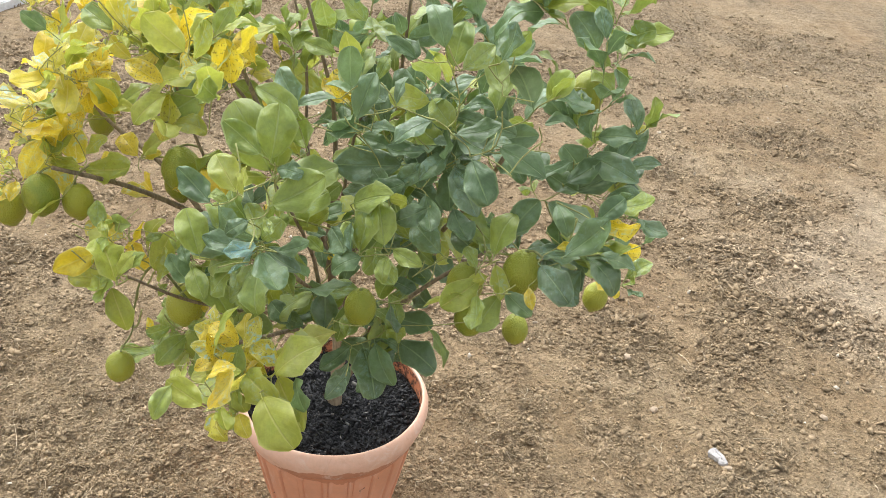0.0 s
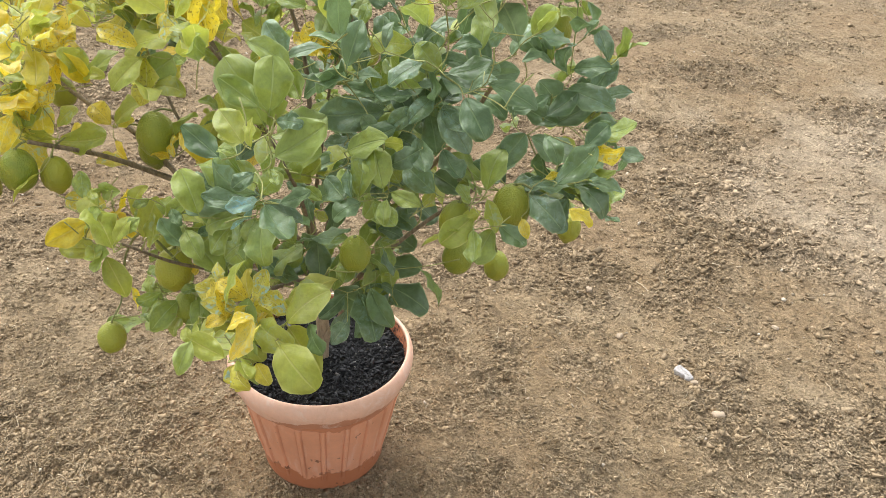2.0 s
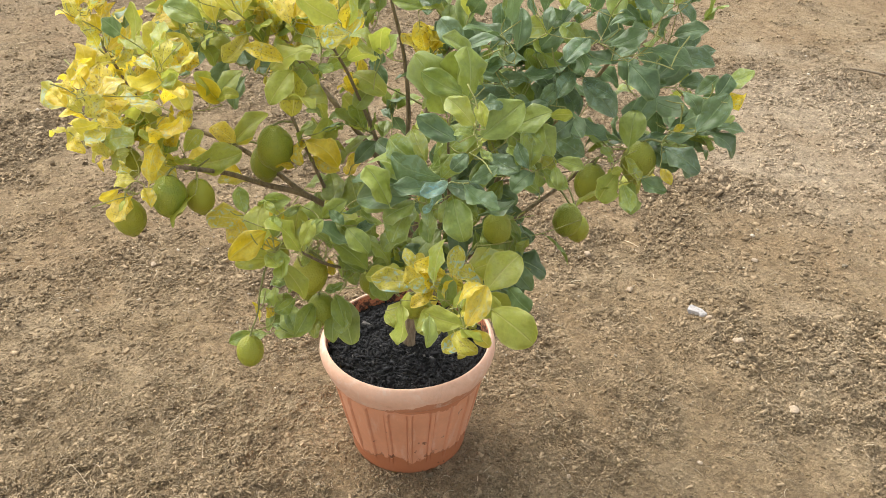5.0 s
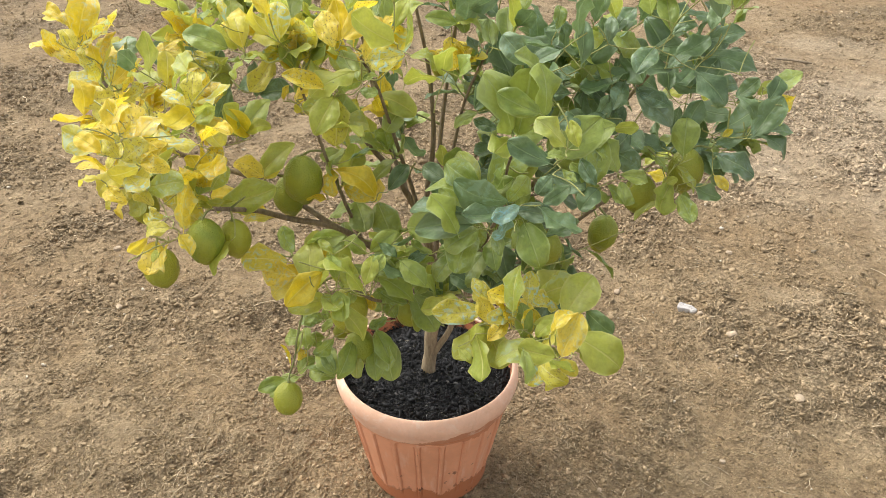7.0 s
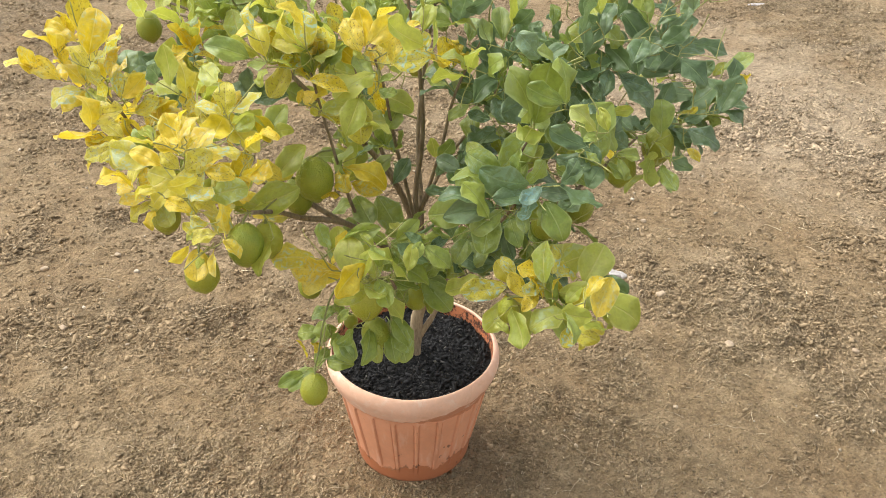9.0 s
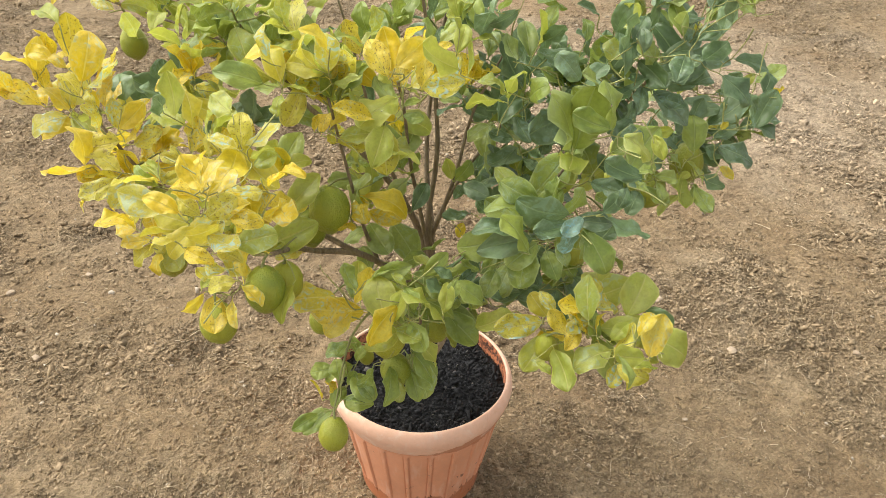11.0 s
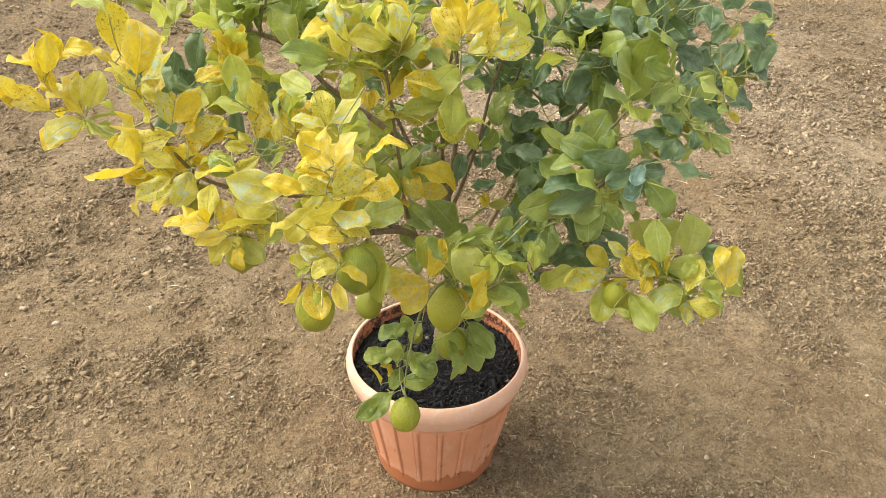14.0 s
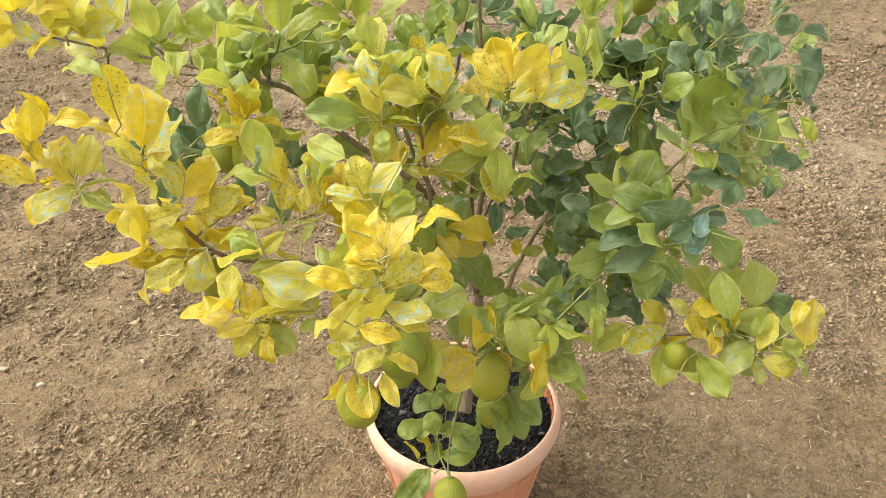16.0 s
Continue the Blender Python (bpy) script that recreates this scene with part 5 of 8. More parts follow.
    tree.show((-0.58, -0.67, 0.46), ((-0.518, -0.264, 1.013, -0.488, -0.286, 1.041, 0.70, 0.62), (-0.502, -0.273, 1.017, -0.477, -0.297, 1.036, 0.78, 0.45),
                (-0.497, -0.280, 1.018, -0.468, -0.315, 1.015, 0.86, 0.50), (-0.519, -0.259, 1.015, -0.535, -0.235, 1.033, 0.62, 0.55),
                (-0.537, -0.247, 1.018, -0.565, -0.212, 1.035, 0.86, 0.50), (-0.533, -0.221, 1.015, -0.581, -0.168, 1.026, 0.66, 0.32)))
    tree.show((-0.53, -0.68, 0.50), ((-0.497, -0.265, 1.002, -0.538, -0.252, 0.991, 0.66, 0.55), (-0.513, -0.231, 0.986, -0.556, -0.229, 0.960, 0.60, 0.62),
                (-0.516, -0.257, 0.991, -0.500, -0.305, 0.987, 0.70, 0.60), (-0.543, -0.247, 0.974, -0.528, -0.290, 0.970, 0.82, 0.50),
                (-0.510, -0.264, 0.970, -0.496, -0.302, 0.966, 0.62, 0.50), (-0.548, -0.236, 0.980, -0.577, -0.220, 0.972, 0.62, 0.40),
                (-0.499, -0.286, 0.981, -0.457, -0.315, 0.996, 0.56, 0.62)))
    tree.show((-0.50, -0.72, 0.48), ((-0.488, -0.130, 0.930, -0.521, -0.087, 0.940, 0.76, 0.60), (-0.488, -0.121, 0.909, -0.541, -0.077, 0.906, 0.64, 0.30),
                (-0.482, -0.133, 0.896, -0.506, -0.120, 0.888, 0.40, 0.50)))
    tree.show((-0.46, -0.74, 0.49), ((-0.518, -0.064, 0.888, -0.516, -0.039, 0.924, 0.86, 0.60), (-0.522, -0.068, 0.887, -0.562, -0.041, 0.881, 0.80, 0.45),
                (-0.521, -0.066, 0.882, -0.556, -0.060, 0.856, 0.72, 0.55), (-0.512, -0.058, 0.875, -0.508, -0.106, 0.853, 0.42, 0.60),
                (-0.520, -0.071, 0.888, -0.501, -0.092, 0.898, 0.76, 0.40), (-0.521, -0.076, 0.872, -0.539, -0.101, 0.851, 0.82, 0.40),
                (-0.525, -0.062, 0.882, -0.520, -0.082, 0.872, 0.60, 0.60)))
    tree.show((-0.52, -0.63, 0.58), ((-0.472, -0.223, 0.885, -0.508, -0.209, 0.877, 0.64, 0.62), (-0.465, -0.212, 0.868, -0.456, -0.251, 0.854, 0.90, 0.50),
                (-0.494, -0.189, 0.854, -0.515, -0.227, 0.821, 0.86, 0.65), (-0.489, -0.186, 0.866, -0.502, -0.160, 0.879, 0.60, 0.60),
                (-0.504, -0.183, 0.856, -0.538, -0.178, 0.833, 0.86, 0.35), (-0.481, -0.220, 0.861, -0.496, -0.255, 0.839, 0.82, 0.50),
                (-0.475, -0.206, 0.894, -0.499, -0.174, 0.894, 0.62, 0.50), (-0.488, -0.184, 0.870, -0.509, -0.175, 0.857, 0.56, 0.50)))
    tree.show((-0.60, -0.55, 0.58), ((-0.303, -0.237, 0.767, -0.350, -0.191, 0.762, 0.90, 0.62), (-0.299, -0.227, 0.761, -0.346, -0.219, 0.732, 0.86, 0.60),
                (-0.297, -0.225, 0.765, -0.263, -0.222, 0.817, 0.84, 0.55)))
    tree.show((-0.66, -0.51, 0.56), ((-0.302, -0.320, 0.792, -0.292, -0.280, 0.847, 0.46, 0.72), (-0.300, -0.333, 0.799, -0.272, -0.321, 0.841, 0.42, 0.50),
                (-0.292, -0.325, 0.787, -0.278, -0.366, 0.783, 0.50, 0.75), (-0.273, -0.335, 0.798, -0.275, -0.373, 0.769, 0.34, 0.60),
                (-0.316, -0.268, 0.826, -0.322, -0.243, 0.861, 0.34, 0.60), (-0.298, -0.269, 0.837, -0.268, -0.298, 0.862, 0.30, 0.50),
                (-0.289, -0.269, 0.845, -0.250, -0.302, 0.862, 0.26, 0.50), (-0.275, -0.321, 0.851, -0.278, -0.358, 0.834, 0.24, 0.50)))
    tree.show((-0.55, -0.51, 0.66), ((-0.247, -0.129, 0.594, -0.285, -0.103, 0.585, 0.28, 0.62), (-0.278, -0.122, 0.559, -0.311, -0.094, 0.547, 0.26, 0.70),
                (-0.284, -0.149, 0.547, -0.281, -0.132, 0.585, 0.27, 0.70), (-0.257, -0.143, 0.555, -0.257, -0.204, 0.536, 0.24, 0.62),
                (-0.287, -0.149, 0.514, -0.257, -0.202, 0.521, 0.34, 0.50), (-0.294, -0.145, 0.513, -0.295, -0.118, 0.539, 0.92, 0.40),
                (-0.300, -0.150, 0.497, -0.357, -0.139, 0.467, 0.34, 0.62), (-0.239, -0.141, 0.581, -0.240, -0.120, 0.611, 0.28, 0.60),
                (-0.274, -0.151, 0.538, -0.257, -0.154, 0.563, 0.26, 0.60), (-0.173, -0.204, 0.598, -0.172, -0.264, 0.560, 0.27, 0.42),
                (-0.210, -0.212, 0.564, -0.224, -0.240, 0.540, 0.34, 0.60)))
    tree.show((-0.74, -0.39, 0.55), ((-0.062, -0.405, 0.743, -0.131, -0.367, 0.736, 0.72, 0.50), (-0.051, -0.399, 0.738, -0.060, -0.365, 0.768, 0.76, 0.60),
                (-0.079, -0.352, 0.738, -0.133, -0.329, 0.715, 0.42, 0.60), (-0.067, -0.411, 0.726, -0.121, -0.424, 0.688, 0.46, 0.60),
                (-0.031, -0.427, 0.726, -0.080, -0.407, 0.706, 0.80, 0.60)))
    tree.show((-0.79, -0.30, 0.54), ((-0.067, -0.490, 0.792, -0.045, -0.459, 0.847, 0.40, 0.55), (-0.052, -0.495, 0.768, -0.038, -0.492, 0.801, 0.82, 0.40),
                (-0.046, -0.516, 0.767, -0.024, -0.524, 0.794, 0.36, 0.60), (-0.048, -0.531, 0.738, -0.030, -0.582, 0.731, 0.62, 0.40),
                (-0.044, -0.544, 0.755, -0.024, -0.584, 0.751, 0.42, 0.35), (-0.079, -0.437, 0.787, -0.090, -0.412, 0.812, 0.62, 0.50),
                (-0.111, -0.465, 0.758, -0.124, -0.517, 0.720, 0.38, 0.62), (-0.039, -0.521, 0.754, -0.095, -0.498, 0.732, 0.46, 0.60),
                (-0.052, -0.530, 0.750, -0.016, -0.530, 0.792, 0.74, 0.55), (-0.082, -0.467, 0.762, -0.092, -0.437, 0.796, 0.90, 0.55),
                (-0.077, -0.474, 0.757, -0.059, -0.469, 0.797, 0.38, 0.60), (-0.133, -0.454, 0.734, -0.125, -0.481, 0.722, 0.36, 0.50)))
    tree.show((-0.77, -0.46, 0.45), ((-0.048, -0.330, 0.872, -0.077, -0.269, 0.896, 0.24, 0.65), (-0.042, -0.331, 0.890, 0.001, -0.346, 0.923, 0.24, 0.60),
                (-0.058, -0.344, 0.857, -0.103, -0.381, 0.815, 0.30, 0.60), (-0.039, -0.364, 0.846, -0.052, -0.405, 0.819, 0.24, 0.60),
                (0.001, -0.367, 0.889, 0.037, -0.419, 0.881, 0.10, 0.35), (-0.069, -0.314, 0.850, -0.138, -0.280, 0.840, 0.16, 0.60),
                (-0.082, -0.342, 0.823, -0.091, -0.309, 0.851, 0.20, 0.60), (-0.070, -0.272, 0.900, -0.092, -0.233, 0.913, 0.06, 0.60),
                (-0.083, -0.277, 0.879, -0.091, -0.260, 0.896, 0.06, 0.60)))
    tree.show((-0.80, -0.44, 0.40), ((-0.025, -0.296, 0.892, -0.036, -0.243, 0.929, 0.50, 0.50), (-0.019, -0.299, 0.891, 0.041, -0.310, 0.953, 0.16, 0.55),
                (0.004, -0.300, 0.889, 0.053, -0.324, 0.931, 0.46, 0.50), (0.059, -0.347, 0.924, 0.089, -0.402, 0.916, 0.16, 0.60),
                (0.087, -0.356, 0.965, 0.141, -0.382, 0.999, 0.18, 0.60), (0.140, -0.383, 0.995, 0.167, -0.406, 1.003, 0.46, 0.40),
                (0.094, -0.374, 0.956, 0.098, -0.414, 0.931, 0.14, 0.50)))
    tree.show((-0.72, -0.46, 0.52), ((0.020, -0.230, 0.723, -0.036, -0.234, 0.681, 0.24, 0.60), (-0.032, -0.232, 0.674, 0.002, -0.274, 0.693, 0.06, 0.40),
                (0.002, -0.264, 0.668, 0.040, -0.304, 0.687, 0.06, 0.35), (-0.022, -0.203, 0.705, -0.024, -0.172, 0.752, 0.08, 0.60)))
    tree.show((-0.89, -0.33, 0.30), ((0.388, -0.321, 0.921, 0.442, -0.361, 0.979, 0.10, 0.55), (0.399, -0.314, 0.910, 0.416, -0.360, 0.905, 0.12, 0.40),
                (0.422, -0.315, 0.931, 0.413, -0.282, 0.964, 0.56, 0.35), (0.436, -0.307, 0.971, 0.466, -0.321, 1.004, 0.08, 0.60),
                (0.462, -0.328, 0.980, 0.481, -0.339, 1.005, 0.46, 0.40), (0.362, -0.308, 0.889, 0.390, -0.368, 0.867, 0.06, 0.40)))
    tree.show((-0.74, -0.61, 0.29), ((-0.214, -0.206, 1.102, -0.217, -0.164, 1.144, 0.80, 0.55), (-0.206, -0.203, 1.108, -0.199, -0.175, 1.160, 0.86, 0.60),
                (-0.206, -0.208, 1.117, -0.174, -0.232, 1.156, 0.80, 0.60), (-0.187, -0.203, 1.103, -0.150, -0.188, 1.161, 0.90, 0.50),
                (-0.180, -0.233, 1.088, -0.158, -0.220, 1.128, 0.97, 0.50), (-0.179, -0.228, 1.088, -0.143, -0.275, 1.106, 0.62, 0.35),
                (-0.157, -0.233, 1.127, -0.135, -0.241, 1.150, 0.86, 0.45), (-0.208, -0.205, 1.093, -0.215, -0.182, 1.105, 0.50, 0.50)))
    tree.show((-0.68, -0.65, 0.36), ((-0.251, -0.100, 0.998, -0.209, -0.098, 1.042, 0.86, 0.58), (-0.253, -0.127, 0.997, -0.214, -0.167, 1.007, 0.50, 0.40),
                (-0.269, -0.085, 0.994, -0.257, -0.079, 1.015, 0.90, 0.50), (-0.169, -0.164, 1.039, -0.179, -0.120, 1.069, 0.30, 0.60),
                (-0.174, -0.179, 1.032, -0.155, -0.205, 1.029, 0.34, 0.60), (-0.168, -0.173, 1.041, -0.149, -0.188, 1.051, 0.36, 0.50),
                (-0.253, -0.097, 0.992, -0.252, -0.114, 0.982, 0.62, 0.70)))
    tree.show((-0.71, -0.59, 0.38), ((-0.213, -0.196, 1.036, -0.256, -0.226, 0.996, 0.42, 0.60),))
    tree.show((-0.64, -0.71, 0.30), ((-0.321, -0.100, 1.083, -0.323, -0.056, 1.129, 0.74, 0.50), (-0.263, -0.134, 1.090, -0.297, -0.071, 1.106, 0.74, 0.50),
                (-0.294, -0.138, 1.074, -0.315, -0.111, 1.084, 0.50, 0.50), (-0.266, -0.141, 1.087, -0.239, -0.173, 1.099, 0.50, 0.40),
                (-0.324, -0.102, 1.073, -0.345, -0.121, 1.053, 0.50, 0.75)))
    tree.show((-0.65, -0.60, 0.46), ((-0.201, -0.093, 0.870, -0.213, -0.131, 0.840, 0.82, 0.85),))
    tree.show((-0.70, -0.53, 0.48), ((0.032, -0.086, 0.735, 0.013, -0.097, 0.715, 0.90, 0.80), (0.017, -0.101, 0.717, 0.045, -0.129, 0.719, 0.50, 0.50)))
    tree.show((-0.67, -0.54, 0.51), ((-0.146, -0.035, 0.774, -0.151, -0.104, 0.744, 0.22, 0.60), (-0.200, -0.031, 0.736, -0.157, -0.048, 0.765, 0.20, 0.60),
                (-0.113, -0.057, 0.775, -0.109, -0.122, 0.732, 0.24, 0.60), (-0.100, -0.127, 0.738, -0.067, -0.154, 0.764, 0.20, 0.60),
                (-0.177, -0.090, 0.705, -0.178, -0.064, 0.742, 0.16, 0.60), (-0.135, -0.119, 0.722, -0.100, -0.141, 0.738, 0.22, 0.60)))
    tree.show((-0.73, -0.55, 0.42), ((0.011, -0.076, 0.822, 0.017, -0.051, 0.853, 0.36, 0.60), (0.002, -0.091, 0.830, 0.030, -0.103, 0.865, 0.34, 0.60),
                (-0.007, -0.102, 0.801, 0.013, -0.101, 0.822, 0.14, 0.60), (0.030, -0.124, 0.829, 0.056, -0.148, 0.837, 0.08, 0.55),
                (0.040, -0.144, 0.798, 0.043, -0.114, 0.838, 0.06, 0.60), (0.016, -0.125, 0.777, -0.025, -0.098, 0.772, 0.10, 0.50),
                (0.020, -0.161, 0.765, 0.055, -0.183, 0.805, 0.06, 0.60), (0.025, -0.197, 0.753, 0.014, -0.171, 0.783, 0.10, 0.60)))
    tree.show((-0.78, -0.51, 0.36), ((0.072, -0.166, 0.921, 0.042, -0.135, 0.930, 0.08, 0.50), (0.082, -0.149, 0.960, 0.080, -0.193, 0.926, 0.08, 0.55),
                (0.109, -0.140, 0.992, 0.101, -0.094, 1.024, 0.06, 0.60), (0.132, -0.127, 1.014, 0.165, -0.138, 1.045, 0.06, 0.65),
                (0.115, -0.150, 0.973, 0.139, -0.168, 0.981, 0.10, 0.50), (0.080, -0.101, 0.970, 0.059, -0.066, 0.979, 0.08, 0.40),
                (0.058, -0.120, 0.938, 0.018, -0.108, 0.915, 0.30, 0.65), (0.078, -0.183, 0.892, 0.084, -0.217, 0.878, 0.06, 0.50),
                (0.113, -0.204, 0.924, 0.135, -0.223, 0.944, 0.06, 0.70), (0.155, -0.182, 0.981, 0.184, -0.202, 1.004, 0.08, 0.50),
                (0.173, -0.228, 0.992, 0.124, -0.201, 0.983, 0.06, 0.50)))
    tree.show((-0.20, -0.92, 0.34), ((-0.002, -0.429, 1.048, 0.004, -0.403, 1.112, 0.24, 0.74), (-0.009, -0.435, 1.059, -0.060, -0.407, 1.085, 0.34, 0.30),
                (0.005, -0.433, 1.045, 0.039, -0.447, 1.047, 0.12, 0.60)))
    tree.show((-0.18, -0.90, 0.38), ((-0.019, -0.513, 1.046, -0.048, -0.490, 1.079, 0.50, 0.70), (-0.010, -0.525, 1.048, -0.011, -0.504, 1.076, 0.40, 0.50),
                (-0.044, -0.525, 1.034, -0.089, -0.494, 1.058, 0.12, 0.50), (-0.025, -0.522, 1.040, -0.051, -0.518, 1.045, 0.32, 0.50)))
    tree.show((-0.23, -0.89, 0.39), ((0.002, -0.460, 1.004, 0.067, -0.448, 1.044, 0.26, 0.70), (-0.015, -0.479, 0.995, -0.041, -0.491, 0.980, 0.12, 0.75),
                (0.000, -0.474, 0.999, 0.013, -0.491, 0.985, 0.30, 0.50)))
    tree.show((-0.14, -0.87, 0.48), ((-0.022, -0.418, 0.922, -0.066, -0.419, 0.908, 2.00, 0.55), (-0.031, -0.402, 0.905, -0.060, -0.424, 0.878, 2.00, 0.80),
                (-0.025, -0.399, 0.917, -0.097, -0.359, 0.941, 0.16, 0.60), (-0.036, -0.414, 0.914, -0.100, -0.397, 0.912, 0.10, 0.45),
                (-0.018, -0.415, 0.898, -0.017, -0.468, 0.852, 0.26, 0.60), (0.003, -0.427, 0.921, 0.045, -0.428, 0.940, 0.12, 0.40),
                (-0.109, -0.401, 0.881, -0.134, -0.370, 0.935, 0.20, 0.60), (-0.029, -0.419, 0.897, -0.042, -0.442, 0.869, 0.30, 0.40)))
    tree.show((-0.19, -0.86, 0.48), ((-0.014, -0.446, 0.933, 0.021, -0.497, 0.910, 0.14, 0.62),))
    tree.show((-0.29, -0.85, 0.44), ((0.107, -0.403, 0.915, 0.123, -0.377, 0.983, 0.27, 0.50), (0.102, -0.395, 0.916, 0.086, -0.373, 0.946, 0.28, 0.60),
                (0.143, -0.410, 0.933, 0.128, -0.373, 0.979, 0.24, 0.60), (0.115, -0.405, 0.916, 0.075, -0.421, 0.898, 0.16, 0.65),
                (0.149, -0.399, 0.929, 0.191, -0.418, 0.918, 0.18, 0.50), (0.128, -0.400, 0.917, 0.158, -0.429, 0.894, 0.25, 0.60),
                (0.148, -0.407, 0.924, 0.143, -0.435, 0.896, 0.24, 0.50), (0.060, -0.397, 0.909, 0.037, -0.384, 0.923, 0.18, 0.60),
                (0.022, -0.416, 0.847, 0.005, -0.398, 0.877, 0.24, 0.60)))
    tree.show((-0.40, -0.82, 0.41), ((0.287, -0.376, 0.917, 0.308, -0.347, 0.972, 0.20, 0.60), (0.302, -0.352, 0.942, 0.339, -0.335, 0.989, 0.10, 0.60),
                (0.225, -0.318, 0.959, 0.250, -0.362, 0.933, 0.10, 0.70), (0.271, -0.398, 0.873, 0.270, -0.441, 0.844, 0.34, 0.55),
                (0.270, -0.390, 0.858, 0.204, -0.389, 0.838, 0.42, 0.50), (0.349, -0.374, 0.917, 0.388, -0.425, 0.895, 0.06, 0.55),
                (0.357, -0.363, 0.924, 0.411, -0.369, 0.934, 0.12, 0.45), (0.339, -0.394, 0.890, 0.345, -0.422, 0.874, 0.86, 0.50),
                (0.371, -0.363, 0.936, 0.390, -0.363, 0.945, 0.86, 0.40), (0.268, -0.371, 0.894, 0.251, -0.359, 0.919, 0.30, 0.60),
                (0.260, -0.376, 0.877, 0.279, -0.380, 0.888, 0.36, 0.60)))
    tree.show((-0.49, -0.79, 0.37), ((0.372, -0.422, 0.956, 0.421, -0.416, 1.010, 0.06, 0.55), (0.409, -0.404, 1.003, 0.441, -0.390, 1.034, 0.12, 0.55),
                (0.415, -0.396, 1.000, 0.467, -0.407, 1.002, 0.80, 0.35), (0.357, -0.384, 1.016, 0.375, -0.422, 0.990, 0.10, 0.50)))
    tree.show((-0.45, -0.83, 0.33), ((0.398, -0.231, 0.960, 0.466, -0.239, 1.010, 0.05, 0.45), (0.471, -0.226, 1.003, 0.518, -0.225, 1.017, 0.05, 0.50),
                (0.460, -0.213, 1.004, 0.495, -0.187, 1.054, 0.10, 0.40), (0.478, -0.203, 1.046, 0.496, -0.197, 1.064, 0.60, 0.45),
                (0.445, -0.238, 0.959, 0.502, -0.246, 0.970, 0.05, 0.50)))
    tree.show((-0.29, -0.88, 0.37), ((0.187, -0.307, 1.035, 0.130, -0.309, 1.032, 0.08, 0.50), (0.162, -0.337, 0.999, 0.113, -0.342, 0.978, 0.06, 0.60),
                (0.215, -0.301, 1.033, 0.178, -0.330, 1.004, 0.10, 0.50), (0.190, -0.311, 1.016, 0.145, -0.330, 0.992, 0.08, 0.50),
                (0.221, -0.314, 1.029, 0.255, -0.369, 0.981, 0.05, 0.50), (0.136, -0.334, 0.979, 0.112, -0.316, 1.001, 0.05, 0.60),
                (0.085, -0.283, 1.040, 0.135, -0.292, 1.053, 0.06, 0.40), (0.195, -0.360, 0.976, 0.155, -0.376, 0.959, 0.05, 0.60),
                (0.186, -0.342, 0.988, 0.199, -0.379, 0.952, 0.06, 0.60)))
    tree.show((-0.39, -0.87, 0.30), ((0.240, -0.420, 1.082, 0.265, -0.463, 1.046, 0.07, 0.60), (0.269, -0.417, 1.099, 0.326, -0.446, 1.080, 0.05, 0.50),
                (0.192, -0.388, 1.112, 0.149, -0.411, 1.090, 0.17, 0.65), (0.216, -0.400, 1.099, 0.271, -0.400, 1.116, 0.04, 0.55),
                (0.090, -0.363, 1.086, 0.108, -0.331, 1.139, 0.05, 0.50), (0.069, -0.347, 1.111, 0.019, -0.357, 1.101, 0.09, 0.50),
                (0.220, -0.382, 1.123, 0.262, -0.388, 1.138, 0.05, 0.50), (0.140, -0.351, 1.110, 0.150, -0.339, 1.145, 0.08, 0.50)))
    tree.show((0.04, -0.86, 0.51), ((-0.242, -0.378, 0.805, -0.280, -0.336, 0.851, 0.36, 0.72), (-0.243, -0.375, 0.816, -0.221, -0.355, 0.849, 0.40, 0.50),
                (-0.229, -0.365, 0.828, -0.207, -0.358, 0.850, 0.34, 0.60), (-0.271, -0.329, 0.851, -0.285, -0.312, 0.868, 0.42, 0.50)))
    tree.show((0.08, -0.86, 0.51), ((-0.285, -0.328, 0.829, -0.347, -0.342, 0.797, 0.86, 0.55),))
    tree.show((-0.03, -0.86, 0.51), ((-0.156, -0.310, 0.769, -0.201, -0.280, 0.799, 0.18, 0.62), (-0.163, -0.294, 0.798, -0.135, -0.332, 0.768, 0.22, 0.60),
                (-0.169, -0.278, 0.813, -0.133, -0.285, 0.829, 0.14, 0.40), (-0.186, -0.273, 0.820, -0.167, -0.298, 0.806, 0.16, 0.50),
                (-0.109, -0.300, 0.795, -0.133, -0.280, 0.813, 0.20, 0.50)))
    tree.show((-0.09, -0.85, 0.51), ((-0.060, -0.285, 0.776, -0.103, -0.307, 0.753, 0.17, 0.60), (-0.050, -0.270, 0.787, -0.088, -0.281, 0.776, 0.20, 0.50),
                (-0.036, -0.298, 0.785, -0.060, -0.276, 0.805, 0.20, 0.50)))
    tree.show((-0.04, -0.84, 0.55), ((-0.168, -0.185, 0.678, -0.126, -0.222, 0.655, 0.28, 0.55), (-0.191, -0.174, 0.684, -0.222, -0.184, 0.677, 0.36, 0.60),
                (-0.181, -0.187, 0.673, -0.177, -0.210, 0.651, 0.84, 0.35), (-0.107, -0.218, 0.665, -0.074, -0.208, 0.690, 0.24, 0.60),
                (-0.159, -0.233, 0.646, -0.195, -0.241, 0.638, 0.30, 0.50)))
    tree.show((-0.04, -0.80, 0.59), ((-0.153, -0.155, 0.562, -0.154, -0.231, 0.500, 0.28, 0.50), (-0.098, -0.216, 0.638, -0.113, -0.245, 0.610, 0.36, 0.50),
                (-0.063, -0.249, 0.608, -0.092, -0.209, 0.659, 0.34, 0.60)))
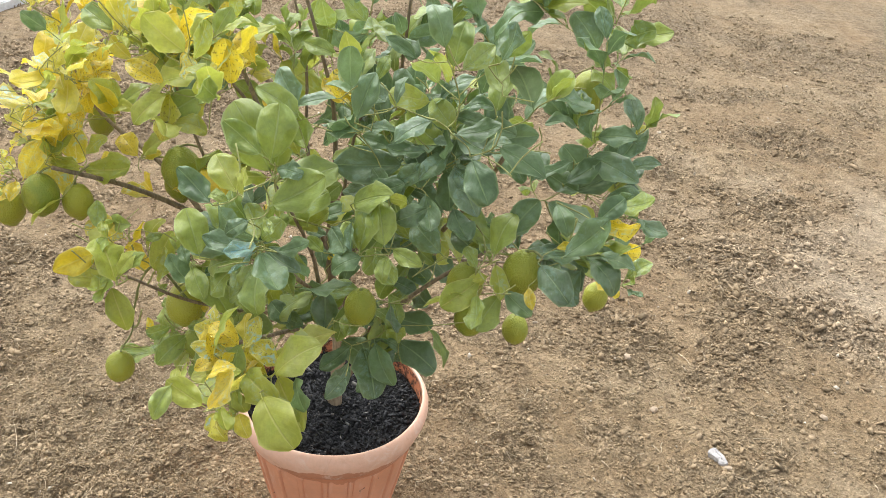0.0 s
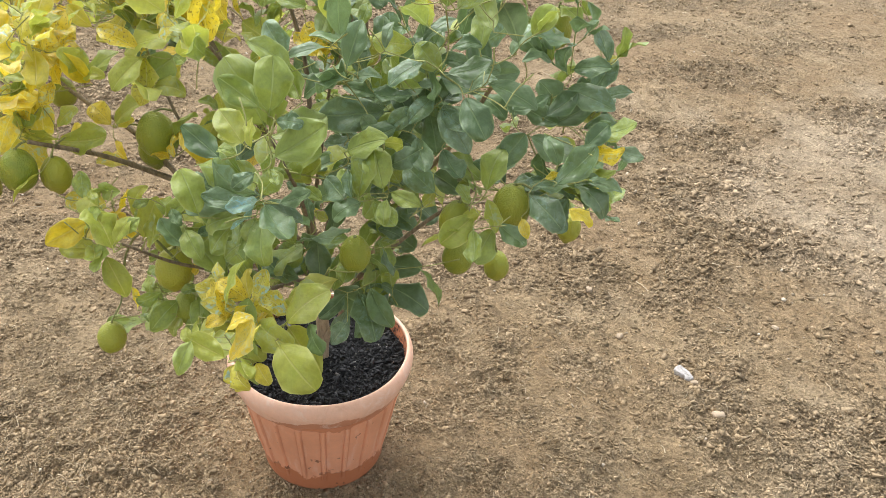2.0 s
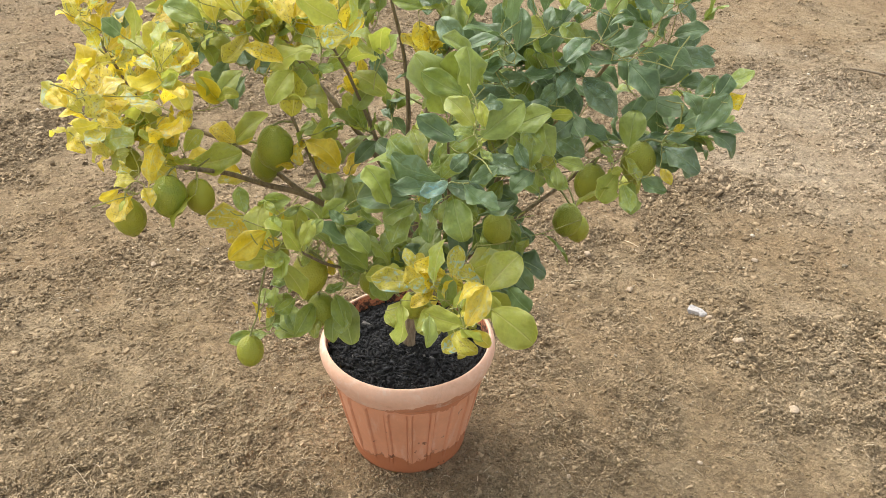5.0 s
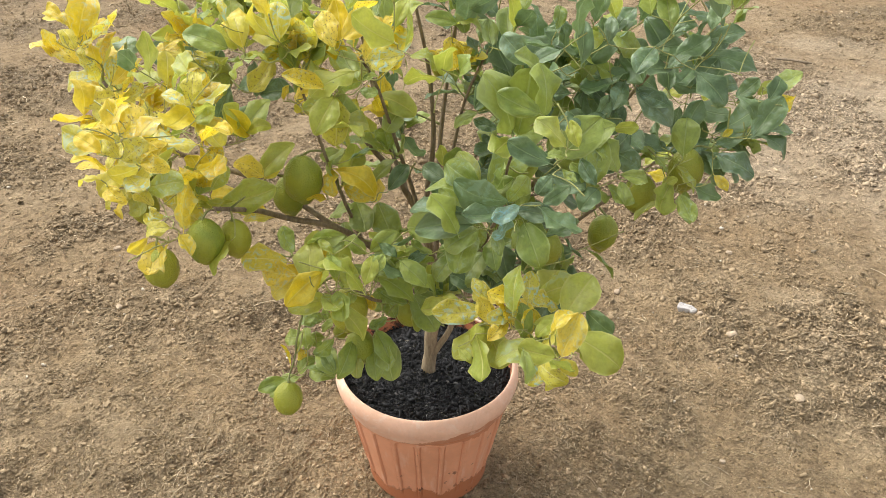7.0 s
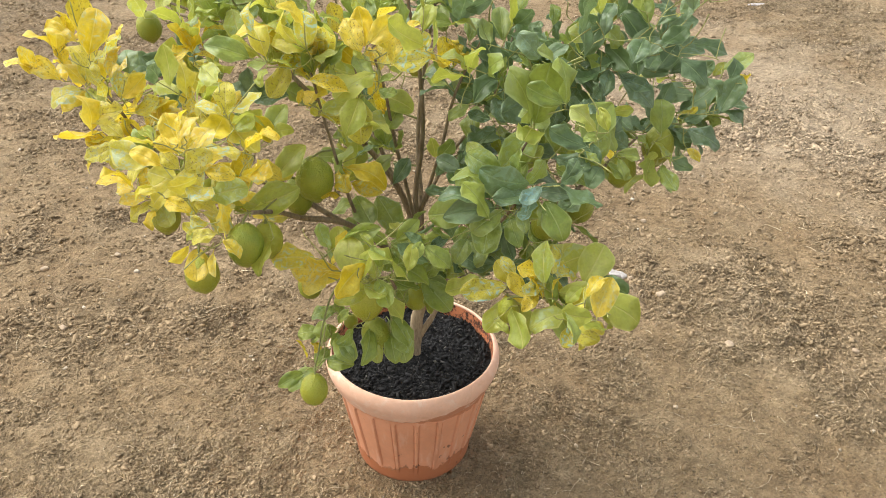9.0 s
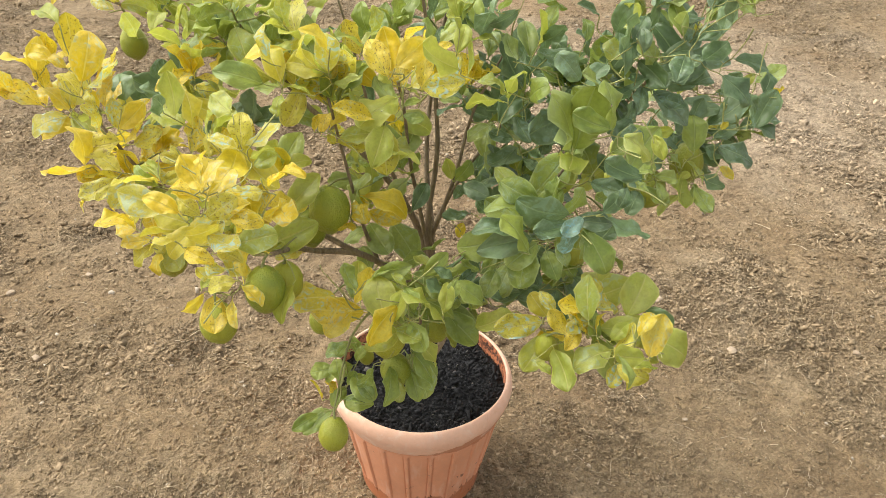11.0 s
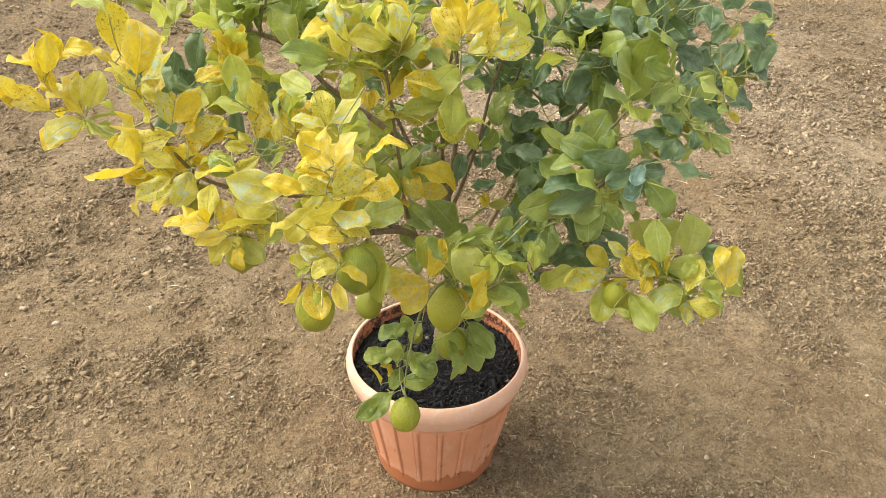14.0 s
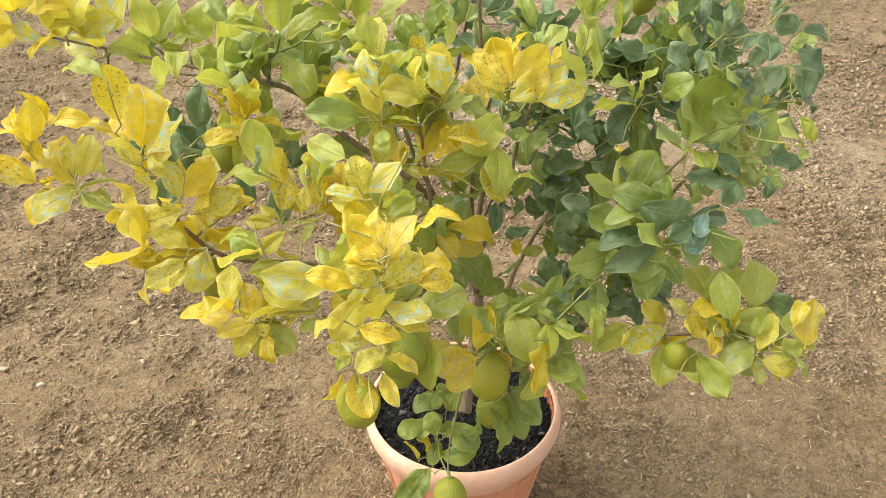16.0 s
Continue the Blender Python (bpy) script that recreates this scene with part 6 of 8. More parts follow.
    tree.show((-0.14, -0.84, 0.52), ((0.019, -0.241, 0.740, -0.038, -0.266, 0.702, 0.30, 0.55), (0.091, -0.272, 0.757, 0.084, -0.322, 0.721, 0.34, 0.42),
                (0.144, -0.279, 0.758, 0.158, -0.318, 0.733, 0.05, 0.60), (0.043, -0.288, 0.690, 0.038, -0.261, 0.749, 0.12, 0.70),
                (-0.014, -0.273, 0.688, -0.050, -0.254, 0.715, 0.10, 0.60)))
    tree.show((-0.21, -0.79, 0.57), ((0.010, -0.495, 0.768, 0.067, -0.479, 0.817, 0.42, 0.72), (0.018, -0.478, 0.771, -0.021, -0.462, 0.796, 0.74, 0.60),
                (-0.033, -0.471, 0.788, -0.017, -0.447, 0.825, 0.74, 0.55), (0.044, -0.500, 0.780, 0.063, -0.541, 0.761, 0.07, 0.60)))
    tree.show((-0.21, -0.76, 0.61), ((0.004, -0.531, 0.771, 0.056, -0.582, 0.733, 0.38, 0.72), (-0.029, -0.532, 0.733, -0.064, -0.542, 0.711, 0.74, 0.60),
                (-0.024, -0.536, 0.739, -0.004, -0.566, 0.727, 0.72, 0.55), (-0.031, -0.550, 0.724, -0.048, -0.561, 0.710, 0.66, 0.40)))
    tree.show((-0.17, -0.78, 0.60), ((-0.048, -0.585, 0.780, -0.016, -0.572, 0.834, 0.80, 0.55), (-0.054, -0.565, 0.809, -0.018, -0.561, 0.836, 0.82, 0.45),
                (-0.049, -0.583, 0.784, -0.098, -0.566, 0.802, 0.38, 0.55), (-0.094, -0.566, 0.803, -0.107, -0.604, 0.778, 0.24, 0.50)))
    tree.show((-0.13, -0.81, 0.57), ((-0.038, -0.469, 0.789, -0.081, -0.447, 0.808, 0.88, 0.60), (-0.048, -0.480, 0.786, -0.099, -0.476, 0.791, 0.74, 0.45),
                (-0.067, -0.489, 0.771, -0.080, -0.467, 0.804, 0.92, 0.35), (-0.051, -0.492, 0.745, -0.040, -0.470, 0.790, 0.34, 0.60),
                (-0.060, -0.471, 0.770, -0.097, -0.480, 0.756, 0.80, 0.55)))
    tree.show((0.10, -0.90, 0.41), ((-0.400, -0.128, 0.856, -0.311, -0.144, 0.875, 0.46, 0.55), (-0.403, -0.106, 0.870, -0.370, -0.095, 0.903, 0.50, 0.60)))
    tree.show((0.05, -0.92, 0.38), ((-0.324, -0.068, 0.860, -0.258, -0.072, 0.913, 0.54, 0.50), (-0.314, -0.078, 0.862, -0.286, -0.075, 0.877, 0.60, 0.60)))
    tree.show((-0.03, -0.90, 0.43), ((-0.202, -0.096, 0.870, -0.146, -0.159, 0.845, 0.82, 0.50), (-0.218, -0.119, 0.826, -0.251, -0.113, 0.833, 0.92, 0.60)))
    tree.show((-0.09, -0.93, 0.35), ((-0.060, -0.060, 0.945, -0.098, -0.086, 0.919, 0.24, 0.60), (-0.098, -0.033, 0.964, -0.046, -0.088, 0.939, 0.36, 0.50),
                (-0.169, -0.083, 0.873, -0.123, -0.087, 0.887, 0.08, 0.45), (-0.117, -0.124, 0.821, -0.073, -0.109, 0.854, 0.08, 0.50)))
    tree.show((0.02, -0.95, 0.30), ((0.209, -0.453, 1.196, 0.217, -0.435, 1.243, 0.34, 0.60), (0.218, -0.467, 1.201, 0.250, -0.455, 1.227, 0.30, 0.60),
                (0.200, -0.453, 1.216, 0.180, -0.433, 1.263, 0.12, 0.50), (0.261, -0.448, 1.208, 0.274, -0.433, 1.248, 0.12, 0.60)))
    tree.show((0.06, -0.94, 0.34), ((0.183, -0.283, 1.095, 0.128, -0.292, 1.103, 0.42, 0.55), (0.104, -0.281, 1.081, 0.041, -0.273, 1.101, 0.10, 0.50),
                (0.158, -0.243, 1.138, 0.114, -0.240, 1.163, 0.10, 0.45), (0.105, -0.268, 1.110, 0.118, -0.251, 1.143, 0.20, 0.50)))
    tree.show((0.02, -0.92, 0.39), ((0.244, -0.268, 1.134, 0.196, -0.288, 1.109, 0.12, 0.50), (0.268, -0.254, 1.117, 0.275, -0.315, 1.069, 0.08, 0.45),
                (0.205, -0.299, 1.038, 0.152, -0.279, 1.072, 0.20, 0.62), (0.211, -0.284, 1.080, 0.256, -0.295, 1.074, 0.10, 0.50),
                (0.213, -0.301, 1.066, 0.267, -0.333, 1.051, 0.07, 0.60), (0.266, -0.299, 1.059, 0.327, -0.292, 1.067, 0.10, 0.40)))
    tree.show((0.05, -0.88, 0.47), ((0.210, -0.232, 0.977, 0.221, -0.280, 0.934, 0.05, 0.60), (0.224, -0.226, 0.984, 0.246, -0.266, 0.943, 0.06, 0.50),
                (0.242, -0.209, 0.980, 0.284, -0.235, 0.950, 0.07, 0.60), (0.199, -0.219, 0.996, 0.170, -0.261, 0.959, 0.10, 0.50),
                (0.268, -0.220, 1.007, 0.324, -0.251, 0.982, 0.10, 0.60), (0.150, -0.219, 0.970, 0.047, -0.223, 0.960, 0.10, 0.35),
                (0.134, -0.226, 0.995, 0.083, -0.225, 1.009, 0.10, 0.50), (0.157, -0.242, 0.967, 0.122, -0.273, 0.940, 0.10, 0.55)))
    tree.show((-0.11, -0.89, 0.45), ((0.355, -0.285, 0.968, 0.418, -0.318, 0.949, 0.12, 0.60), (0.343, -0.287, 0.968, 0.311, -0.319, 0.929, 0.12, 0.60),
                (0.362, -0.328, 0.900, 0.409, -0.378, 0.865, 0.12, 0.60), (0.393, -0.318, 0.912, 0.339, -0.329, 0.895, 0.14, 0.50),
                (0.390, -0.252, 1.020, 0.332, -0.285, 1.004, 0.10, 0.45)))
    tree.show((-0.18, -0.84, 0.52), ((0.484, -0.044, 0.724, 0.550, -0.039, 0.753, 0.50, 0.55), (0.496, -0.041, 0.705, 0.545, -0.066, 0.688, 0.88, 0.65),
                (0.512, -0.026, 0.750, 0.582, -0.025, 0.756, 0.85, 0.35)))
    tree.show((-0.05, -0.85, 0.52), ((0.286, -0.365, 0.882, 0.259, -0.375, 0.872, 0.40, 0.60), (0.292, -0.358, 0.901, 0.304, -0.394, 0.867, 0.36, 0.50),
                (0.305, -0.376, 0.862, 0.276, -0.422, 0.830, 0.34, 0.60), (0.276, -0.373, 0.880, 0.226, -0.412, 0.855, 0.42, 0.60),
                (0.307, -0.385, 0.874, 0.346, -0.407, 0.852, 0.15, 0.60)))
    tree.show((0.10, -0.78, 0.62), ((0.103, -0.284, 0.678, 0.135, -0.347, 0.629, 0.10, 0.60), (0.087, -0.288, 0.674, 0.045, -0.318, 0.645, 0.12, 0.50),
                (0.122, -0.284, 0.689, 0.159, -0.334, 0.640, 0.08, 0.45), (0.074, -0.257, 0.738, 0.065, -0.298, 0.688, 0.36, 0.45)))
    tree.show((0.06, -0.81, 0.59), ((0.152, -0.219, 0.644, 0.221, -0.249, 0.614, 0.05, 0.60), (0.138, -0.192, 0.671, 0.209, -0.205, 0.670, 0.05, 0.60),
                (0.184, -0.176, 0.711, 0.140, -0.172, 0.730, 0.06, 0.60), (0.146, -0.228, 0.600, 0.195, -0.218, 0.623, 0.05, 0.50)))
    tree.show((0.34, -0.90, 0.28), ((-0.149, -0.281, 1.124, -0.206, -0.272, 1.164, 0.50, 0.60), (-0.149, -0.269, 1.140, -0.123, -0.257, 1.176, 0.50, 0.50),
                (-0.142, -0.287, 1.115, -0.128, -0.261, 1.164, 0.56, 0.50)))
    tree.show((0.22, -0.91, 0.34), ((-0.037, 0.124, 0.934, -0.122, 0.143, 0.979, 0.36, 0.55), (-0.127, 0.107, 0.905, -0.203, 0.112, 0.945, 0.32, 0.50)))
    tree.show((0.31, -0.77, 0.56), ((-0.184, -0.209, 0.732, -0.125, -0.253, 0.688, 0.30, 0.55), (-0.124, -0.219, 0.724, -0.079, -0.251, 0.685, 0.30, 0.60),
                (-0.229, -0.209, 0.755, -0.179, -0.241, 0.733, 0.20, 0.60)))
    tree.show((0.32, -0.74, 0.59), ((-0.212, -0.198, 0.592, -0.257, -0.246, 0.556, 0.18, 0.50), (-0.244, -0.193, 0.601, -0.287, -0.213, 0.589, 0.26, 0.40)))
    tree.show((-0.57, -0.68, 0.47), ((-0.065, -0.368, 0.896, -0.123, -0.315, 0.927, 0.20, 0.50), (-0.069, -0.366, 0.891, -0.145, -0.324, 0.896, 0.14, 0.45),
                (-0.064, -0.369, 0.876, -0.148, -0.336, 0.870, 0.12, 0.45), (-0.059, -0.370, 0.869, -0.111, -0.363, 0.844, 0.34, 0.60),
                (-0.024, -0.388, 0.903, 0.029, -0.430, 0.897, 0.12, 0.45), (-0.029, -0.385, 0.909, -0.001, -0.391, 0.946, 0.20, 0.60),
                (-0.037, -0.353, 0.906, -0.014, -0.351, 0.953, 0.24, 0.60), (-0.052, -0.363, 0.924, -0.090, -0.312, 0.952, 0.24, 0.55),
                (-0.052, -0.396, 0.881, -0.057, -0.425, 0.856, 0.30, 0.50)))
    tree.show((-0.37, -0.73, 0.57), ((-0.025, -0.208, 0.702, -0.020, -0.236, 0.686, 0.20, 0.60),))
    tree.show((-0.62, -0.73, 0.29), ((0.132, -0.255, 1.076, 0.138, -0.226, 1.116, 0.06, 0.60), (0.152, -0.276, 1.052, 0.200, -0.283, 1.101, 0.06, 0.55),
                (0.164, -0.292, 1.037, 0.214, -0.311, 1.049, 0.05, 0.50), (0.203, -0.291, 1.076, 0.213, -0.346, 1.046, 0.06, 0.60),
                (0.251, -0.302, 1.073, 0.296, -0.333, 1.084, 0.05, 0.50), (0.256, -0.340, 1.056, 0.288, -0.355, 1.078, 0.05, 0.50),
                (0.182, -0.313, 0.995, 0.159, -0.285, 1.027, 0.08, 0.60), (0.219, -0.323, 1.020, 0.254, -0.360, 1.007, 0.06, 0.50)))
    tree.show((-0.65, -0.71, 0.26), ((0.411, -0.235, 1.025, 0.471, -0.290, 1.017, 0.05, 0.50), (0.380, -0.264, 0.987, 0.424, -0.263, 1.025, 0.05, 0.60),
                (0.414, -0.245, 1.056, 0.463, -0.270, 1.071, 0.05, 0.40), (0.350, -0.232, 0.992, 0.398, -0.273, 0.982, 0.05, 0.50)))
    tree.show((-0.25, -0.78, 0.58), ((-0.231, -0.115, 0.586, -0.270, -0.099, 0.579, 0.26, 0.50), (-0.242, -0.131, 0.556, -0.296, -0.118, 0.544, 0.28, 0.55),
                (-0.245, -0.141, 0.542, -0.253, -0.187, 0.512, 0.24, 0.55), (-0.267, -0.140, 0.526, -0.307, -0.151, 0.508, 0.30, 0.40),
                (-0.315, -0.135, 0.513, -0.323, -0.115, 0.548, 0.88, 0.35), (-0.324, -0.141, 0.494, -0.375, -0.136, 0.481, 0.30, 0.50)))
    tree.show((-0.31, -0.74, 0.59), ((-0.194, -0.174, 0.606, -0.210, -0.151, 0.627, 0.24, 0.50), (-0.133, -0.199, 0.608, -0.144, -0.176, 0.646, 0.24, 0.60)))
    tree.show((-0.44, -0.72, 0.54), ((-0.270, -0.201, 0.755, -0.253, -0.171, 0.805, 0.50, 0.50), (-0.248, -0.239, 0.736, -0.227, -0.205, 0.795, 0.42, 0.55),
                (-0.232, -0.264, 0.733, -0.227, -0.228, 0.779, 0.44, 0.60), (-0.191, -0.255, 0.747, -0.146, -0.264, 0.770, 0.20, 0.55),
                (-0.170, -0.258, 0.764, -0.107, -0.284, 0.790, 0.20, 0.45), (-0.160, -0.286, 0.754, -0.179, -0.257, 0.776, 0.18, 0.60),
                (-0.189, -0.234, 0.775, -0.224, -0.200, 0.795, 0.30, 0.50), (-0.235, -0.261, 0.709, -0.222, -0.254, 0.728, 0.30, 0.60)))
    tree.show((-0.42, -0.69, 0.58), ((-0.147, -0.190, 0.646, -0.125, -0.189, 0.676, 0.22, 0.60), (-0.176, -0.206, 0.610, -0.166, -0.259, 0.568, 0.34, 0.50),
                (-0.180, -0.212, 0.570, -0.192, -0.250, 0.534, 0.34, 0.60), (-0.255, -0.137, 0.618, -0.282, -0.142, 0.606, 0.26, 0.55),
                (-0.229, -0.153, 0.611, -0.255, -0.156, 0.591, 0.27, 0.55), (-0.201, -0.148, 0.648, -0.207, -0.130, 0.672, 0.24, 0.60),
                (-0.263, -0.167, 0.563, -0.254, -0.203, 0.536, 0.26, 0.50), (-0.297, -0.174, 0.536, -0.267, -0.198, 0.532, 0.30, 0.50)))
    tree.show((-0.46, -0.68, 0.57), ((-0.108, -0.207, 0.667, -0.090, -0.273, 0.626, 0.30, 0.60), (-0.035, -0.219, 0.685, 0.012, -0.223, 0.733, 0.30, 0.50),
                (-0.012, -0.194, 0.739, -0.020, -0.177, 0.763, 0.16, 0.60)))
    tree.show((-0.34, -0.78, 0.52), ((-0.199, -0.263, 0.798, -0.157, -0.271, 0.830, 0.18, 0.50), (-0.225, -0.235, 0.813, -0.253, -0.236, 0.800, 0.22, 0.50),
                (-0.148, -0.289, 0.780, -0.116, -0.296, 0.796, 0.18, 0.50)))


def grow_heart(tree):
    """The mixed leaves of the inner shoots, yellower towards the sick side."""
    rng = random.Random(31)
    for _ in range(38):
        x, y, z = rng.uniform(-0.24, 0.2), rng.uniform(-0.12, 0.2), rng.uniform(0.7, 1.12)
        if x < -0.1 and z < 0.84:
            continue
        hue = 0.24 - 0.75 * x + rng.gauss(0, 0.14) - 0.5 * max(0.0, 0.85 - z)
        tree.shoot((x, y, z), max(0.05, min(0.9, hue)), rng.randint(3, 5), size=0.066)


def grow_sprays(tree):
    tree.spray(FRONT, ((0.280, -0.431, 1.203, 0.252, -0.434, 1.248, 0.15), (0.267, -0.437, 1.181, 0.302, -0.401, 1.169, 0.20), (0.268, -0.441, 1.169, 0.255, -0.400, 1.197, 0.25),
                (0.304, -0.444, 1.167, 0.324, -0.492, 1.161, 0.12), (0.214, -0.430, 1.199, 0.242, -0.456, 1.235, 0.36), (0.207, -0.429, 1.204, 0.225, -0.452, 1.247, 0.34),
                (0.201, -0.431, 1.198, 0.172, -0.437, 1.253, 0.15), (0.203, -0.420, 1.236, 0.220, -0.457, 1.268, 0.30), (0.169, -0.433, 1.198, 0.139, -0.462, 1.228, 0.20),
                (0.195, -0.368, 1.149, 0.164, -0.397, 1.180, 0.28), (0.271, -0.367, 1.099, 0.271, -0.381, 1.148, 0.14),))
    tree.spray(FRONT_LEFT, ((-0.545, 0.100, 1.155, -0.558, 0.150, 1.162, 0.50), (-0.547, 0.099, 1.097, -0.601, 0.113, 1.121, 0.92), (-0.543, 0.096, 1.096, -0.542, 0.094, 1.165, 0.92),
                (-0.535, 0.069, 1.070, -0.523, 0.062, 1.151, 0.90), (-0.530, 0.072, 1.065, -0.495, 0.045, 1.104, 0.70), (-0.533, 0.164, 1.042, -0.523, 0.211, 1.062, 0.05),
                (-0.514, 0.099, 1.026, -0.489, 0.100, 1.072, 0.90), (-0.499, 0.057, 1.036, -0.541, 0.063, 1.075, 0.88), (-0.511, 0.105, 1.022, -0.531, 0.154, 1.066, 0.70),
                (-0.508, 0.103, 1.017, -0.476, 0.132, 1.046, 0.90), (-0.479, 0.101, 1.026, -0.468, 0.145, 1.052, 0.05),))
    tree.spray(FRONT_LEFT, ((-0.550, 0.333, 0.967, -0.535, 0.365, 1.020, 0.92), (-0.549, 0.330, 0.961, -0.601, 0.344, 1.006, 0.92), (-0.539, 0.329, 0.965, -0.508, 0.313, 1.015, 0.92),
                (-0.504, 0.329, 0.937, -0.514, 0.365, 0.975, 0.92), (-0.507, 0.319, 0.927, -0.557, 0.354, 0.915, 0.75), (-0.508, 0.318, 0.924, -0.493, 0.268, 0.925, 0.45),
                (-0.497, 0.316, 0.938, -0.500, 0.321, 0.992, 0.80), (-0.491, 0.310, 0.941, -0.474, 0.304, 1.003, 0.50),))
    tree.spray(FRONT_LEFT, ((-0.507, -0.257, 1.059, -0.523, -0.272, 1.106, 0.92), (-0.505, -0.260, 1.051, -0.505, -0.290, 1.093, 0.92), (-0.515, -0.255, 1.044, -0.536, -0.251, 1.091, 0.93),
                (-0.515, -0.269, 1.017, -0.503, -0.302, 1.055, 0.80), (-0.520, -0.259, 1.015, -0.512, -0.208, 1.020, 0.70), (-0.510, -0.271, 1.015, -0.559, -0.285, 1.005, 0.65),
                (-0.502, -0.271, 1.009, -0.522, -0.318, 0.999, 0.70), (-0.540, -0.201, 0.957, -0.581, -0.151, 0.955, 0.65), (-0.417, -0.176, 1.040, -0.425, -0.223, 1.061, 0.60),
                (-0.489, -0.190, 0.958, -0.503, -0.163, 0.916, 0.62), (-0.431, -0.226, 0.967, -0.383, -0.205, 0.961, 0.85), (-0.404, -0.221, 0.991, -0.420, -0.243, 1.035, 0.45),))
    tree.spray(FRONT, ((0.417, -0.425, 1.005, 0.461, -0.447, 1.023, 0.65), (0.410, -0.384, 0.996, 0.436, -0.413, 1.030, 0.62), (0.430, -0.370, 1.009, 0.473, -0.390, 1.033, 0.20),
                (0.438, -0.337, 0.977, 0.485, -0.335, 0.998, 0.45), (0.372, -0.326, 0.976, 0.415, -0.319, 0.948, 0.22), (0.441, -0.321, 0.967, 0.413, -0.313, 1.010, 0.12),
                (0.412, -0.299, 0.989, 0.488, -0.291, 1.003, 0.06), (0.361, -0.326, 0.939, 0.384, -0.297, 0.975, 0.50), (0.366, -0.325, 0.932, 0.424, -0.366, 0.985, 0.12),
                (0.329, -0.338, 1.064, 0.331, -0.418, 1.064, 0.06), (0.385, -0.329, 0.911, 0.363, -0.370, 0.933, 0.20), (0.409, -0.321, 0.901, 0.442, -0.284, 0.950, 0.12),))
    tree.spray(FRONT, ((0.452, -0.125, 1.174, 0.514, -0.120, 1.180, 0.30), (0.446, -0.127, 1.162, 0.477, -0.158, 1.190, 0.25), (0.434, -0.119, 1.183, 0.387, -0.122, 1.214, 0.30),
                (0.417, -0.127, 1.142, 0.373, -0.129, 1.196, 0.12), (0.439, -0.138, 1.126, 0.392, -0.140, 1.155, 0.25), (0.407, -0.134, 1.121, 0.440, -0.169, 1.102, 0.12),
                (0.366, -0.118, 1.172, 0.334, -0.148, 1.200, 0.20), (0.364, -0.135, 1.099, 0.332, -0.147, 1.138, 0.20), (0.374, -0.141, 1.085, 0.342, -0.168, 1.116, 0.25),
                (0.481, -0.186, 1.037, 0.460, -0.172, 0.992, 0.12), (0.473, -0.187, 1.032, 0.499, -0.214, 1.068, 0.50),))
    tree.spray(FRONT, ((-0.044, -0.603, 0.796, -0.078, -0.640, 0.810, 0.79), (-0.035, -0.593, 0.794, -0.079, -0.568, 0.808, 0.47), (-0.029, -0.595, 0.790, -0.022, -0.574, 0.742, 0.67),
                (-0.033, -0.585, 0.793, -0.018, -0.542, 0.820, 0.95), (-0.031, -0.539, 0.805, -0.050, -0.553, 0.851, 0.20), (-0.045, -0.541, 0.754, -0.004, -0.573, 0.752, 0.67),
                (-0.069, -0.538, 0.755, -0.039, -0.580, 0.748, 0.77), (-0.068, -0.533, 0.757, -0.051, -0.542, 0.808, 0.82), (-0.076, -0.526, 0.764, -0.123, -0.506, 0.753, 0.62),
                (-0.064, -0.509, 0.775, -0.078, -0.502, 0.824, 0.92), (0.006, -0.514, 0.759, 0.052, -0.535, 0.697, 0.55), (0.000, -0.508, 0.765, -0.055, -0.522, 0.796, 0.77),))
    tree.spray(FRONT_LEFT, ((-0.419, 0.185, 1.091, -0.438, 0.165, 1.136, 0.50), (-0.391, 0.200, 1.086, -0.357, 0.230, 1.112, 0.50), (-0.328, 0.232, 1.052, -0.310, 0.253, 1.098, 0.50),
                (-0.392, 0.182, 0.984, -0.428, 0.165, 1.016, 0.05), (-0.372, 0.089, 1.051, -0.394, 0.077, 1.096, 0.85), (-0.370, 0.096, 1.027, -0.413, 0.125, 1.030, 0.60),
                (-0.379, 0.101, 1.009, -0.432, 0.066, 1.083, 0.50), (-0.317, 0.210, 1.017, -0.348, 0.195, 1.056, 0.85), (-0.322, 0.123, 1.030, -0.297, 0.167, 1.041, 0.85),
                (-0.336, 0.124, 1.006, -0.384, 0.112, 0.991, 0.55), (-0.483, 0.090, 0.995, -0.474, 0.135, 1.019, 0.70), (-0.458, 0.084, 0.985, -0.413, 0.131, 1.003, 0.55),))
    tree.spray(FRONT_LEFT, ((-0.542, 0.097, 0.932, -0.597, 0.144, 0.928, 0.92), (-0.533, 0.134, 0.925, -0.546, 0.148, 0.991, 0.92), (-0.505, 0.079, 0.919, -0.550, 0.106, 0.891, 0.70),
                (-0.497, 0.077, 0.921, -0.535, 0.090, 0.954, 0.75), (-0.496, 0.067, 0.912, -0.531, 0.099, 0.890, 0.80), (-0.491, 0.086, 0.966, -0.564, 0.102, 0.975, 0.75),
                (-0.484, 0.065, 0.902, -0.499, 0.096, 0.864, 0.70), (-0.474, 0.075, 0.918, -0.450, 0.121, 0.927, 0.70), (-0.468, 0.077, 0.974, -0.444, 0.036, 0.995, 0.60),
                (-0.476, 0.085, 0.991, -0.461, 0.061, 1.035, 0.90), (-0.455, -0.018, 0.893, -0.499, -0.055, 0.912, 0.65), (-0.536, -0.054, 0.897, -0.545, -0.057, 0.948, 0.88),))
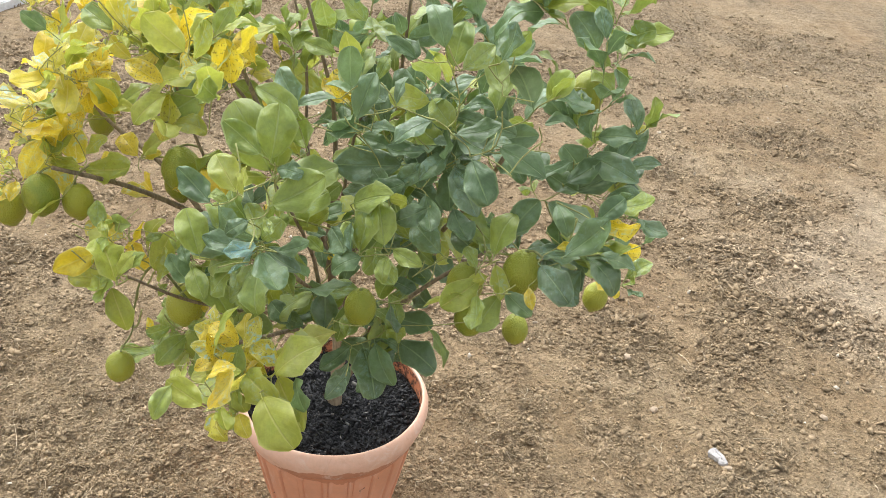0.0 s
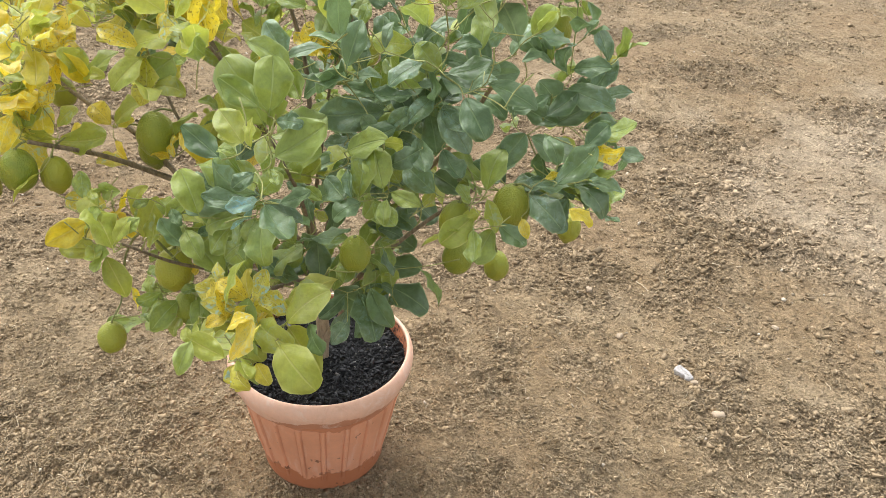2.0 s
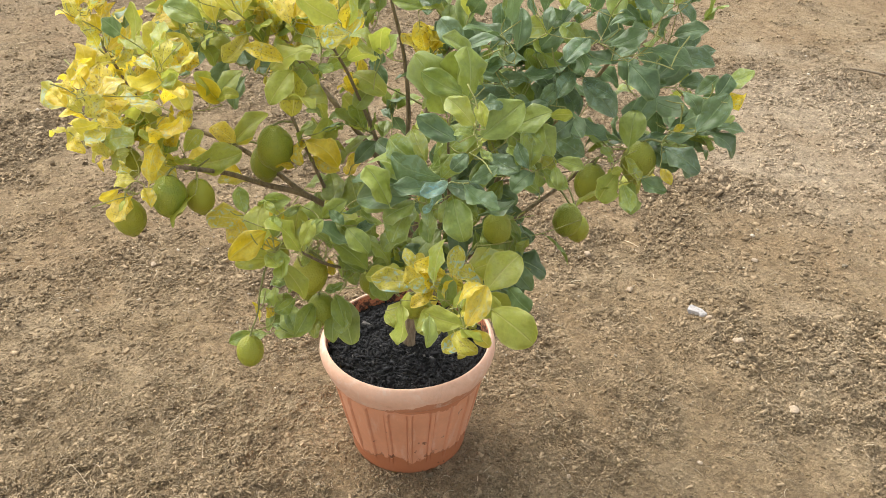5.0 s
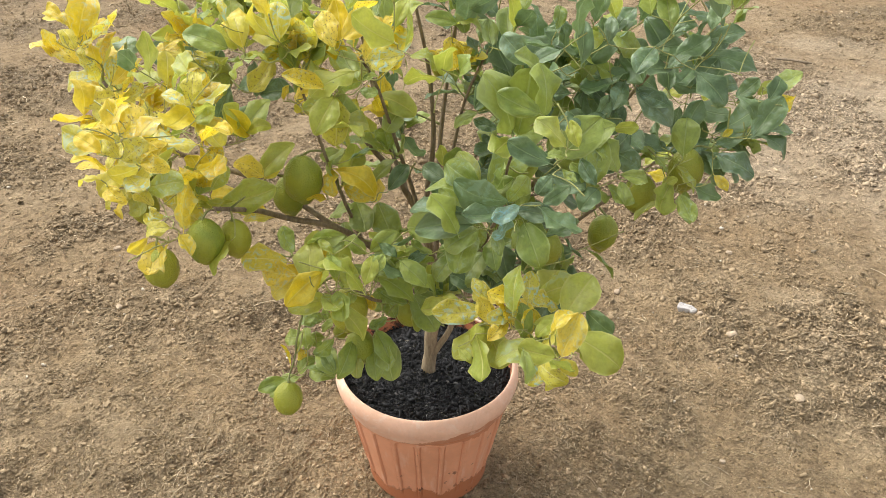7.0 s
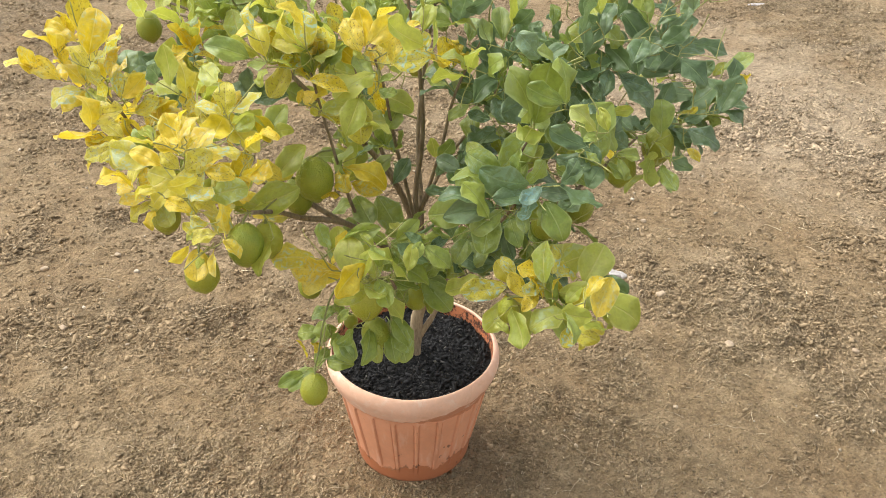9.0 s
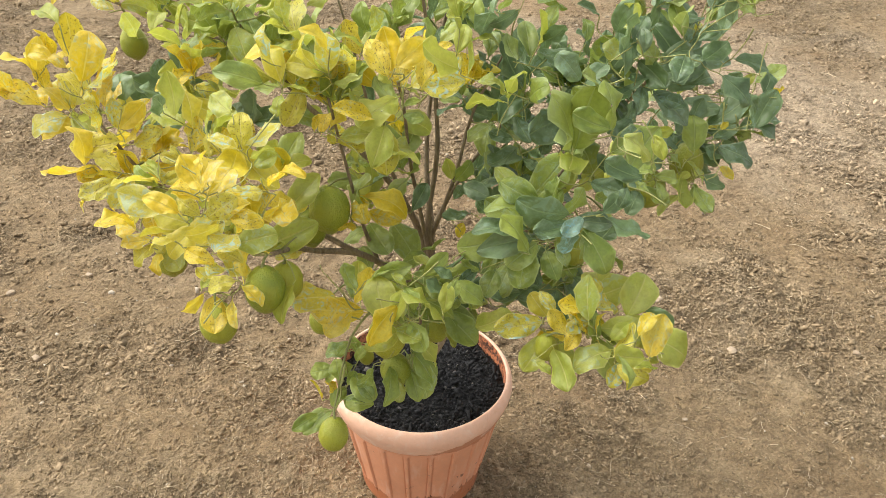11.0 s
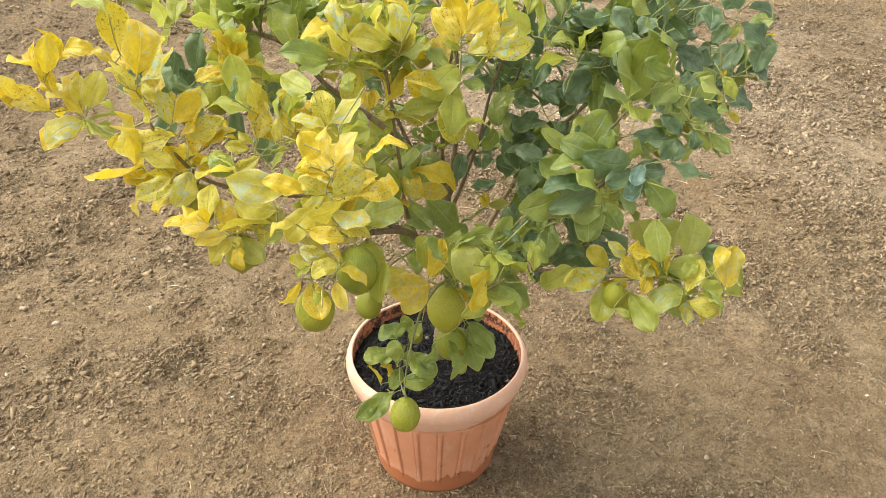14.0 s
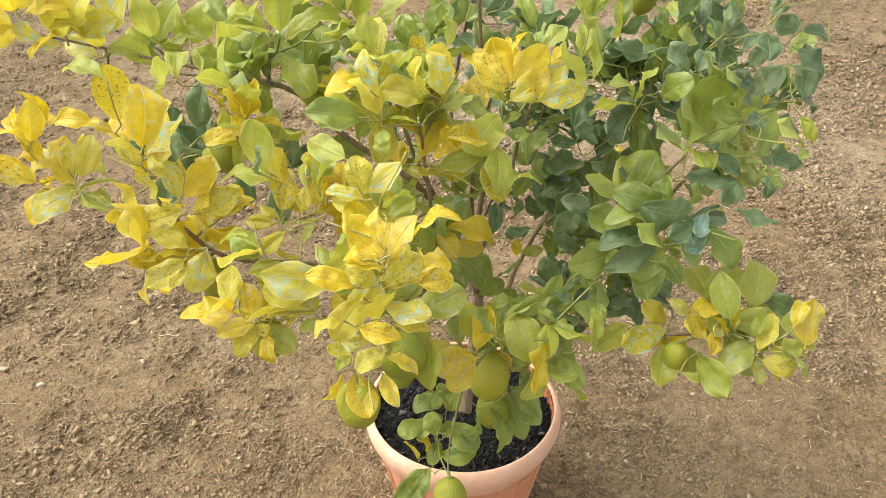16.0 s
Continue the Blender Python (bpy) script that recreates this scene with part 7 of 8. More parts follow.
    tree.spray(FRONT, ((0.468, -0.223, 0.995, 0.518, -0.216, 1.011, 0.14), (0.464, -0.222, 0.995, 0.393, -0.242, 0.971, 0.12), (0.354, -0.268, 1.034, 0.352, -0.327, 1.016, 0.08),
                (0.424, -0.294, 0.886, 0.470, -0.314, 0.905, 0.60), (0.329, -0.269, 1.035, 0.375, -0.312, 1.064, 0.08), (0.394, -0.293, 0.875, 0.358, -0.256, 0.878, 0.20),))
    tree.spray(FRONT_LEFT, ((0.011, -0.460, 1.064, 0.020, -0.420, 1.116, 0.30), (0.008, -0.444, 1.046, -0.011, -0.484, 1.073, 0.30), (0.001, -0.429, 1.019, -0.059, -0.425, 1.018, 0.50),
                (-0.001, -0.399, 1.032, 0.011, -0.464, 1.054, 0.40), (-0.022, -0.398, 1.070, -0.076, -0.391, 1.081, 0.30), (-0.039, -0.411, 1.047, -0.062, -0.429, 1.090, 0.55),
                (0.010, -0.427, 0.998, 0.058, -0.423, 1.035, 0.28), (-0.040, -0.409, 1.042, -0.041, -0.461, 1.044, 0.25), (0.035, -0.387, 1.050, 0.006, -0.344, 1.083, 0.28),
                (0.033, -0.417, 0.988, 0.065, -0.433, 0.949, 0.28), (0.013, -0.367, 1.094, 0.006, -0.399, 1.134, 0.12), (0.030, -0.372, 1.017, 0.018, -0.358, 0.966, 0.25),))
    tree.spray(FRONT_LEFT, ((-0.499, -0.140, 0.943, -0.546, -0.135, 0.965, 0.80), (-0.487, -0.144, 0.960, -0.545, -0.112, 0.994, 0.70), (-0.468, -0.121, 0.986, -0.429, -0.089, 0.998, 0.60),
                (-0.523, -0.074, 0.889, -0.551, -0.117, 0.894, 0.65), (-0.505, -0.199, 0.876, -0.530, -0.178, 0.835, 0.60), (-0.454, -0.069, 0.980, -0.471, -0.118, 0.982, 0.65),
                (-0.446, -0.071, 0.979, -0.465, -0.106, 1.012, 0.75), (-0.531, -0.071, 0.887, -0.576, -0.096, 0.888, 0.65), (-0.467, -0.217, 0.900, -0.499, -0.177, 0.890, 0.60),
                (-0.532, -0.070, 0.889, -0.541, -0.066, 0.940, 0.85), (-0.471, -0.210, 0.886, -0.517, -0.233, 0.880, 0.72), (-0.489, -0.213, 0.883, -0.540, -0.213, 0.892, 0.60),))
    tree.spray(FRONT_LEFT, ((-0.533, -0.066, 0.891, -0.547, -0.023, 0.866, 0.75), (-0.530, -0.076, 0.880, -0.530, -0.128, 0.879, 0.50), (-0.431, -0.033, 0.906, -0.465, -0.054, 0.946, 0.60),
                (-0.465, -0.059, 0.981, -0.511, -0.082, 0.977, 0.65), (-0.466, -0.063, 0.991, -0.514, -0.064, 1.012, 0.75), (-0.418, -0.104, 0.905, -0.459, -0.141, 0.920, 0.45),
                (-0.465, -0.069, 1.004, -0.456, -0.076, 1.055, 0.92), (-0.448, -0.076, 0.993, -0.454, -0.109, 1.033, 0.75), (-0.390, -0.082, 0.935, -0.386, -0.097, 0.985, 0.80),
                (-0.430, -0.182, 0.886, -0.481, -0.186, 0.897, 0.90), (-0.487, -0.215, 0.883, -0.475, -0.265, 0.882, 0.85), (-0.435, -0.026, 1.010, -0.487, -0.028, 1.033, 0.90),))
    tree.spray(FRONT_LEFT, ((-0.495, -0.221, 0.870, -0.537, -0.248, 0.857, 0.85), (-0.389, -0.223, 0.851, -0.430, -0.249, 0.814, 0.45), (-0.396, -0.201, 0.961, -0.406, -0.252, 0.970, 0.80),))
    tree.spray(FRONT_LEFT, ((-0.408, -0.122, 1.069, -0.410, -0.071, 1.075, 0.40), (-0.416, -0.163, 1.036, -0.432, -0.165, 1.086, 0.80), (-0.425, -0.078, 1.034, -0.378, -0.059, 1.043, 0.55),
                (-0.423, -0.098, 1.014, -0.490, -0.109, 1.029, 0.65), (-0.372, -0.091, 1.003, -0.371, -0.045, 1.027, 0.88), (-0.336, -0.084, 1.082, -0.392, -0.054, 1.105, 0.30),
                (-0.317, -0.098, 1.081, -0.343, -0.077, 1.136, 0.80), (-0.433, -0.035, 1.022, -0.421, 0.004, 1.065, 0.75), (-0.306, -0.108, 1.068, -0.353, -0.127, 1.058, 0.55),
                (-0.311, -0.088, 1.105, -0.281, -0.144, 1.114, 0.85), (-0.329, -0.111, 0.952, -0.358, -0.125, 1.002, 0.90), (-0.266, -0.070, 1.114, -0.247, -0.023, 1.105, 0.50),))
    tree.spray(FRONT, ((0.316, -0.411, 0.886, 0.331, -0.460, 0.885, 0.20), (0.293, -0.408, 0.879, 0.285, -0.405, 0.827, 0.35), (0.292, -0.401, 0.889, 0.311, -0.416, 0.935, 0.35),
                (0.278, -0.385, 0.878, 0.237, -0.411, 0.859, 0.38), (0.289, -0.367, 0.902, 0.300, -0.415, 0.883, 0.30), (0.288, -0.339, 0.890, 0.256, -0.298, 0.891, 0.30),
                (0.304, -0.321, 0.900, 0.317, -0.313, 0.960, 0.25), (0.254, -0.342, 0.895, 0.226, -0.353, 0.937, 0.08), (0.293, -0.312, 0.900, 0.233, -0.273, 0.925, 0.25),
                (0.368, -0.319, 0.883, 0.388, -0.361, 0.859, 0.20), (0.219, -0.370, 0.909, 0.177, -0.338, 0.936, 0.06), (0.180, -0.381, 0.876, 0.206, -0.361, 0.836, 0.08),))
    tree.spray(FRONT, ((0.251, -0.311, 1.074, 0.211, -0.277, 1.077, 0.12), (0.244, -0.316, 1.052, 0.271, -0.342, 1.088, 0.10), (0.211, -0.289, 1.077, 0.167, -0.314, 1.086, 0.10),
                (0.201, -0.293, 1.106, 0.244, -0.271, 1.130, 0.14), (0.182, -0.271, 1.092, 0.130, -0.258, 1.098, 0.40), (0.210, -0.254, 1.026, 0.163, -0.257, 1.068, 0.10),
                (0.168, -0.269, 1.069, 0.137, -0.280, 1.110, 0.05), (0.255, -0.250, 0.934, 0.235, -0.207, 0.985, 0.08), (0.098, -0.338, 1.063, 0.093, -0.388, 1.039, 0.10),))
    tree.spray(FRONT_LEFT, ((-0.089, -0.350, 1.093, -0.096, -0.388, 1.127, 0.26), (-0.113, -0.320, 1.036, -0.154, -0.289, 1.044, 0.50), (0.016, -0.348, 1.093, -0.013, -0.330, 1.132, 0.05),
                (-0.048, -0.403, 0.996, -0.068, -0.364, 1.055, 0.27), (0.017, -0.296, 1.051, 0.004, -0.322, 1.094, 0.13),))
    tree.spray((-0.1, -0.6, 0.8), ((0.009, -0.466, 0.750, 0.060, -0.539, 0.725, 0.37), (0.006, -0.442, 0.756, 0.080, -0.374, 0.770, 0.50), (-0.009, -0.413, 0.763, 0.031, -0.375, 0.781, 0.75),
                (-0.014, -0.394, 0.768, 0.010, -0.340, 0.785, 0.80), (-0.020, -0.407, 0.765, -0.077, -0.352, 0.772, 0.86), (0.002, -0.474, 0.748, -0.052, -0.435, 0.758, 0.68),
                (-0.038, -0.494, 0.743, -0.022, -0.428, 0.761, 0.92), (-0.064, -0.416, 0.763, -0.088, -0.392, 0.764, 0.72), (-0.039, -0.416, 0.762, -0.073, -0.427, 0.767, 0.30),
                (-0.043, -0.485, 0.745, -0.092, -0.466, 0.744, 0.30), (-0.041, -0.502, 0.741, -0.091, -0.521, 0.736, 0.80), (-0.039, -0.499, 0.742, -0.015, -0.533, 0.736, 0.45),
                (-0.073, -0.452, 0.753, -0.099, -0.500, 0.742, 0.22),), 1.0)
    tree.spray((-0.1, -0.6, 0.8), ((-0.001, -0.479, 0.747, -0.026, -0.503, 0.745, 0.35), (-0.033, -0.413, 0.763, -0.044, -0.375, 0.779, 0.88),
                (-0.022, -0.468, 0.749, -0.003, -0.503, 0.752, 0.30),), 1.0)
    tree.spray(FRONT, ((0.454, -0.167, 0.784, 0.494, -0.207, 0.769, 0.75),))
    tree.spray(FRONT, ((-0.251, -0.068, 1.115, -0.269, -0.103, 1.149, 0.50), (-0.250, -0.072, 1.107, -0.199, -0.062, 1.106, 0.50), (-0.236, -0.101, 1.090, -0.214, -0.152, 1.088, 0.75),
                (-0.244, -0.103, 1.076, -0.292, -0.083, 1.067, 0.70), (-0.228, -0.106, 1.065, -0.268, -0.129, 1.120, 0.60), (-0.223, -0.100, 1.044, -0.260, -0.111, 1.001, 0.90),
                (-0.219, -0.087, 1.038, -0.207, -0.044, 1.096, 0.55), (-0.281, -0.019, 1.049, -0.303, 0.027, 1.035, 0.30), (-0.210, -0.099, 1.043, -0.228, -0.146, 1.055, 0.40),
                (-0.163, -0.054, 1.080, -0.173, -0.027, 1.131, 0.90), (-0.257, -0.075, 1.015, -0.308, -0.065, 1.011, 0.45), (-0.191, -0.143, 1.045, -0.158, -0.171, 1.075, 0.55),))
    tree.spray(FRONT_LEFT, ((-0.189, -0.198, 1.105, -0.204, -0.168, 1.144, 0.80), (-0.185, -0.197, 1.105, -0.158, -0.159, 1.143, 0.75), (-0.144, -0.152, 1.088, -0.134, -0.190, 1.122, 0.92),
                (-0.129, -0.144, 1.078, -0.099, -0.136, 1.125, 0.92), (-0.233, -0.164, 1.020, -0.264, -0.205, 1.031, 0.85), (-0.169, -0.154, 1.012, -0.194, -0.175, 0.972, 0.60),
                (-0.146, -0.140, 1.025, -0.105, -0.167, 1.007, 0.50), (-0.160, -0.101, 1.044, -0.185, -0.071, 1.078, 0.88), (-0.102, -0.116, 1.062, -0.129, -0.090, 1.110, 0.92),
                (-0.249, -0.191, 0.983, -0.210, -0.177, 1.032, 0.50), (-0.117, -0.116, 1.020, -0.066, -0.121, 1.012, 0.50),))
    tree.spray(FRONT, ((-0.269, 0.187, 1.048, -0.306, 0.228, 1.039, 0.80), (-0.163, 0.172, 1.007, -0.167, 0.152, 1.055, 0.70), (-0.195, 0.143, 0.946, -0.172, 0.111, 0.898, 0.58),
                (-0.337, 0.060, 1.015, -0.351, 0.020, 1.046, 0.55), (-0.179, 0.144, 0.937, -0.131, 0.124, 0.904, 0.55), (-0.344, 0.057, 1.025, -0.330, 0.103, 1.045, 0.50),
                (-0.344, 0.058, 1.016, -0.368, 0.103, 1.027, 0.60), (-0.131, 0.171, 0.978, -0.139, 0.168, 1.054, 0.75),))
    tree.spray(FRONT, ((0.017, -0.161, 1.146, 0.014, -0.191, 1.188, 0.30), (0.074, -0.153, 1.141, 0.029, -0.137, 1.119, 0.20), (0.025, -0.106, 1.088, -0.026, -0.097, 1.102, 0.20),
                (0.034, -0.108, 1.086, 0.063, -0.069, 1.104, 0.20), (0.042, -0.190, 1.071, 0.054, -0.147, 1.097, 0.35), (0.011, -0.101, 1.085, 0.051, -0.134, 1.086, 0.40),
                (0.037, -0.189, 1.063, 0.088, -0.188, 1.051, 0.25), (0.015, -0.097, 1.057, -0.045, -0.087, 1.071, 0.14), (0.031, -0.081, 1.045, 0.081, -0.070, 1.008, 0.14),
                (0.068, -0.090, 1.042, 0.099, -0.059, 1.078, 0.20),))
    tree.spray(FRONT_LEFT, ((-0.361, 0.028, 0.998, -0.401, 0.044, 1.027, 0.60), (-0.243, -0.059, 0.972, -0.208, -0.022, 0.984, 0.85),))
    tree.spray(FRONT_LEFT, ((-0.057, -0.397, 0.915, -0.048, -0.456, 0.923, 0.20), (-0.060, -0.359, 0.894, -0.073, -0.408, 0.906, 0.14), (0.001, -0.377, 0.884, 0.001, -0.364, 0.833, 0.22),
                (-0.039, -0.331, 0.891, 0.014, -0.321, 0.957, 0.26), (-0.037, -0.331, 0.885, -0.024, -0.357, 0.928, 0.32), (-0.037, -0.333, 0.871, -0.029, -0.413, 0.871, 0.15),
                (-0.012, -0.329, 0.913, -0.050, -0.363, 0.920, 0.20), (0.015, -0.368, 0.942, 0.029, -0.419, 0.966, 0.28), (-0.036, -0.326, 0.873, -0.046, -0.257, 0.884, 0.22),
                (-0.042, -0.327, 0.861, -0.113, -0.267, 0.863, 0.14), (-0.023, -0.306, 0.857, -0.099, -0.316, 0.829, 0.10), (0.016, -0.263, 0.885, 0.090, -0.266, 0.919, 0.50),))
    tree.spray(FRONT, ((0.108, -0.381, 0.905, 0.080, -0.424, 0.906, 0.28), (0.115, -0.375, 0.909, 0.121, -0.363, 0.977, 0.33), (0.125, -0.363, 0.900, 0.120, -0.414, 0.900, 0.25),
                (0.115, -0.328, 0.885, 0.146, -0.350, 0.850, 0.30), (0.151, -0.287, 0.864, 0.145, -0.287, 0.813, 0.28), (0.170, -0.268, 0.865, 0.137, -0.260, 0.928, 0.36),
                (0.170, -0.262, 0.866, 0.200, -0.251, 0.826, 0.25), (0.093, -0.317, 0.771, 0.085, -0.323, 0.720, 0.28),))
    tree.spray(FRONT_LEFT, ((-0.268, -0.332, 0.785, -0.278, -0.325, 0.836, 0.35), (-0.255, -0.318, 0.775, -0.318, -0.301, 0.812, 0.38), (-0.277, -0.313, 0.777, -0.245, -0.338, 0.745, 0.42),
                (-0.282, -0.311, 0.781, -0.265, -0.256, 0.820, 0.35), (-0.254, -0.245, 0.820, -0.268, -0.292, 0.837, 0.34), (-0.257, -0.237, 0.818, -0.302, -0.236, 0.844, 0.34),
                (-0.281, -0.232, 0.808, -0.268, -0.193, 0.777, 0.40), (-0.289, -0.228, 0.795, -0.303, -0.258, 0.835, 0.45), (-0.259, -0.204, 0.732, -0.230, -0.167, 0.772, 0.85),
                (-0.259, -0.204, 0.723, -0.319, -0.165, 0.735, 0.90), (-0.277, -0.187, 0.744, -0.243, -0.151, 0.760, 0.20), (-0.236, -0.242, 0.659, -0.246, -0.314, 0.634, 0.30),))
    tree.spray(FRONT_LEFT, ((-0.340, -0.183, 0.536, -0.395, -0.183, 0.520, 0.30), (-0.336, -0.169, 0.538, -0.343, -0.164, 0.589, 0.85), (-0.316, -0.186, 0.541, -0.274, -0.204, 0.516, 0.42),
                (-0.316, -0.186, 0.535, -0.366, -0.192, 0.525, 0.34), (-0.291, -0.150, 0.547, -0.307, -0.150, 0.596, 0.30), (-0.289, -0.146, 0.556, -0.329, -0.132, 0.586, 0.30),
                (-0.266, -0.158, 0.547, -0.289, -0.204, 0.549, 0.30), (-0.257, -0.117, 0.583, -0.295, -0.120, 0.619, 0.30), (-0.214, -0.166, 0.577, -0.251, -0.185, 0.608, 0.25),
                (-0.220, -0.239, 0.586, -0.251, -0.280, 0.592, 0.20),))
    tree.spray(FRONT_LEFT, ((0.066, -0.263, 1.012, 0.080, -0.219, 0.988, 0.05), (0.111, -0.191, 0.921, 0.126, -0.144, 0.936, 0.08), (0.103, -0.140, 1.003, 0.081, -0.113, 1.071, 0.12),
                (0.066, -0.116, 0.975, 0.034, -0.121, 1.017, 0.55), (0.191, -0.177, 0.975, 0.132, -0.236, 0.921, 0.12), (0.177, -0.155, 0.978, 0.190, -0.203, 0.991, 0.10),
                (0.165, -0.153, 0.954, 0.117, -0.140, 0.969, 0.20),))
    tree.spray(FRONT_LEFT, ((-0.333, -0.135, 0.867, -0.393, -0.181, 0.895, 0.50), (-0.310, -0.113, 0.862, -0.271, -0.122, 0.829, 0.45), (-0.312, -0.102, 0.875, -0.349, -0.076, 0.901, 0.75),
                (-0.311, -0.100, 0.848, -0.312, -0.151, 0.835, 0.50), (-0.305, -0.141, 0.799, -0.317, -0.172, 0.839, 0.85), (-0.311, -0.176, 0.798, -0.282, -0.132, 0.797, 0.20),
                (-0.303, -0.090, 0.795, -0.353, -0.092, 0.808, 0.60), (-0.307, -0.070, 0.794, -0.346, -0.013, 0.789, 0.85), (-0.290, -0.174, 0.766, -0.267, -0.129, 0.778, 0.14),
                (-0.245, -0.101, 0.974, -0.210, -0.063, 0.974, 0.75), (-0.247, -0.104, 0.979, -0.193, -0.137, 0.982, 0.70),))
    tree.spray(FRONT_LEFT, ((0.213, -0.213, 0.904, 0.217, -0.204, 0.988, 0.06), (0.207, -0.202, 0.797, 0.226, -0.234, 0.844, 0.52), (0.109, -0.140, 0.890, 0.047, -0.136, 0.869, 0.14),
                (0.169, -0.085, 0.914, 0.169, -0.139, 0.889, 0.13), (0.181, -0.074, 0.953, 0.170, -0.024, 0.944, 0.10),))
    tree.spray(FRONT_LEFT, ((-0.070, 0.008, 1.050, -0.057, 0.051, 1.077, 0.30), (-0.070, 0.008, 0.992, -0.064, -0.006, 0.933, 0.85), (-0.056, -0.066, 1.030, -0.030, -0.031, 1.059, 0.92),
                (-0.016, 0.002, 0.972, -0.084, -0.022, 1.032, 0.50), (-0.059, -0.075, 0.995, -0.094, -0.044, 1.025, 0.50), (0.030, -0.084, 1.003, 0.019, -0.080, 1.054, 0.92),
                (0.038, -0.079, 0.995, 0.063, -0.136, 1.027, 0.60),))
    tree.spray(FRONT, ((0.173, -0.287, 0.766, 0.218, -0.319, 0.751, 0.08), (0.126, -0.278, 0.729, 0.101, -0.322, 0.722, 0.30), (0.134, -0.249, 0.727, 0.131, -0.278, 0.666, 0.34),
                (0.146, -0.261, 0.702, 0.087, -0.234, 0.716, 0.12), (0.137, -0.276, 0.701, 0.186, -0.315, 0.679, 0.10), (0.132, -0.214, 0.715, 0.085, -0.215, 0.693, 0.30),
                (0.097, -0.307, 0.695, 0.119, -0.366, 0.654, 0.10), (0.250, -0.149, 0.759, 0.212, -0.094, 0.805, 0.55),))
    tree.spray(FRONT_LEFT, ((-0.057, -0.311, 0.710, -0.102, -0.331, 0.695, 0.42), (0.033, -0.181, 0.690, 0.009, -0.219, 0.655, 0.25),))
    tree.spray(FRONT, ((0.224, -0.036, 0.827, 0.176, 0.008, 0.842, 0.13), (0.209, 0.004, 0.851, 0.241, 0.017, 0.899, 0.35), (0.126, -0.074, 0.881, 0.145, -0.091, 0.927, 0.14),
                (0.115, -0.054, 0.883, 0.038, -0.078, 0.905, 0.14),))
    tree.spray(FRONT_LEFT, ((0.202, -0.122, 0.665, 0.174, -0.081, 0.628, 0.20), (0.084, -0.186, 0.611, 0.135, -0.179, 0.604, 0.08),))
    tree.spray(FRONT_LEFT, ((0.055, -0.210, 0.623, 0.122, -0.269, 0.628, 0.06),))
    tree.spray(FRONT_LEFT, ((-0.131, -0.006, 0.838, -0.138, -0.052, 0.861, 0.50), (-0.091, -0.003, 0.794, -0.110, -0.040, 0.763, 0.88),))


def grow_yellow_side(tree):
    for x, y, z, hue, count in ((-0.53, 0.09, 1.10, 1.0, 7), (-0.55, 0.32, 0.975, 1.0, 7), (-0.51, 0.17, 0.96, 0.9, 5), (-0.50, 0.08, 0.93, 0.85, 5), (-0.45, -0.04, 1.0, 0.85, 5),
                                (-0.41, -0.135, 1.05, 0.8, 5), (-0.5, -0.25, 1.05, 0.95, 8), (-0.51, -0.06, 0.9, 0.8, 5), (-0.46, -0.03, 0.91, 0.75, 4), (-0.53, -0.23, 0.97, 0.78, 6),
                                (-0.48, -0.22, 0.89, 0.76, 5), (-0.32, -0.08, 1.11, 0.5, 5), (-0.25, -0.11, 1.07, 0.38, 5), (-0.19, -0.19, 1.13, 0.9, 3)):
        tree.shoot((x, y, z - 0.02), hue, count, size=0.076)
    for x, y, z, hue, count in ((-0.12, -0.19, 1.1, 0.45, 4), (-0.21, -0.2, 1.01, 0.42, 4), (-0.34, 0.06, 1.03, 0.45, 5), (-0.26, 0.19, 1.07, 0.34, 5), (-0.33, 0.37, 1.07, 0.5, 6),
                                (-0.40, 0.38, 1.1, 0.6, 5), (-0.20, 0.14, 1.08, 0.3, 5), (-0.22, -0.07, 1.1, 0.4, 4), (-0.44, -0.14, 0.92, 0.62, 4), (-0.36, -0.18, 0.91, 0.55, 4),
                                (-0.41, -0.07, 1.01, 0.8, 5), (-0.34, -0.11, 0.98, 0.42, 5), (-0.17, -0.22, 1.12, 0.4, 3), (-0.12, -0.2, 1.16, 0.35, 4), (-0.34, 0.25, 0.97, 0.1, 6)):
        tree.shoot((x, y, z - 0.02), hue, count, size=0.076)


def grow_front(tree):
    for x, y, z, hue, count in ((0.0, -0.38, 1.07, 0.25, 6), (-0.04, -0.42, 1.03, 0.3, 4), (-0.05, -0.38, 0.9, 0.14, 7), (-0.07, -0.31, 0.89, 0.15, 4), (0.03, -0.28, 0.92, 0.15, 4),
                                (0.02, -0.39, 0.88, 0.15, 3), (0.06, -0.31, 0.76, 0.15, 4), (0.11, -0.4, 0.93, 0.25, 6), (0.195, -0.374, 0.92, 0.22, 5), (0.03, -0.2, 0.7, 0.05, 4),
                                (-0.06, -0.15, 0.68, 0.1, 4), (-0.17, -0.235, 0.76, 0.28, 6), (-0.29, -0.29, 0.81, 0.5, 4), (-0.28, -0.34, 0.785, 0.45, 4), (-0.255, -0.355, 0.83, 0.33, 3)):
        tree.shoot((x, y, z - 0.02), hue, count)
    for x, y, z, hue, count in ((-0.31, -0.2, 0.76, 0.9, 2), (-0.28, -0.15, 0.585, 0.35, 5), (-0.21, -0.27, 0.79, 0.35, 4), (0.11, -0.35, 0.78, 0.12, 4), (0.09, -0.36, 0.69, 0.12, 3),
                                (0.17, -0.3, 0.68, 0.08, 4), (-0.075, -0.385, 0.765, 0.72, 4),
                                (-0.3, -0.18, 0.6, 0.3, 3)):
        tree.shoot((x, y, z - 0.02), hue, count, size=0.066)


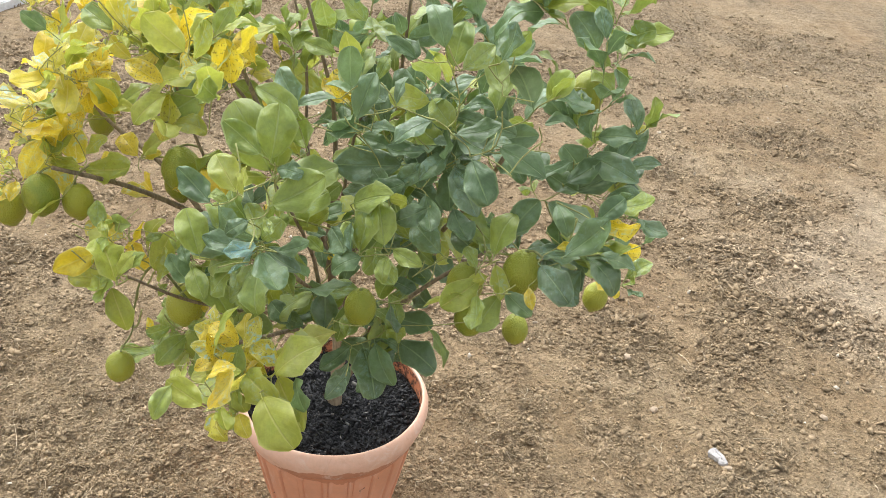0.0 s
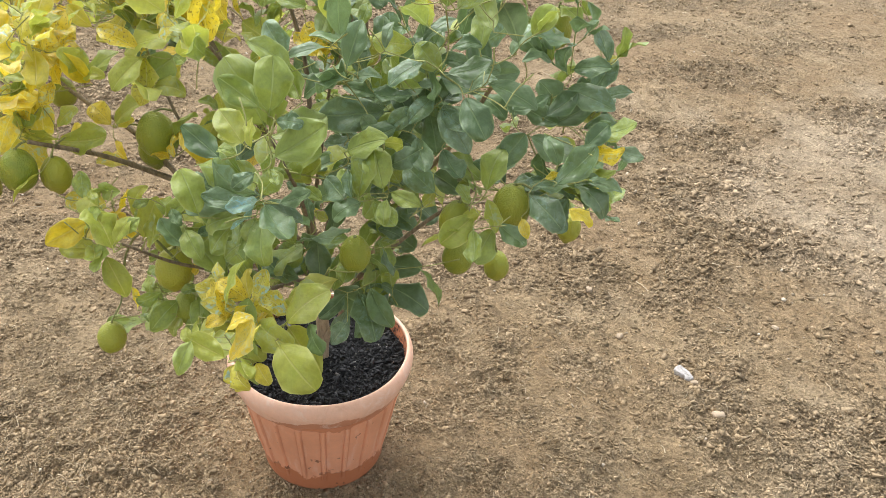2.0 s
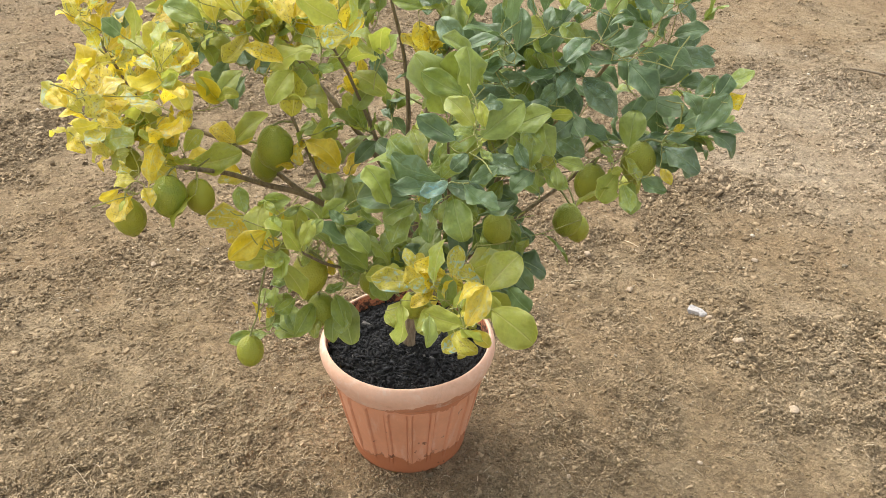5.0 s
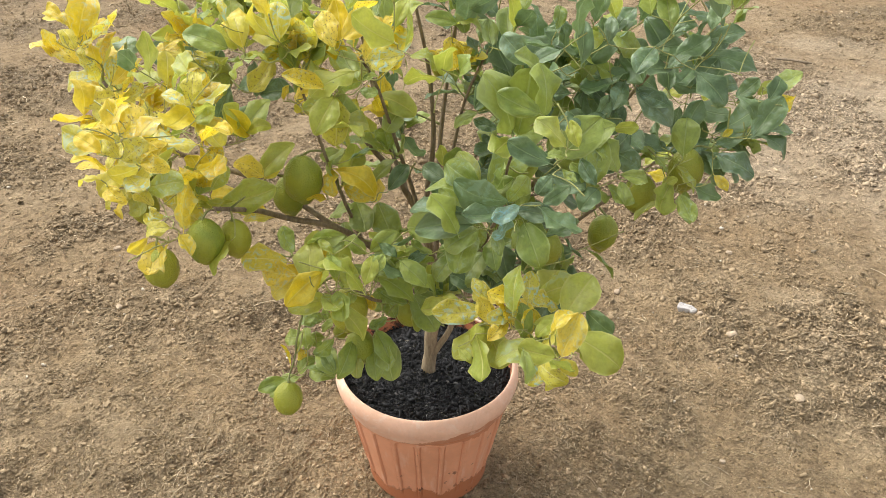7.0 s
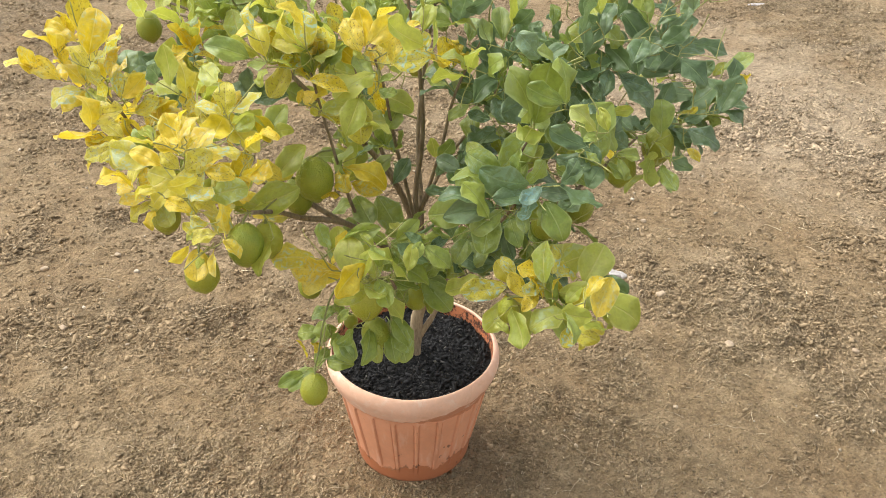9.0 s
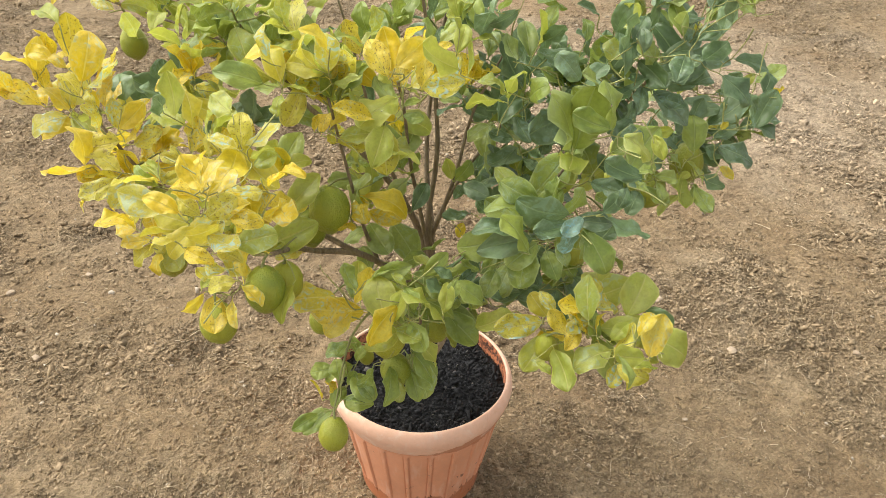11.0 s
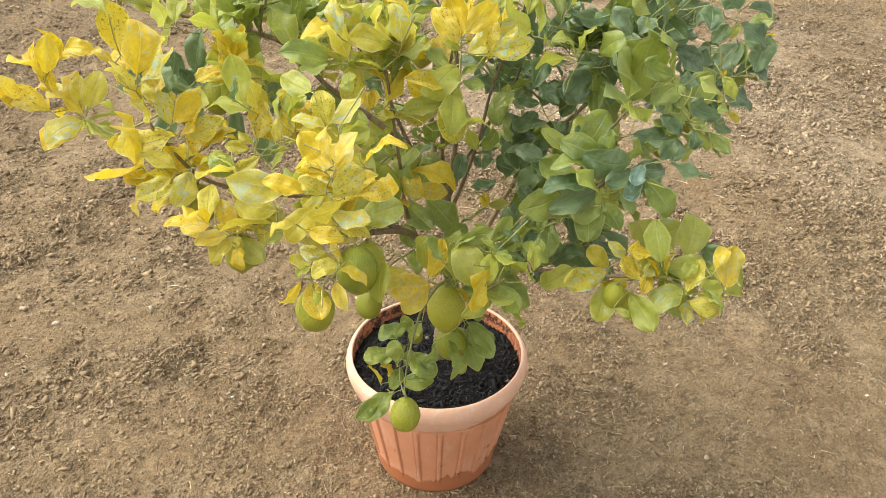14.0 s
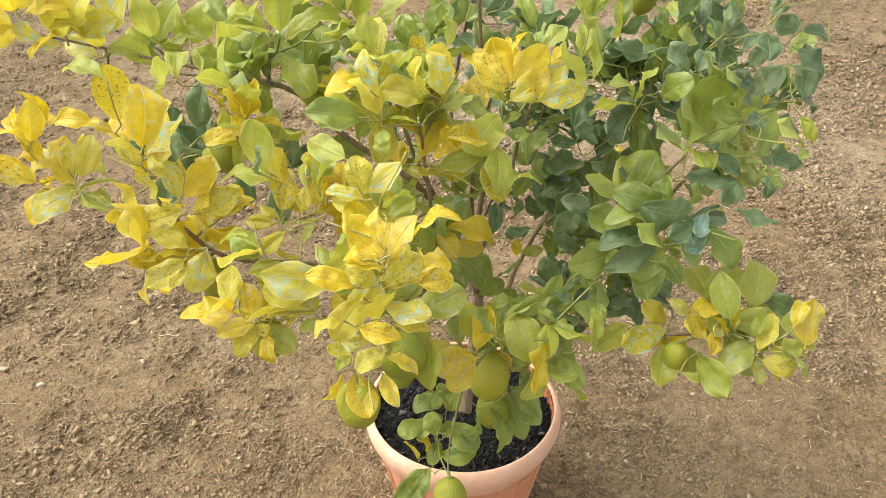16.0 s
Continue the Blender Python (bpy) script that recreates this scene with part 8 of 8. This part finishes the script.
def grow_green_side(tree):
    for x, y, z, hue, count in ((0.47, -0.22, 1.0, 0.1, 5), (0.38, -0.36, 1.0, 0.1, 4), (0.31, -0.33, 0.94, 0.12, 5),
                                (0.37, -0.335, 0.89, 0.15, 4), (0.32, -0.41, 0.92, 0.3, 4), (0.27, -0.28, 0.76, 0.32, 5), (0.31, -0.28, 0.92, 0.05, 4), (0.22, -0.32, 1.09, 0.05, 5),
                                (0.28, -0.35, 1.08, 0.05, 5), (0.16, -0.33, 1.1, 0.12, 5), (0.24, -0.33, 1.02, 0.05, 5), (0.29, -0.46, 1.1, 0.1, 5), (0.27, -0.44, 1.17, 0.1, 5), (0.21, -0.44, 1.18, 0.15, 5)):
        tree.shoot((x, y, z - 0.02), hue, count, size=0.069)
    for x, y, z, hue, count in ((0.27, -0.37, 1.21, 0.15, 5), (0.31, -0.37, 1.14, 0.05, 4), (0.4, -0.17, 1.12, 0.25, 5), (0.38, -0.2, 1.08, 0.1, 5), 
                                (0.20, -0.24, 1.08, 0.05, 5), (0.17, -0.14, 1.02, 0.08, 5), (0.04, -0.18, 1.09, 0.1, 5), (0.07, -0.1, 1.03, 0.1, 5), (0.22, 0.0, 0.9, 0.1, 5), (0.33, 0.15, 1.0, 0.1, 5),
                                (0.08, 0.1, 1.09, 0.15, 5), (0.04, -0.09, 1.12, 0.12, 5), (0.12, -0.14, 0.95, 0.05, 5), (0.04, -0.06, 0.99, 0.12, 4), (-0.09, 0.04, 1.1, 0.25, 5)):
        tree.shoot((x, y, z - 0.02), hue, count, size=0.069)
    for x, y, z, hue, count in ((0.1, -0.2, 1.24, 0.12, 6), (-0.1, -0.05, 1.22, 0.3, 6), (0.3, -0.15, 1.22, 0.1, 6), (0.0, 0.15, 1.2, 0.22, 6), (0.15, 0.05, 1.22, 0.15, 6), (-0.25, 0.05, 1.2, 0.6, 5),
                                (-0.1, 0.2, 1.05, 0.3, 5), (0.2, 0.12, 1.1, 0.1, 5), (0.4, -0.28, 1.2, 0.1, 5), (-0.3, -0.2, 1.16, 0.75, 5)):
        tree.shoot((x, y, z), hue, count, size=0.066)


def grow_between(tree):
    """More leafy shoots among those there are, each of the hue of its neighbours."""
    rng = random.Random(77)
    spots = [n[0] for n in tree.nodes if n[1] < 0.004 and n[0].z > 0.62]
    hues = [(l[0].translation.copy(), l[1]) for l in tree.leaves]
    middle = Vector((0.0, -0.05, 0.85))
    for _ in range(170):
        spot = rng.choice(spots)
        out = (spot - middle).normalized() * 0.6 + Vector((rng.gauss(0, 0.6), rng.gauss(0, 0.6), 0.5 + rng.gauss(0, 0.4)))
        tip = spot + out.normalized() * rng.uniform(0.03, 0.075)
        if tip.z < 0.86 and tip.y < -0.36:
            continue
        near = sorted(hues, key=lambda h: (h[0] - tip).length)[:4]
        hue = (0.08, 0.26, 0.47, 0.7, 0.9, 0.26)[near[rng.randrange(len(near))][1]] * (0.6 if tip.y > -0.03 and tip.x > -0.36 else 1.0)
        tree.shoot(tip, min(hue, 0.2) if tip.x > 0.25 else hue, rng.randint(4, 6), size=0.065)


def grow_fruit(tree):
    for x, y, z, wide in FRUIT:
        tree.lemon(x, y, z + 0.006, wide * 0.83, wide * 1.09)


# ---- all of it ----
build_ground()
build_slab()
build_pot()
build_compost()
build_tree()
build_stones()
build_crumbs()
build_straw()
build_grit()
